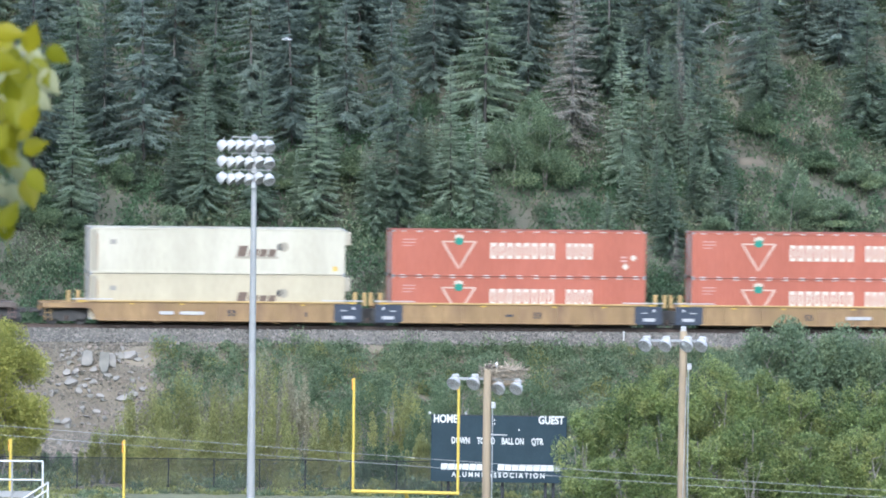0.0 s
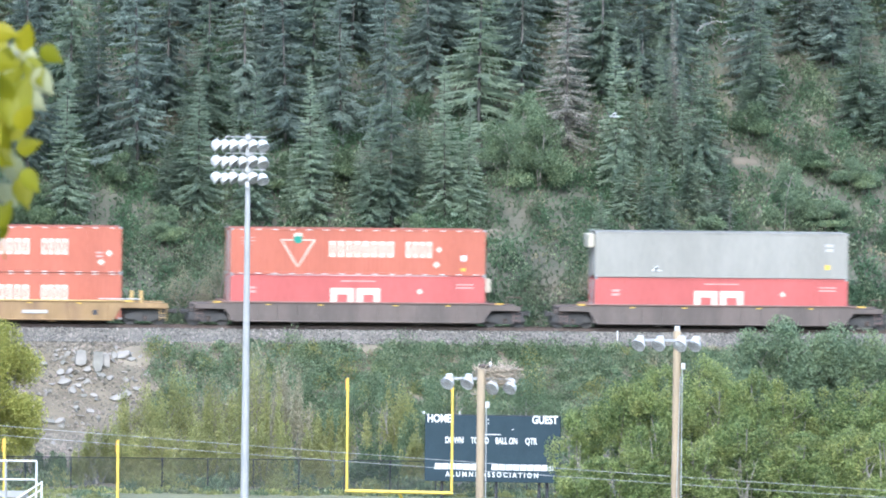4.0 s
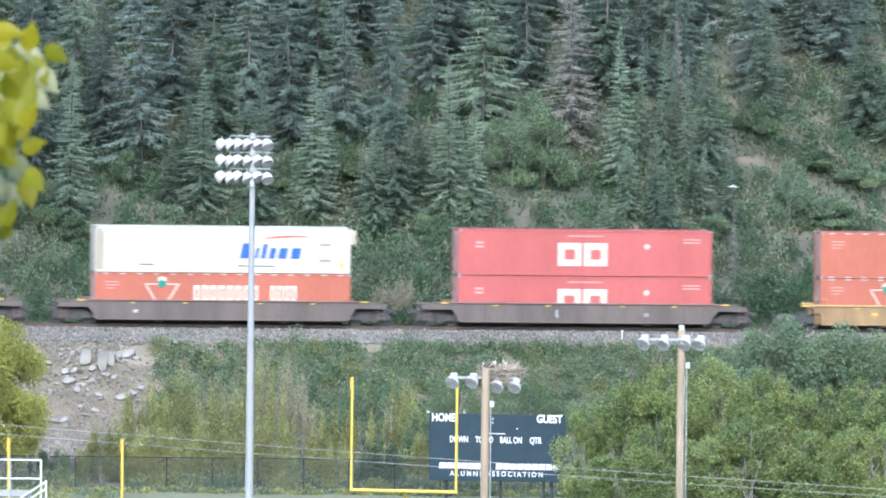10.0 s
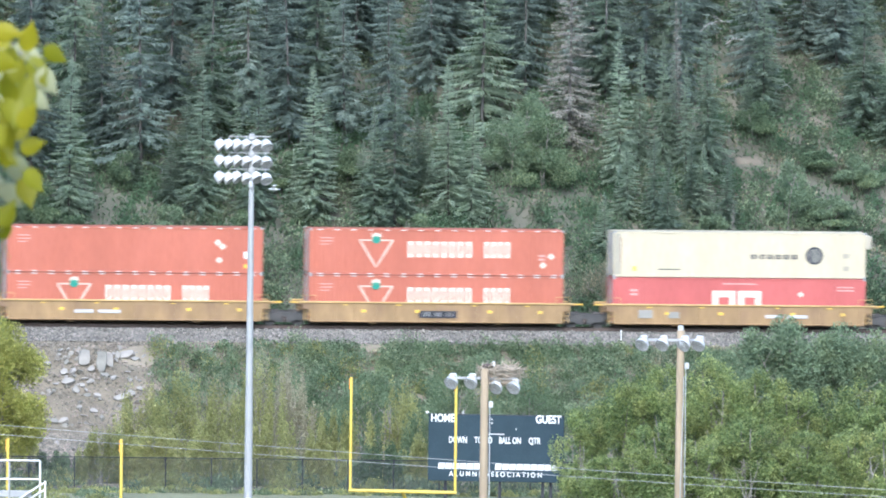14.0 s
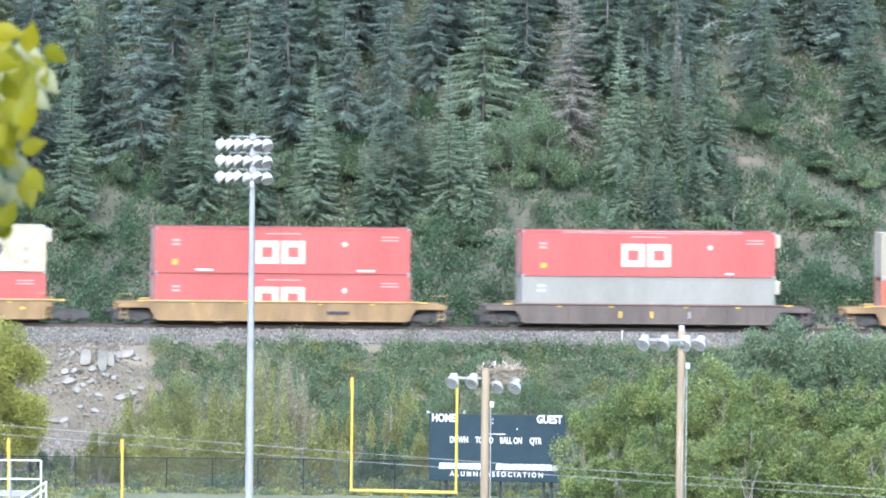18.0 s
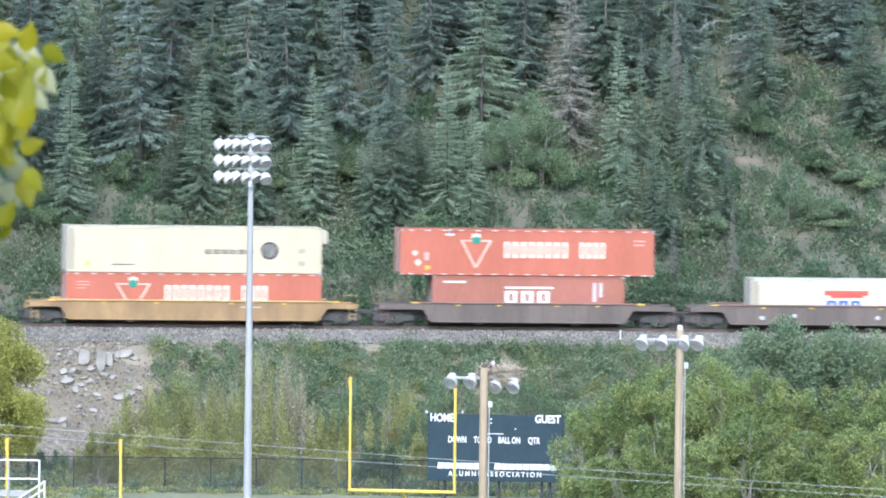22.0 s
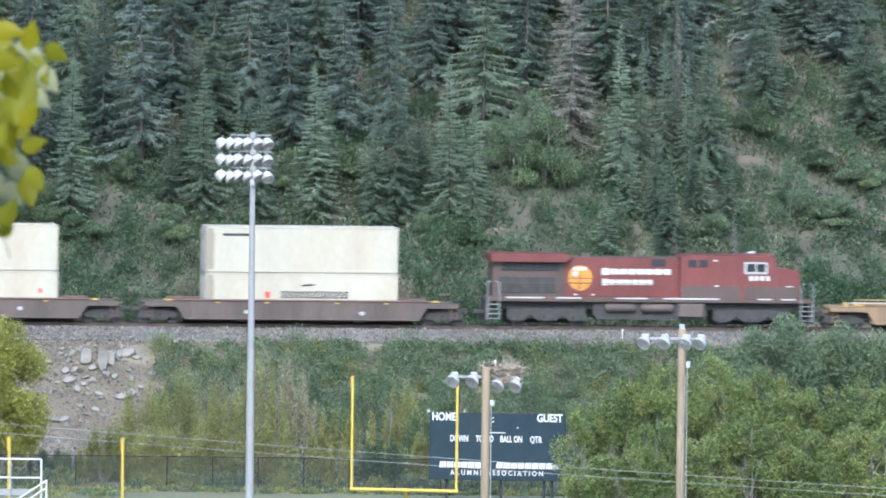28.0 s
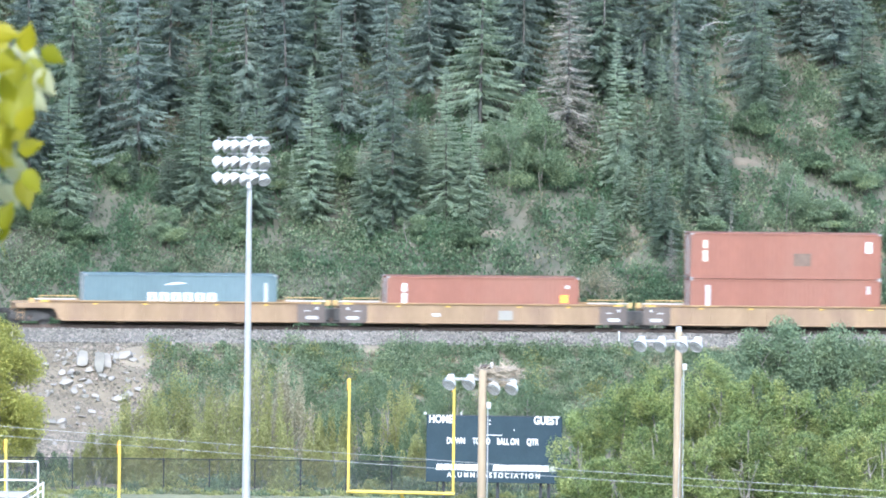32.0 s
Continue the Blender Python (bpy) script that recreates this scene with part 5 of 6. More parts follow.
def well_car(s, hb, hl, paint, top_paint, label, style, trucks=(-1, 1), marks=(), free=()):
    """A container well car: deep side sills between raised ends, end decks, ribs, trucks, couplers and grab rails."""
    t = thing("well_car", pose(0, 0, 0), label, "rail car", "well cars of the train")
    top, low, high = 1.5, 0.30, 1.1
    ext = dict(free)      # how much further a free end reaches than an articulated one
    ramp = 0.55 if style != "smooth" else 0.12
    for sg in (-1, 1):
        y0, y1 = sorted((1.36 * sg, 1.47 * sg))
        el, er = -hl - ext.get(-1, 0), hl + ext.get(1, 0)
        poly = [(el, high), (-hb - ramp, high), (-hb, low), (hb, low), (hb + ramp, high), (er, high), (er, top - 0.1), (hb + 1.0, top - 0.08), (hb + 0.8, top), (-hb - 0.8, top), (-hb - 1.0, top - 0.08), (el, top - 0.1)]
        part("side_sill", Geo().prism(poly, y0, y1), paint, t)
        part("top_chord", Geo().box((0, 1.45 * sg, top + 0.03), (2 * hb + 1.6, 0.2, 0.1), 0.02), top_paint, t)
        part("bottom_chord", Geo().box((0, 1.44 * sg, low + 0.04), (2 * hb, 0.2, 0.09), 0.02), paint, t)
        k = 13
        rib = Geo().box((0, 0, (top + low) / 2), (0.07, 0.06, top - low - 0.16), 0.01).mesh("rib", paint)
        for i in range(k):
            part("rib", rib, paint, t, at=pose(-hb + 0.3 + i * (2 * hb - 0.6) / (k - 1), 1.485 * sg, 0))
    part("floor_frame", Geo().box((0, 0, 0.31), (2 * hb - 0.2, 2.7, 0.1), 0.02).box((-hb * 0.5, 0, 0.26), (0.4, 2.7, 0.16)).box((hb * 0.5, 0, 0.26), (0.4, 2.7, 0.16)), paint, t)
    short = hl
    for sg in (-1, 1):
        hl = short + ext.get(sg, 0)
        x0, x1 = sorted(((hb + 0.15) * sg, hl * sg))
        part("end_deck", Geo().box(((x0 + x1) / 2, 0, 1.2), (x1 - x0, 2.7, 0.26), 0.03).box(((x0 + x1) / 2, 0, 1.02), (x1 - x0 + 0.3, 0.7, 0.3), 0.03), paint, t)
        # draft sill widened to a dark block that also stands in for shade
        part("draft_sill", Geo().box(((x0 + x1) / 2 - 0.1 * sg, 0, 0.74), (x1 - x0 + 0.3, 1.3, 0.5), 0.03), TRUCK, t)
        part("bulkhead", Geo().box(((hb + 0.2) * sg, 0, 0.9), (0.1, 2.7, 1.1), 0.02), paint, t)
        part("deck_marker", Geo().box(((hb + 0.9) * sg, -1.49, top + 0.02), (0.75, 0.04, 0.1), 0.01), MARKY, t, "yellow safety stripe")
        if style == "post":
            for dx in (0.35, 0.95):
                part("stanchion", Geo().box(((hb + 0.9 + dx) * sg, -0.95, 1.52 if paint is CARY3 else 1.75), (0.22 if paint is CARY else 0.34, 0.22, 0.34 if paint is CARY3 else 0.85), 0.03), CARY2, t, "yellow upright guide post")
            if sg not in ext:
                part("reporting_panel", Geo().box(((hb + 0.75) * sg, -1.5, 0.88), (1.75, 0.03, 1.14), 0.01), BLUEP if paint is CARY else CARB, t, "dark end panel with pale markings")
                for dx, z, w, h in ((0.8, 0.62, 0.75, 0.2), (0.5, 1.05, 0.4, 0.06), (1.1, 1.2, 0.16, 0.16)):
                    part("panel_mark", Geo().box(((hb + dx) * sg, -1.52, z), (w, 0.012, h)), LAMPW, t)
                part("articulation_frame", Geo().box(((hb + 1.9) * sg, -0.9, 0.78), (0.9, 0.5, 0.8), 0.05), TRUCK, t)
            if paint is CARY3:
                part("hand_rail", Geo().path([((hb - 0.9) * sg, -1.46, 1.5), ((hb - 0.9) * sg, -1.46, 1.86), ((hb + 1.4) * sg, -1.46, 1.86), ((hb + 1.4) * sg, -1.46, 1.5)], 0.035, n=5), CARY2, t)
            part("deck_rail", Geo().box(((hb + 0.4) * sg, -1.5, 1.66), (2.6, 0.06, 0.07), 0.01), LAMPW, t)
        else:
            part("grab_rail", Geo().path([(hl * sg, -1.42, 1.4), (hl * sg, -1.42, 1.95), ((hl - 0.9) * sg, -1.42, 1.95), ((hl - 0.9) * sg, -1.42, 1.4)], 0.022, n=5), top_paint, t)
        if style != "post" or sg in ext:
            part("ladder", Geo().box(((hl - 0.12) * sg, -1.5, 0.7), (0.04, 0.05, 0.75)).box(((hl - 0.5) * sg, -1.5, 0.7), (0.04, 0.05, 0.75)).box(((hl - 0.31) * sg, -1.5, 0.5), (0.4, 0.04, 0.03)).box(((hl - 0.31) * sg, -1.5, 0.78), (0.4, 0.04, 0.03)), top_paint, t)
        part("coupler", Geo().box(((hl + 0.3) * sg, 0, 0.86), (0.8, 0.28, 0.26), 0.04).box(((hl + 0.62) * sg, -0.08, 0.86), (0.22, 0.36, 0.34), 0.05), TRUCK, t)
    hl = short
    # dark box below the floor, standing in for the shade beneath the car
    part("brake_beam", Geo().box((0, 0.4, 0.16), (2 * hb - 0.2, 0.5, 0.3), 0.02), TRUCK, t)
    for x in (-hb * 0.72, -hb * 0.3, hb * 0.3, hb * 0.72):
        part("reflector", Geo().box((x, -1.525, top - 0.12), (0.28, 0.012, 0.07)), MARKY, t)
    for kind, x, z, w, h in marks:
        if kind == "53":
            me = writing("53", 0.5, 1.1)
            me.materials.clear()
            me.materials.append(BLACKL)
            part("size_number", me, BLACKL, t, "black painted number", pose(x, -1.50, z))
        else:
            mt = {"w": LAMPW, "k": BLACKL, "y": MARKY, "g": C_GREY}[kind]
            part("stencil_bar", Geo().box((x, -1.522, z), (w, 0.014, h), 0.004), mt, t)
    for x in trucks:
        truck(t, x * (hl - 0.95) if abs(x) == 1 else x)
    CARS.append((t, s, 0.0))
    return t


YL, BL = "dusty yellow articulated container well car", "grimy brown container well car"
W3 = [("w", -1.6, 0.82, 1.5, 0.2), ("w", -3.2, 0.82, 0.9, 0.2), ("53", 0.9, 0.82, 0, 0)]
well_car(-14.48, 7.5, 9.1, CARY, CARY2, YL, "post", (-9.45, 9.54), W3 + [("k", 5.6, 0.8, 0.12, 0.3)], ((-1, 1.9),))
well_car(4.62, 7.5, 9.1, CARY, CARY2, YL, "post", (9.5,), [("53", 1.2, 0.82, 0, 0), ("k", -0.6, 0.82, 0.5, 0.14)])
well_car(23.71, 7.5, 9.1, CARY, CARY2, YL, "post", (9.6,), [("53", -0.6, 0.82, 0, 0), ("w", 2.6, 0.82, 1.6, 0.2), ("k", 6.4, 0.8, 0.3, 0.3)], ((1, 1.9),))
BM = [("w", -1.8, 0.9, 0.1, 0.5), ("g", 3.9, 0.85, 0.28, 0.22)]
for s, mk in ((46.72, ()), (69.84, ()), (92.83, [("g", -0.6, 0.8, 0.5, 0.7), ("w", 3.5, 0.95, 0.5, 0.28), ("w", 6.3, 1.0, 0.45, 0.22)]), (115.82, [("w", -5.5, 0.85, 0.25, 0.2)]), (138.79, BM)):
    well_car(s, 7.9, 10.35, CARB, CARB2, BL, "plain", (-1, 1), mk)
W4 = [("y", -4.6, 1.0, 0.3, 0.18), ("y", -1.2, 1.0, 0.3, 0.18), ("y", 3.4, 1.0, 0.3, 0.18), ("y", 6.6, 1.0, 0.3, 0.18)]
well_car(161.9, 8.0, 8.5, CARY, CARY2, YL, "smooth", (-9.6, 9.5), W4 + [("w", -3.2, 0.85, 1.2, 0.2), ("w", -1.6, 0.85, 1.4, 0.2)])
well_car(180.97, 8.0, 8.5, CARY, CARY2, YL, "smooth", (9.5,), W4 + [("k", 0.1, 0.82, 2.4, 0.44), ("w", -0.6, 0.82, 0.5, 0.26), ("w", 0.1, 0.82, 0.5, 0.26), ("w", 0.8, 0.82, 0.5, 0.26)])
well_car(200.27, 8.0, 8.5, CARY, CARY2, YL, "smooth", (9.6,), W4 + [("g", -6.0, 0.95, 0.9, 0.5), ("g", -4.2, 0.9, 0.7, 0.4), ("w", 2.2, 0.85, 1.1, 0.2), ("w", 3.7, 0.85, 1.3, 0.2)])
well_car(223.27, 7.9, 10.35, CARY, CARY2, "dusty yellow container well car", "plain", (-1, 1), [("k", 3.5, 0.85, 1.4, 0.2)])
well_car(246.5, 7.9, 10.35, CARB, CARB2, BL, "plain", (-1, 1), [("y", -1.8, 0.9, 0.16, 0.4), ("y", 0.2, 0.9, 0.16, 0.4), ("w", 2.6, 0.9, 0.1, 0.4)])
well_car(269.46, 7.9, 10.35, CARY, CARY2, "dusty yellow container well car", "plain", (-1, 1), [("w", 3.6, 1.15, 1.3, 0.05)])
well_car(290.62, 6.15, 9.4, CARB, CARB2, BL, "plain", (-1, 1), ())
PM = [("w", -5.4, 0.75, 0.3, 0.22), ("w", 2.0, 0.8, 0.28, 0.22), ("w", -3.3, 0.9, 0.24, 0.22)]
well_car(310.94, 7.4, 9.95, CARB, CARB2, BL, "plain", (-1, 1), PM)
well_car(332.19, 7.4, 9.95, CARB, CARB2, BL, "plain", (-1, 1), [("w", -3.7, 0.9, 0.28, 0.22), ("w", 3.7, 0.9, 0.28, 0.22)])
well_car(353.67, 7.4, 9.95, CARB, CARB2, BL, "plain", (-1, 1), [("w", -3.5, 0.8, 0.28, 0.22), ("w", 3.8, 0.75, 0.3, 0.22)])
for s in (397.7, 416.87, 436.14):
    well_car(s, 7.5, 9.1, CARY3, CARY, YL, "post", (-9.45, 9.54) if s < 400 else (9.54,), [("g", 1.4, 0.85, 0.9, 0.6), ("w", -3.0, 0.85, 0.5, 0.2)] if 410 < s < 420 else (), ((-1, 1.3),) if s < 400 else ())
well_car(-37.45, 7.9, 10.35, CARB, CARB2, BL, "plain", (-1, 1), ())

BADGE = [(0, 0.42), (0.14, 0.26), (0.36, 0.3), (0.3, 0.06), (0.42, -0.06), (0.24, -0.2), (0.26, -0.32), (-0.26, -0.32), (-0.24, -0.2), (-0.42, -0.06), (-0.3, 0.06), (-0.36, 0.3), (-0.14, 0.26)]


STRIP = Geo().box((0, 0, 0), (0.34, 0.012, 0.05)).mesh("reflective_strip", WHITE)


def container(s, tier, length, paint, label, ribbed=True, lower=None, door=None, marks=(), nose=None, ref=False, posts=True, base=None):
    """A shipping container: walls with folds, roof, rails, posts, castings and doors; marks stand a little proud of its side."""
    wd = 2.59 if length > 14 else 2.44
    hgt, hl, hw = 2.88, length / 2, wd / 2
    z0 = base if base is not None else (0.37 if tier == 0 else 3.27)
    t = thing("shipping_container", pose(0, 0, 0), label, "container", "containers on the train")
    g = Geo()
    if ribbed:
        n = int(length / 0.28)
        xs_, ys_ = [], []
        for i in range(n):
            x = -hl + 0.12 + i * (length - 0.24) / n
            p = (length - 0.24) / n
            xs_ += [x, x + p * 0.28, x + p * 0.5, x + p * 0.78]
            ys_ += [0.0, 0.0, 0.014, 0.014]
        xs_.append(hl - 0.12)
        ys_.append(0.0)
    else:
        xs_, ys_ = [-hl + 0.1, -hl * 0.5, 0, hl * 0.5, hl - 0.1], [0, 0, 0, 0, 0]
    for sg in (-1, 1):
        k = len(xs_)
        vs_ = [(x, sg * (hw - 0.03 - y), z) for z in (0.12, hgt - 0.1) for x, y in zip(xs_, ys_)]
        fs_ = [(i, i + 1, k + i + 1, k + i) if sg < 0 else (i + 1, i, k + i, k + i + 1) for i in range(k - 1)]
        part("side_wall", Geo().add(vs_, fs_), paint, t)
        part("top_rail", Geo().box((0, sg * (hw - 0.04), hgt - 0.07), (length - 0.2, 0.07, 0.11), 0.015), paint, t)
        part("bottom_rail", Geo().box((0, sg * (hw - 0.04), 0.09), (length - 0.2, 0.08, 0.16), 0.015), paint, t)
        for ex in (-1, 1):
            part("corner_post", Geo().box((ex * (hl - 0.08), sg * (hw - 0.08), hgt / 2), (0.16, 0.16, hgt - 0.2), 0.015), paint, t)
            for z in (0.06, hgt - 0.06):
                part("corner_casting", CAST, paint, t, at=pose(ex * (hl - 0.09), sg * (hw - 0.08), z))
            if length > 14 and posts:
                part("side_post", Geo().box((ex * 6.05, sg * (hw - 0.028), hgt / 2), (0.16, 0.03, hgt - 0.2), 0.006), paint, t)
                part("lifting_post", Geo().box((ex * 6.05, sg * (hw - 0.02), hgt - 0.18), (0.3, 0.05, 0.3), 0.012), paint, t)
    part("roof", Geo().box((0, 0, hgt - 0.035), (length - 0.1, wd - 0.1, 0.05), 0.01), paint, t)
    part("floor", Geo().box((0, 0, 0.14), (length - 0.1, wd - 0.1, 0.1), 0.01), paint, t)
    part("front_wall", Geo().box((hl - 0.07, 0, hgt / 2), (0.06, wd - 0.3, hgt - 0.24), 0.01), paint, t)
    for sg in (-1, 1):
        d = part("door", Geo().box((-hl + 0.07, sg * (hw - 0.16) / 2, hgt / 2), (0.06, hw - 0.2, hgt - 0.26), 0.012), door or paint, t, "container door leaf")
        for y in (0.3, 0.7):
            part("lock_rod", Geo().tube((-hl + 0.02, sg * (hw - 0.16) * y, 0.16), (-hl + 0.02, sg * (hw - 0.16) * y, hgt - 0.16), 0.022, n=6), STEEL, d)
    if door is DOORB:
        part("end_frame", Geo().box((-hl + 0.27, -hw + 0.012, hgt / 2), (0.42, 0.024, hgt - 0.3), 0.006), C_BEIGE, t, "dusty end frame")
        part("rust_seam", Geo().box((-hl + 0.5, -hw + 0.008, hgt * 0.46), (0.05, 0.028, hgt * 0.8)), RUSTP, t, "brown rust streak")
    if nose:
        part("heater_unit", Geo().box((nose * (hl + 0.2), 0, hgt - 0.62), (0.4, 1.9, 0.85), 0.05), C_COLD, t, "white heater unit on the end wall")
    if ref:
        for i in range(int(length / 1.06)):
            for z in ((0.06, hgt - 0.07) if ref == 2 else (hgt - 0.07,)):
                part("reflective_strip", STRIP, WHITE, t, at=pose(-hl + 0.7 + i * 1.06, -hw - 0.002, z))
    yy = -hw + 0.022
    for m in marks:
        kind, mt, x, z = m[:4]
        x, z = x - hl, hgt - z
        if kind == "bar":
            part("marking", Geo().box((x + m[4] / 2, yy, z - m[5] / 2), (m[4], 0.02, m[5]), 0.005), mt, t)
        elif kind in ("row", "big"):
            n, w, h, gapw = m[4:8] if kind == "row" else (2, m[4], m[5], 0.1)
            cw = w / n
            gapw = max(gapw, 0.25) if kind == "row" else gapw
            bw = cw * (1 - gapw)
            k, l = (0.34, 0.2) if kind == "row" else (0.27, 0.28)
            block = Geo().box((bw * k / 2, 0, 0), (bw * k, 0.02, h), 0.004).box((bw - bw * k / 2, 0, 0), (bw * k, 0.02, h), 0.004)
            block.box((bw / 2, 0, h / 2 - h * l / 2), (bw * (1 - 2 * k) + 0.004, 0.018, h * l)).box((bw / 2, 0, -h / 2 + h * l / 2), (bw * (1 - 2 * k) + 0.004, 0.018, h * l))
            block = block.mesh("lettering_block", mt)
            for i in range(n):
                part("lettering_block", block, mt, t, at=pose(x + i * cw, yy, z - h / 2))
        elif kind == "slant":
            lean = m[4]
            for dx, w, h in m[5]:
                part("lettering_block", Geo().prism([(x + dx, z - 1.0), (x + dx + w, z - 1.0), (x + dx + w + lean * h, z - 1.0 + h), (x + dx + lean * h, z - 1.0 + h)], yy - 0.01, yy + 0.01), mt, t)
        elif kind == "tri":
            w, h = m[4:6]
            st = 0.095
            g = Geo()
            g.prism([(x, z), (x, z - st), (x + w, z - st), (x + w, z)], yy - 0.01, yy + 0.01)
            g.prism([(x, z - st), (x + w / 2 - 0.07, z - h), (x + w / 2 + 0.07, z - h), (x + 0.17, z - st)], yy - 0.01, yy + 0.01)
            g.prism([(x + w - 0.17, z - st), (x + w / 2 - 0.07, z - h), (x + w / 2 + 0.07, z - h), (x + w, z - st)], yy - 0.012, yy + 0.008)
            part("triangle_outline", g, OUTLINE, t, "cream triangle outline")
            part("badge", Geo().prism([(x + w / 2 + a * 0.75, z - 0.02 + b * 0.7) for a, b in BADGE][::-1], yy - 0.03, yy - 0.012), mt, t, "green badge")
            part("badge_rim", Geo().prism([(x + w / 2 + a * 0.8, z + 0.2 + b * 0.6) for a, b in BADGE][::-1], yy - 0.02, yy - 0.005), CREAM, t)
        elif kind == "dia":
            w = m[4]
            part("placard", Geo().prism([(x, z - w), (x + w, z), (x, z + w), (x - w, z)], yy - 0.012, yy + 0.008), mt, t, "small diamond placard")
        elif kind == "disc":
            w = m[4]
            part("round_badge", Geo().prism([(x + w * math.cos(i * math.pi / 10), z + w * math.sin(i * math.pi / 10)) for i in range(20)], yy - 0.012, yy + 0.008), mt, t, "round badge")
        elif kind == "arc":
            w, h = m[4:6]
            up = [(x + w * i / 10, z - h + h * math.sin(math.pi * (0.15 + 0.55 * i / 10))) for i in range(11)]
            dn = [(p[0], p[1] - 0.02 - 0.1 * math.sin(math.pi * i / 10)) for i, p in enumerate(up)]
            part("swoosh", Geo().prism((dn + up[::-1]), yy - 0.012, yy + 0.008), mt, t, "curved painted stroke")
    BOXES.append((t, s, z0))
    return t


CAST = Geo().box((0, 0, 0), (0.19, 0.18, 0.13), 0.02).mesh("corner_casting", STEEL)

RED53 = "orange-red 53-foot container with white triangle and lettering blocks"
CT = (("tri", GREENB, 3.15, 0.66, 2.2, 1.75), ("row", CREAM, 6.25, 0.76, 8, 4.2, 1.0, 0.14), ("row", CREAM, 11.1, 0.76, 4, 1.75, 1.0, 0.14),
      ("bar", FADED, 0.7, 0.55, 0.8, 0.06), ("bar", FADED, 0.7, 0.75, 0.8, 0.06), ("bar", FADED, 0.7, 0.95, 0.6, 0.05))
CTD = CT + (("dia", CREAM, 15.35, 1.65, 0.22), ("dia", CREAM, 14.85, 2.2, 0.22), ("bar", FADED, 14.55, 1.55, 0.4, 0.12), ("bar", FADED, 14.55, 1.78, 0.4, 0.12))
CTR = (("tri", GREENB, 3.85, 0.66, 1.95, 1.75), ("row", CREAM, 6.6, 0.76, 8, 4.2, 1.0, 0.14), ("row", CREAM, 11.4, 0.76, 4, 1.75, 1.0, 0.14), ("bar", FADED, 14.85, 0.6, 0.75, 0.1),
       ("bar", FADED, 14.85, 0.85, 0.7, 0.1), ("dia", CREAM, 0.95, 1.5, 0.2), ("dia", CREAM, 1.15, 2.1, 0.24), ("bar", FADED, 1.55, 1.45, 0.3, 0.5), ("bar", ORANGE, 1.6, 2.3, 0.3, 0.25))
BIS = (("slant", DARKB, 9.3, 0.75, 0.22, ((0.0, 0.56, 0.66), (0.7, 0.15, 0.46), (0.95, 0.36, 0.46), (1.4, 0.44, 0.46), (1.95, 0.46, 0.46))), ("disc", C_BEIGE, 12.25, 1.15, 0.3), ("disc", BLACKL, 12.05, 1.15, 0.22), ("bar", C_BEIGE, 9.2, 1.75, 2.7, 0.14),
       ("bar", MARKY, 15.4, 2.35, 0.25, 0.3), ("bar", C_GREY, 1.3, 0.75, 0.4, 0.3))
for tier in (1, 0):
    # lower box creamier: the yellow car's reflection put into its paint
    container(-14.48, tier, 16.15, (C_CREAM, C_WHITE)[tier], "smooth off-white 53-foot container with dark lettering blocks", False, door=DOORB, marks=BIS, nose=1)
for s in (4.62, 23.71):
    for tier in (1, 0):
        container(s, tier, 16.15, C_RED, RED53, True, marks=CTD if tier else CT, ref=2)
CPM = (("big", CREAM, 6.35, 0.8, 3.3, 1.45), ("dia", CREAM, 12.0, 1.0, 0.2), ("bar", FADED, 14.3, 0.5, 1.1, 0.08), ("bar", FADED, 14.3, 0.7, 1.1, 0.08), ("bar", FADED, 7.0, 0.33, 2.2, 0.07),
       ("bar", FADED, 1.1, 0.75, 0.5, 0.14), ("bar", FADED, 1.1, 1.0, 0.5, 0.14))
CRIM = "crimson 53-foot container with big white lettering blocks"
container(46.72, 1, 16.15, C_RED, RED53, True, marks=CT + (("dia", CREAM, 13.2, 1.25, 0.2), ("dia", CREAM, 13.05, 2.2, 0.22), ("bar", WHITE, 14.6, 1.6, 0.35, 0.35), ("bar", ORANGE, 14.6, 2.4, 0.3, 0.2)), ref=2)
container(46.72, 0, 16.15, C_CRIM, CRIM, False, marks=CPM + (("bar", WHITE, 2.3, 0.0, 11.5, 0.12),), nose=1)
container(69.84, 1, 16.15, C_GREY, "plain light grey 53-foot container", False, marks=(("bar", WHITE, 2.6, 2.72, 11.4, 0.1), ("bar", LAMPW, 14.7, 0.7, 0.5, 0.16), ("bar", LAMPW, 14.7, 1.0, 0.5, 0.16), ("bar", MARKY, 14.7, 2.0, 0.3, 0.3)), nose=-1)
container(69.84, 0, 16.15, C_CRIM, CRIM, False, marks=CPM)
container(92.83, 1, 16.15, C_BEIGE, "weathered plain beige 53-foot container", True, marks=(("bar", C_BROWN, 2.2, 2.6, 0.3, 0.12), ("bar", C_BROWN, 6.0, 2.62, 0.7, 0.1), ("bar", C_BROWN, 12.6, 2.6, 0.4, 0.12)))
container(92.83, 0, 16.15, C_RED, RED53, True, marks=CT, ref=1)
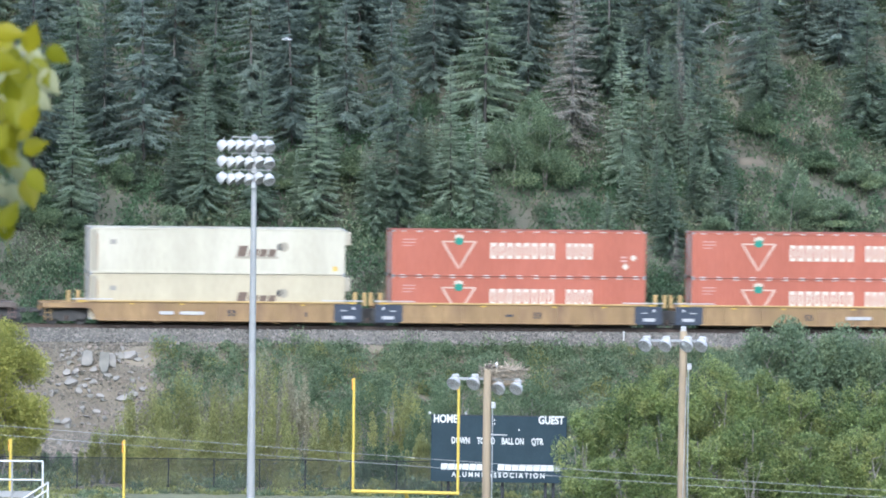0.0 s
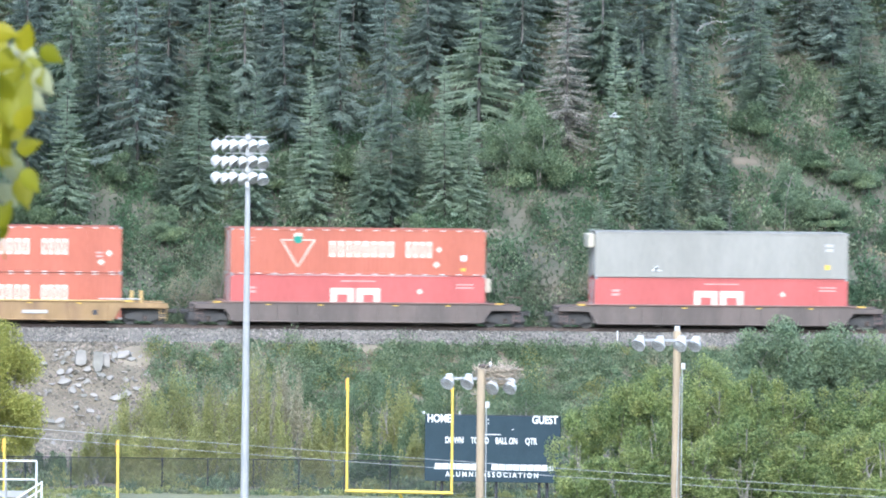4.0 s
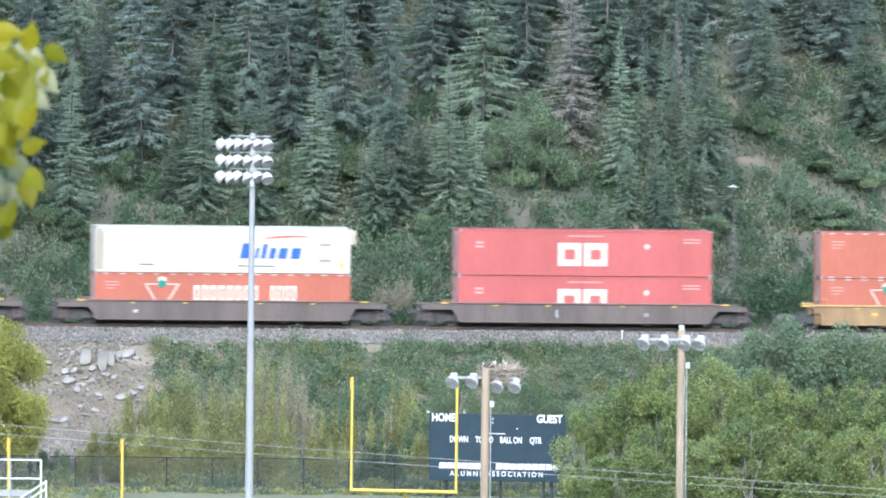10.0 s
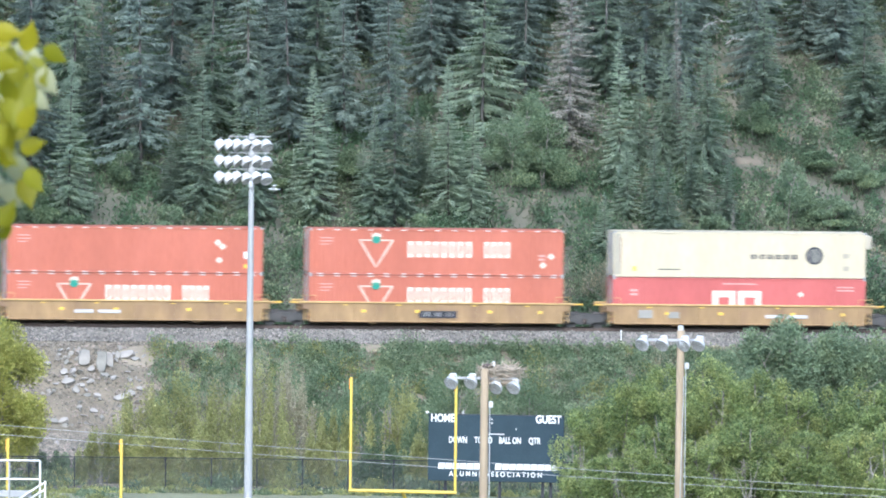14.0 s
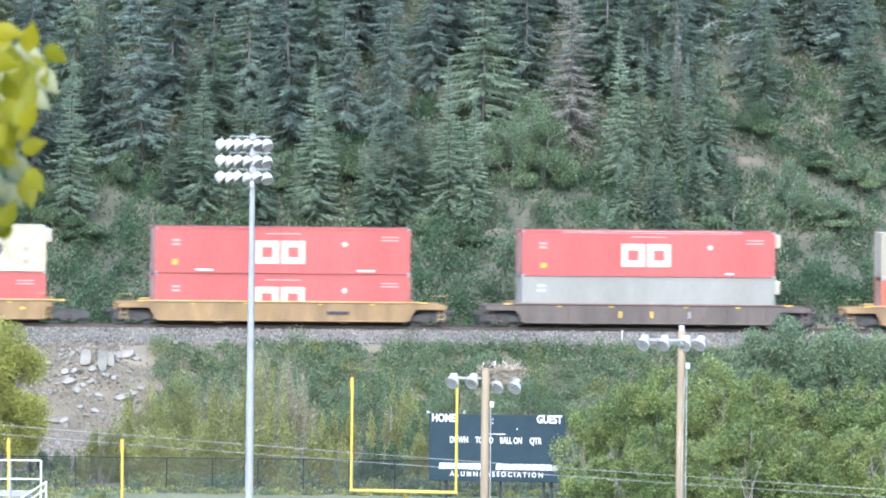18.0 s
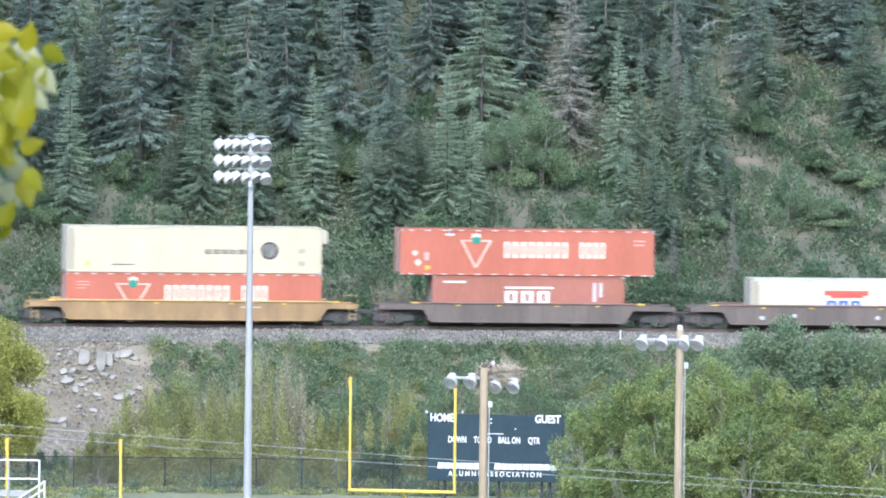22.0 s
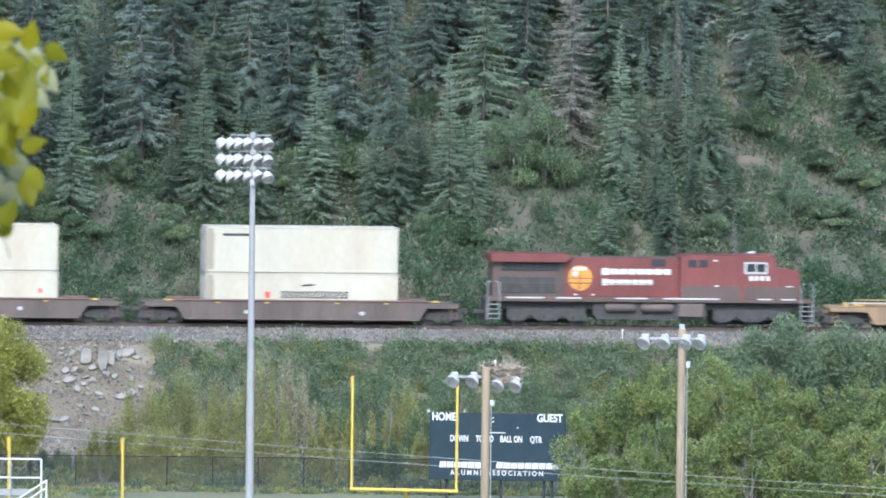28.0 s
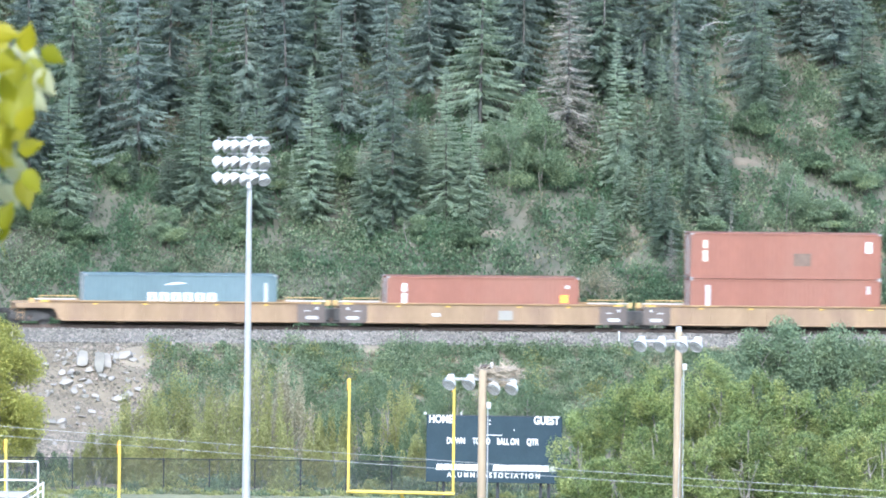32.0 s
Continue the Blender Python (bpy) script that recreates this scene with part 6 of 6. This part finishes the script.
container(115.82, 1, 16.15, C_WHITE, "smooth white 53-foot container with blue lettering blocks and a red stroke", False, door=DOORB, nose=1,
          marks=(("slant", BLUEL, 8.95, 0.95, 0.2, ((0.2, 0.6, 0.95), (1.12, 0.2, 0.68), (1.5, 0.3, 0.9), (2.02, 0.36, 0.66), (2.6, 0.52, 0.66), (3.4, 0.56, 0.66))), ("arc", REDL, 10.4, 0.5, 3.2, 0.42), ("bar", BLACKL, 2.8, 2.35, 0.9, 0.06), ("bar", BLACKL, 9.0, 2.4, 2.4, 0.06), ("bar", MARKY, 15.5, 2.2, 0.22, 0.3), ("bar", C_GREY, 14.2, 1.0, 0.7, 0.14), ("bar", C_GREY, 14.2, 2.0, 0.7, 0.14)))
container(115.82, 0, 16.15, C_RED, RED53, True, marks=CT, ref=1)
container(138.79, 1, 16.15, C_CRIM, CRIM, False, marks=CPM)
container(138.79, 0, 16.15, C_CRIM, CRIM, False, marks=CPM)
container(161.9, 1, 16.15, C_RED, "plain orange-red 53-foot container with small placards", True, marks=CT[3:] + (("dia", CREAM, 13.3, 0.95, 0.22), ("dia", CREAM, 13.6, 1.2, 0.22), ("dia", CREAM, 13.4, 2.05, 0.22), ("bar", WHITE, 14.95, 1.5, 0.3, 0.45), ("bar", ORANGE, 14.95, 2.3, 0.35, 0.25)), ref=2)
container(161.9, 0, 16.15, C_RED, RED53, True, marks=CT, ref=1)
for tier in (1, 0):
    container(180.97, tier, 16.15, C_RED, RED53, True, marks=CTD if tier else CT, ref=2)
VT = (("row", BLACKL, 8.8, 1.4, 6, 3.1, 0.28, 0.3), ("disc", BLACKL, 12.85, 1.45, 0.56), ("disc", C_GREY, 12.85, 1.45, 0.44), ("bar", BLACKL, 12.45, 1.2, 0.8, 0.1), ("bar", BLACKL, 12.6, 1.55, 0.5, 0.3), ("bar", BLACKL, 2.9, 2.35, 1.4, 0.06),
      ("bar", MARKY, 1.25, 2.2, 0.25, 0.3), ("bar", C_BEIGE, 14.7, 1.3, 0.4, 0.3), ("bar", C_BEIGE, 14.7, 2.1, 0.4, 0.3))
VTL = "smooth cream 53-foot container with dark lettering blocks and a round badge"
container(200.27, 1, 16.15, C_CREAM, VTL, False, door=DOORB, marks=VT, nose=1)
container(200.27, 0, 16.15, C_CRIM, CRIM, False, marks=CPM)
container(223.27, 1, 16.15, C_CRIM, CRIM, False, marks=CPM + (("bar", ORANGE, 1.1, 2.0, 0.35, 0.35), ("bar", WHITE, 2.6, 2.6, 1.1, 0.12), ("bar", WHITE, 12.8, 2.6, 1.1, 0.12)))
container(223.27, 0, 16.15, C_CRIM, CRIM, False, marks=CPM)
container(246.5, 1, 16.15, C_CRIM, CRIM, False, marks=CPM + (("bar", WHITE, 2.6, 0.0, 11.4, 0.14), ("bar", WHITE, 2.6, 2.74, 11.4, 0.12), ("bar", ORANGE, 1.2, 2.05, 0.4, 0.3), ("bar", WHITE, 13.0, 2.6, 0.5, 0.12)), nose=1)
container(246.5, 0, 16.15, C_GREY, "plain light grey 53-foot container", False, marks=(("bar", LAMPW, 1.0, 0.5, 0.5, 0.16), ("bar", LAMPW, 1.0, 0.8, 0.5, 0.16)), nose=1)
container(269.46, 1, 16.15, C_CREAM, VTL, False, door=DOORB, marks=VT, nose=1)
container(269.46, 0, 16.15, C_RED, RED53, True, marks=CT, ref=1)
container(290.56, 1, 16.15, C_RED, RED53, True, marks=CTR, ref=2)
container(290.68, 0, 12.19, C_BROWN, "brown 40-foot container with white lettering blocks", True, marks=(("row", WHITE, 4.6, 0.95, 3, 3.1, 0.8, 0.04), ("bar", WHITE, 4.6, 0.68, 3.1, 0.12), ("bar", WHITE, 0.7, 0.35, 1.4, 0.12), ("bar", LAMPW, 10.2, 0.4, 0.2, 1.2), ("bar", LAMPW, 10.6, 0.4, 0.2, 0.9)))
container(310.94, 0, 12.19, C_WHITE, "white 40-foot refrigerated container with red and blue emblem", False, door=DOORB, base=0.33,
          marks=(("bar", REDL, 4.75, 0.72, 2.8, 0.3), ("bar", REDL, 5.1, 0.98, 2.1, 0.2), ("row", BLUEL, 4.9, 1.35, 3, 2.3, 0.62, 0.25)))
COLD = "cold white 40-foot refrigerated container"
container(332.19, 1, 12.19, C_COLD, COLD, False, door=DOORB, marks=(("bar", BLACKL, 1.05, 0.5, 0.35, 0.25), ("bar", REDL, 1.05, 0.95, 0.35, 0.3), ("bar", REDL, 1.15, 1.5, 0.2, 0.5), ("bar", BLACKL, 1.05, 2.15, 0.4, 0.14)))
container(332.19, 0, 12.19, C_COLD, COLD, False, door=DOORB, marks=(("row", BLACKL, 3.7, 1.15, 6, 4.5, 0.62, 0.25), ("arc", BLACKL, 5.0, 0.6, 1.0, 0.25), ("bar", REDL, 11.0, 1.1, 0.2, 0.3)))
container(353.67, 1, 12.19, C_COLD, COLD, False, door=DOORB, marks=(("bar", BLACKL, 1.1, 0.45, 1.8, 0.16),))
container(353.67, 0, 12.19, C_WHITE, COLD, False, door=DOORB, marks=(("row", BLACKL, 4.8, 1.15, 14, 4.3, 0.45, 0.25), ("bar", REDL, 3.8, 1.2, 0.3, 0.4), ("arc", BLACKL, 6.0, 0.7, 1.0, 0.2)))
container(397.7, 0, 12.19, C_BLUE, "blue-grey 40-foot container with white lettering blocks", True, marks=(("row", WHITE, 4.05, 1.15, 6, 4.5, 0.62, 0.22), ("arc", WHITE, 5.1, 0.5, 1.4, 0.3), ("bar", LAMPW, 11.4, 0.5, 0.2, 1.2)))
MAR = "faded maroon 40-foot container"
container(416.87, 0, 12.19, C_MAROON, MAR, True, marks=(("bar", WHITE, 0.95, 0.45, 0.3, 0.5), ("bar", WHITE, 0.95, 1.05, 0.3, 0.7), ("bar", ORANGE, 11.0, 1.1, 0.5, 0.5), ("bar", LAMPW, 11.3, 0.5, 0.3, 0.2)))
container(436.14, 1, 12.19, C_MAROON, MAR + " with a dark patch", True, marks=(("bar", CREAM, 0.8, 0.45, 0.3, 0.5), ("bar", CREAM, 0.8, 1.1, 0.3, 0.7), ("bar", DARKB, 6.6, 1.25, 1.1, 0.8), ("bar", WHITE, 11.2, 0.5, 0.4, 0.7)))
container(436.14, 0, 12.19, C_MAROON, MAR, True, marks=(("bar", LAMPW, 1.0, 0.4, 0.3, 1.3), ("bar", LAMPW, 11.3, 0.4, 0.2, 0.5)))


def locomotive(s):
    t = thing("diesel_locomotive", pose(0, 0, 0), "grimy red diesel freight locomotive with a gold oval emblem", "locomotive")
    part("frame", Geo().box((0, 0, 1.72), (20.6, 2.9, 0.28), 0.04), LREDD, t)
    for x, w in ((-8.0, 2.4), (-5.2, 1.6), (-1.2, 2.0), (2.6, 3.6), (7.3, 0.9), (8.8, 0.9)):
        part("sill_stripe", Geo().box((x, -1.475, 1.84), (w, 0.02, 0.08)), WHITE, t)
    # hood and cab
    part("long_hood", Geo().prism([(-5.4, 1.86), (2.0, 1.86), (2.0, 4.5), (1.7, 4.62), (-5.4, 4.62)], -0.95, 0.95), LRED, t)
    part("radiator_house", Geo().prism([(-10.0, 1.86), (-5.4, 1.86), (-5.4, 4.4), (-10.0, 4.4)], -0.98, 0.98), LREDD, t)
    part("hood_roof", Geo().box((-1.7, 0, 4.63), (7.2, 1.5, 0.06), 0.02), LREDD, t)
    part("radiator_wing", Geo().prism([(-10.15, 4.3), (-5.4, 4.3), (-5.0, 4.7), (-5.3, 4.86), (-10.15, 4.86)], -1.42, 1.42), LRED, t)
    part("radiator_grille", Geo().box((-7.6, -1.0, 4.0), (3.6, 0.08, 0.6), 0.02), DARK, t)
    for i in range(9):
        part("grille_slat", Geo().box((-9.2 + i * 0.4, -1.05, 4.0), (0.06, 0.05, 0.6), 0.01), TRUCK, t)
    part("lower_grille", Geo().box((-7.8, -1.0, 2.7), (3.6, 0.07, 1.1), 0.02), TRUCK, t)
    for i in range(7):
        part("hood_door", Geo().box((-4.7 + i * 0.95, -0.965, 3.0), (0.88, 0.04, 2.1), 0.015), LRED, t)
    part("exhaust_stack", Geo().box((-4.1, 0, 4.72), (0.5, 0.9, 0.3), 0.04), LREDD, t)
    part("equipment_cabin", Geo().prism([(1.9, 1.86), (5.8, 1.86), (5.8, 4.86), (2.3, 4.86), (1.9, 4.7)], -1.42, 1.42), LRED, t)
    part("vent", Geo().box((0.55, -0.98, 4.3), (0.9, 0.06, 0.5), 0.02), DARK, t)
    part("dust_skirt", Geo().box((3.85, -1.425, 2.3), (3.7, 0.02, 0.85), 0.005), LREDD, t, "brown grime over red paint")
    for x in (2.65, 3.35):
        part("vent", Geo().box((x, -1.43, 4.3), (0.55, 0.05, 0.5), 0.02), DARK, t)
    cab = part("cab", Geo().prism([(5.8, 1.86), (8.1, 1.86), (8.1, 4.0), (7.9, 4.7), (7.7, 4.84), (5.8, 4.84)], -1.45, 1.45), LRED, t)
    part("cab_roof", Geo().box((6.85, 0, 4.86), (2.1, 2.7, 0.1), 0.04), LRED, cab)
    part("window_frame", Geo().box((6.7, -1.455, 4.0), (1.5, 0.06, 0.82), 0.02), LAMPW, cab, "pale metal window frame")
    for x in (6.38, 7.02):
        part("window_pane", Geo().box((x, -1.48, 4.02), (0.54, 0.04, 0.56), 0.01), GLASS, cab)
    part("windscreen", Geo().box((8.07, -0.6, 4.3), (0.06, 0.9, 0.5), 0.01), GLASS, cab)
    part("number_bars", Geo().box((6.4, -1.46, 3.3), (0.24, 0.02, 0.32)).box((6.75, -1.46, 3.3), (0.24, 0.02, 0.32)).box((7.1, -1.46, 3.3), (0.24, 0.02, 0.32)).box((7.45, -1.46, 3.3), (0.24, 0.02, 0.32)), WHITE, cab)
    part("nose", Geo().prism([(8.1, 1.86), (9.55, 1.86), (9.6, 3.5), (9.45, 3.82), (8.1, 4.02)], -1.15, 1.15), LRED, t)
    part("nose_skirt", Geo().box((7.7, -1.462, 2.3), (3.4, 0.02, 0.8), 0.005), LREDD, t)
    part("headlight", Geo().ring([(0.16, 0), (0.18, 0.05), (0.15, 0.08)], (9.58, 0, 3.3), 10, "x"), LAMPW, t)
    part("horn", Geo().tube((6.3, -0.3, 5.0), (6.8, -0.3, 5.02), 0.07, 0.12, 8), LAMPW, t)
    # markings
    em = part("emblem", Geo().prism([(-4.43 + 0.78 * math.cos(i * math.pi / 14), 3.2 + 0.88 * math.sin(i * math.pi / 14)) for i in range(28)], -1.0, -0.985), GOLD, t, "gold oval emblem")
    part("emblem_cap", Geo().box((-4.45, -1.008, 3.84), (0.85, 0.012, 0.24), 0.005).box((-4.75, -1.008, 3.5), (0.3, 0.012, 0.3), 0.005), WHITE, em)
    part("emblem_band", Geo().box((-4.43, -1.006, 3.18), (1.5, 0.012, 0.05)).box((-4.43, -1.006, 2.86), (1.36, 0.012, 0.05)).box((-4.43, -1.006, 2.9), (0.05, 0.012, 1.0)), LREDD, em, "dark red lines")
    for i in range(8):
        part("lettering_block", Geo().box((-2.83 + i * 0.56, -1.0, 3.66), (0.49, 0.03, 0.46 if i == 0 else 0.38), 0.01), WHITE, t)
    for i in range(7):
        part("lettering_block", Geo().box((-2.83 + i * 0.47, -1.0, 2.93), (0.41, 0.03, 0.44 if i == 0 else 0.36), 0.01), WHITE, t)
    for x, z, w in ((-4.7, 2.05, 0.2), (-3.6, 2.05, 0.2), (4.2, 2.75, 0.25), (4.1, 4.5, 0.3)):
        part("stencil_bar", Geo().box((x, -1.47 if x > 2 else -1.0, z), (w, 0.02, 0.1)), WHITE, t)
    part("front_sign", Geo().box((8.9, -1.18, 2.55), (0.45, 0.03, 0.4), 0.01), WHITE, t)
    part("front_lamp", Geo().box((9.3, -1.18, 2.5), (0.18, 0.03, 0.25), 0.01), REDL, t)
    # under the frame
    part("fuel_tank", Geo().prism([(-3.6, 0.75), (-3.3, 0.5), (3.4, 0.5), (3.6, 0.75), (3.6, 1.55), (-3.6, 1.55)], -1.2, 1.2), TRUCK, t)
    for x0, x1 in ((-2.9, -0.9), (-0.6, 1.5)):
        part("air_tank", Geo().ring([(0.1, x0), (0.27, x0 + 0.1), (0.27, x1 - 0.1), (0.1, x1)], (0, -1.3, 1.22), 12, "x"), CARB, t, smooth=True)
    part("tank_end", Geo().box((2.6, -1.3, 1.1), (1.6, 0.35, 0.85), 0.05), CARB, t)
    part("underframe", Geo().box((0, 0, 1.35), (19.8, 1.6, 0.5), 0.03), TRUCK, t)
    for sg in (-1, 1):
        x = 6.55 * sg
        b = part("bogie", Geo().box((x, 0, 0.85), (5.0, 1.9, 0.75), 0.05), TRUCK, t)
        for k in (-1, 1):
            p = [(x - 2.5, 0.5), (x - 2.2, 0.35), (x - 1.4, 0.4), (x - 1.0, 0.75), (x - 0.6, 0.4), (x + 0.6, 0.4), (x + 1.0, 0.75), (x + 1.4, 0.4), (x + 2.2, 0.35), (x + 2.5, 0.5), (x + 2.4, 1.0), (x + 1.2, 1.15), (x - 1.2, 1.15), (x - 2.4, 1.0)]
            part("bogie_frame", Geo().prism(p, 1.05 * k - 0.1, 1.05 * k + 0.1), TRUCK, b)
        # dark sheet behind the wheels, added in place of shade under the locomotive
        part("brake_rigging", Geo().box((x, 0.35, 0.55), (5.2, 0.12, 0.75), 0.03), TRUCK, b)
        for dx in (-1.85, 0, 1.85):
            wheels(b, x + dx)
            part("axle_box", Geo().box((x + dx, -1.2, 0.52), (0.36, 0.16, 0.36), 0.04), TRUCK, b)
    for sg in (-1, 1):
        part("pilot", Geo().prism([(sg * 10.1, 0.3), (sg * 10.45, 0.3), (sg * 10.4, 1.7), (sg * 10.1, 1.7)] if sg > 0 else [(-10.45, 0.3), (-10.1, 0.3), (-10.1, 1.7), (-10.4, 1.7)], -1.4, 1.4), TRUCK, t)
        part("coupler", Geo().box((sg * 10.7, 0, 0.86), (0.7, 0.3, 0.28), 0.04), TRUCK, t)
        st = part("steps", Geo().box((sg * 10.0, -1.35, 0.5), (0.75, 0.3, 0.04)), STEEL, t)
        for z in (0.8, 1.1, 1.4):
            part("tread", Geo().box((sg * 10.0, -1.35, z), (0.7, 0.3, 0.04), 0.005), STEEL, st)
        for dx in (-0.38, 0.38):
            part("handrail", Geo().path([(sg * 10.0 + dx, -1.46, 0.45), (sg * 10.0 + dx, -1.46, 2.85), (sg * 10.0 + dx * 0.4, -1.46, 2.95)], 0.04, n=6), STEEL, t)
    for i in range(10):
        part("stanchion", Geo().tube((-9.2 + i * 1.15, -1.42, 1.86), (-9.2 + i * 1.15, -1.42, 2.85), 0.018, n=5), LREDD, t)
    part("walkway_rail", Geo().tube((-9.6, -1.42, 2.85), (1.8, -1.42, 2.85), 0.02, n=5), LREDD, t)
    for o in t.children_recursive:
        if o.data is not WHEEL:
            for v in o.data.vertices:
                if v.co.z > 1.86:
                    v.co.z = 1.86 + (v.co.z - 1.86) * 0.91
    CARS.append((t, s, 0.0))


locomotive(375.8)

# ---- gulls ----
GULLS = []


def gull(rows, span=1.0):
    """A white gull: body, head, tail and two wings that beat; rows are seconds and places on its course."""
    rows = [(t, pose(x, y, z, 0, 0, 180)) for t, x, y, z in rows]
    t = thing("gull", rows[0][1], "white gull in flight", "bird", "gulls")
    part("body", Geo().ring([(0.01, -0.22), (0.05, -0.16), (0.075, 0.0), (0.06, 0.13), (0.02, 0.2)], (0, 0, 0), 8, "x"), BIRDW, t, smooth=True)
    part("head", Geo().ring([(0.02, -0.05), (0.045, 0.0), (0.035, 0.05), (0.008, 0.1)], (0.22, 0, 0.02), 8, "x"), BIRDW, t, smooth=True)
    part("tail", Geo().prism([(-0.36, -0.01), (-0.18, -0.012), (-0.18, 0.012), (-0.36, 0.01)], -0.06, 0.06), BIRDW, t)
    ws = []
    for sg in (-1, 1):
        h = span / 2
        pts = [(0.11, 0.02), (0.13, h * 0.4), (0.06, h * 0.75), (-0.08, h), (-0.1, h * 0.8), (-0.06, h * 0.4), (-0.11, 0.02)]
        g = Geo()
        vs = [(x, sg * y, 0.012) for x, y in pts] + [(x, sg * y, -0.008) for x, y in pts]
        n_ = len(pts)
        g.add(vs, [tuple(range(n_)), tuple(range(n_, 2 * n_))[::-1]] + [(i, n_ + i, n_ + (i + 1) % n_, (i + 1) % n_) for i in range(n_)])
        ws.append((part("wing", g, BIRDW, t), sg))
    GULLS.append((t, rows, ws))


gull(((0, -9.5, 760, 25.14), (1, -16.73, 760, 25.72), (2.4, -27.14, 760, 26.01), (32, -87.14, 760, 27.01)))
gull(((0, 77.12, 760, 18.95), (8.4, 26.72, 760, 16.95), (9, 21.64, 760, 16.75), (10, 17.36, 760, 16.57), (11, 11, 760, 16.5), (12, 3.73, 760, 16.22), (13, -2.92, 760, 15.97), (14, -9.99, 760, 16.15), (14.5, -13.78, 760, 15.93), (16.5, -27.07, 760, 15.6), (32, -87.07, 760, 16.6)))
gull(((0, 38.82, 760, 22.28), (2, 26.82, 760, 20.28), (2.5, 22.21, 760, 20.29), (3, 18.05, 760, 20.52), (3.5, 13.9, 760, 20.7), (5.5, 1.51, 760, 20.77), (6, -2.51, 760, 20.03), (6.5, -6.48, 760, 19.47), (8, -16.81, 760, 18.84), (9, -24.4, 760, 17.78), (9.5, -27.77, 760, 17.43), (32, -87.77, 760, 18.43)))
gull(((0, 39.64, 770, 11.66), (2, 27.64, 770, 9.66), (2.5, 24.03, 770, 9.98), (3, 20.21, 770, 11.08), (6, 0.29, 770, 11.1), (7, -7.04, 770, 11.21), (8, -14.12, 770, 11.24), (10, -27.73, 770, 11.57), (32, -87.73, 770, 12.57)))
gull(((0, 88.02, 770, 13.55), (19.3, 28.02, 770, 11.55), (20, 21.39, 770, 12.14), (22.5, -4.41, 770, 13.38), (23, -9.22, 770, 13.82), (23.5, -14.18, 770, 14.12), (25, -28.72, 770, 14.95), (32, -70.72, 770, 15.95)))
gull(((0, 71.52, 300, 31.76), (22.4, 11.52, 300, 29.76), (23, 4.92, 300, 30.33), (23.5, -0.91, 300, 30.84), (24, -6.62, 300, 31.4), (24.5, -11.98, 300, 31.89), (32, -56.98, 300, 32.89)))
gull(((0, 71.5, 300, 33.29), (23.4, 11.5, 300, 31.29), (23.5, 10.27, 300, 31.4), (24.5, -2.11, 300, 32.66), (25, -8.23, 300, 33.28), (25.3, -11.84, 300, 33.62), (32, -52.04, 300, 34.62)))


RUN = ((0, 0), (1, 12.97), (2, 25.93), (3, 38.89), (4, 51.91), (5, 64.97), (6, 77.97), (7, 90.93), (8, 103.88), (9, 116.88), (10, 129.85), (11, 142.76), (11.5, 148.96), (12, 155.47), (13, 168.42), (14, 181.42), (15, 194.35), (16, 207.35), (17, 220.4), (18, 233.52), (19, 246.48), (20, 259.35), (21, 272.28), (22, 285.21), (23, 298.05), (24, 310.91), (25, 323.83), (26, 336.71), (27, 349.68), (28, 362.72), (29, 375.65), (30, 388.53), (31, 401.39), (32, 414.2))


def motions():
    """The train draws past from right to left; the gulls fly and beat their wings."""
    turn = pose(0, 0, 0, 0, math.degrees(FALL), YAW)
    for ob, s, z in CARS + BOXES:
        walk(ob, [(t, Matrix.Translation(on_track(s - d, 0, z)) @ turn) for t, d in RUN])
    run_t, run_d = [r[0] for r in RUN], [r[1] for r in RUN]
    walk(WHEELS[0], [(k / 30, pose(0, 0, 0.42, 0, -math.degrees(float(np.interp(k / 30, run_t, run_d)) / 0.42), 0)) for k in range(961)])
    keys = WHEELS[0].animation_data
    for ws in WHEELS[1:]:
        ws.rotation_mode = "QUATERNION"
        ws.animation_data_create()
        ws.animation_data.action = keys.action
        ws.animation_data.action_slot = keys.action_slot
    for t, rows, wings in GULLS:
        walk(t, rows)
        for w, sg in wings:
            walk(w, [(k * 0.1, pose(0, 0, 0.02, sg * (8 + 34 * math.sin(k * 0.1 * 2 * math.pi * 2.6)))) for k in range(321)])


motions()
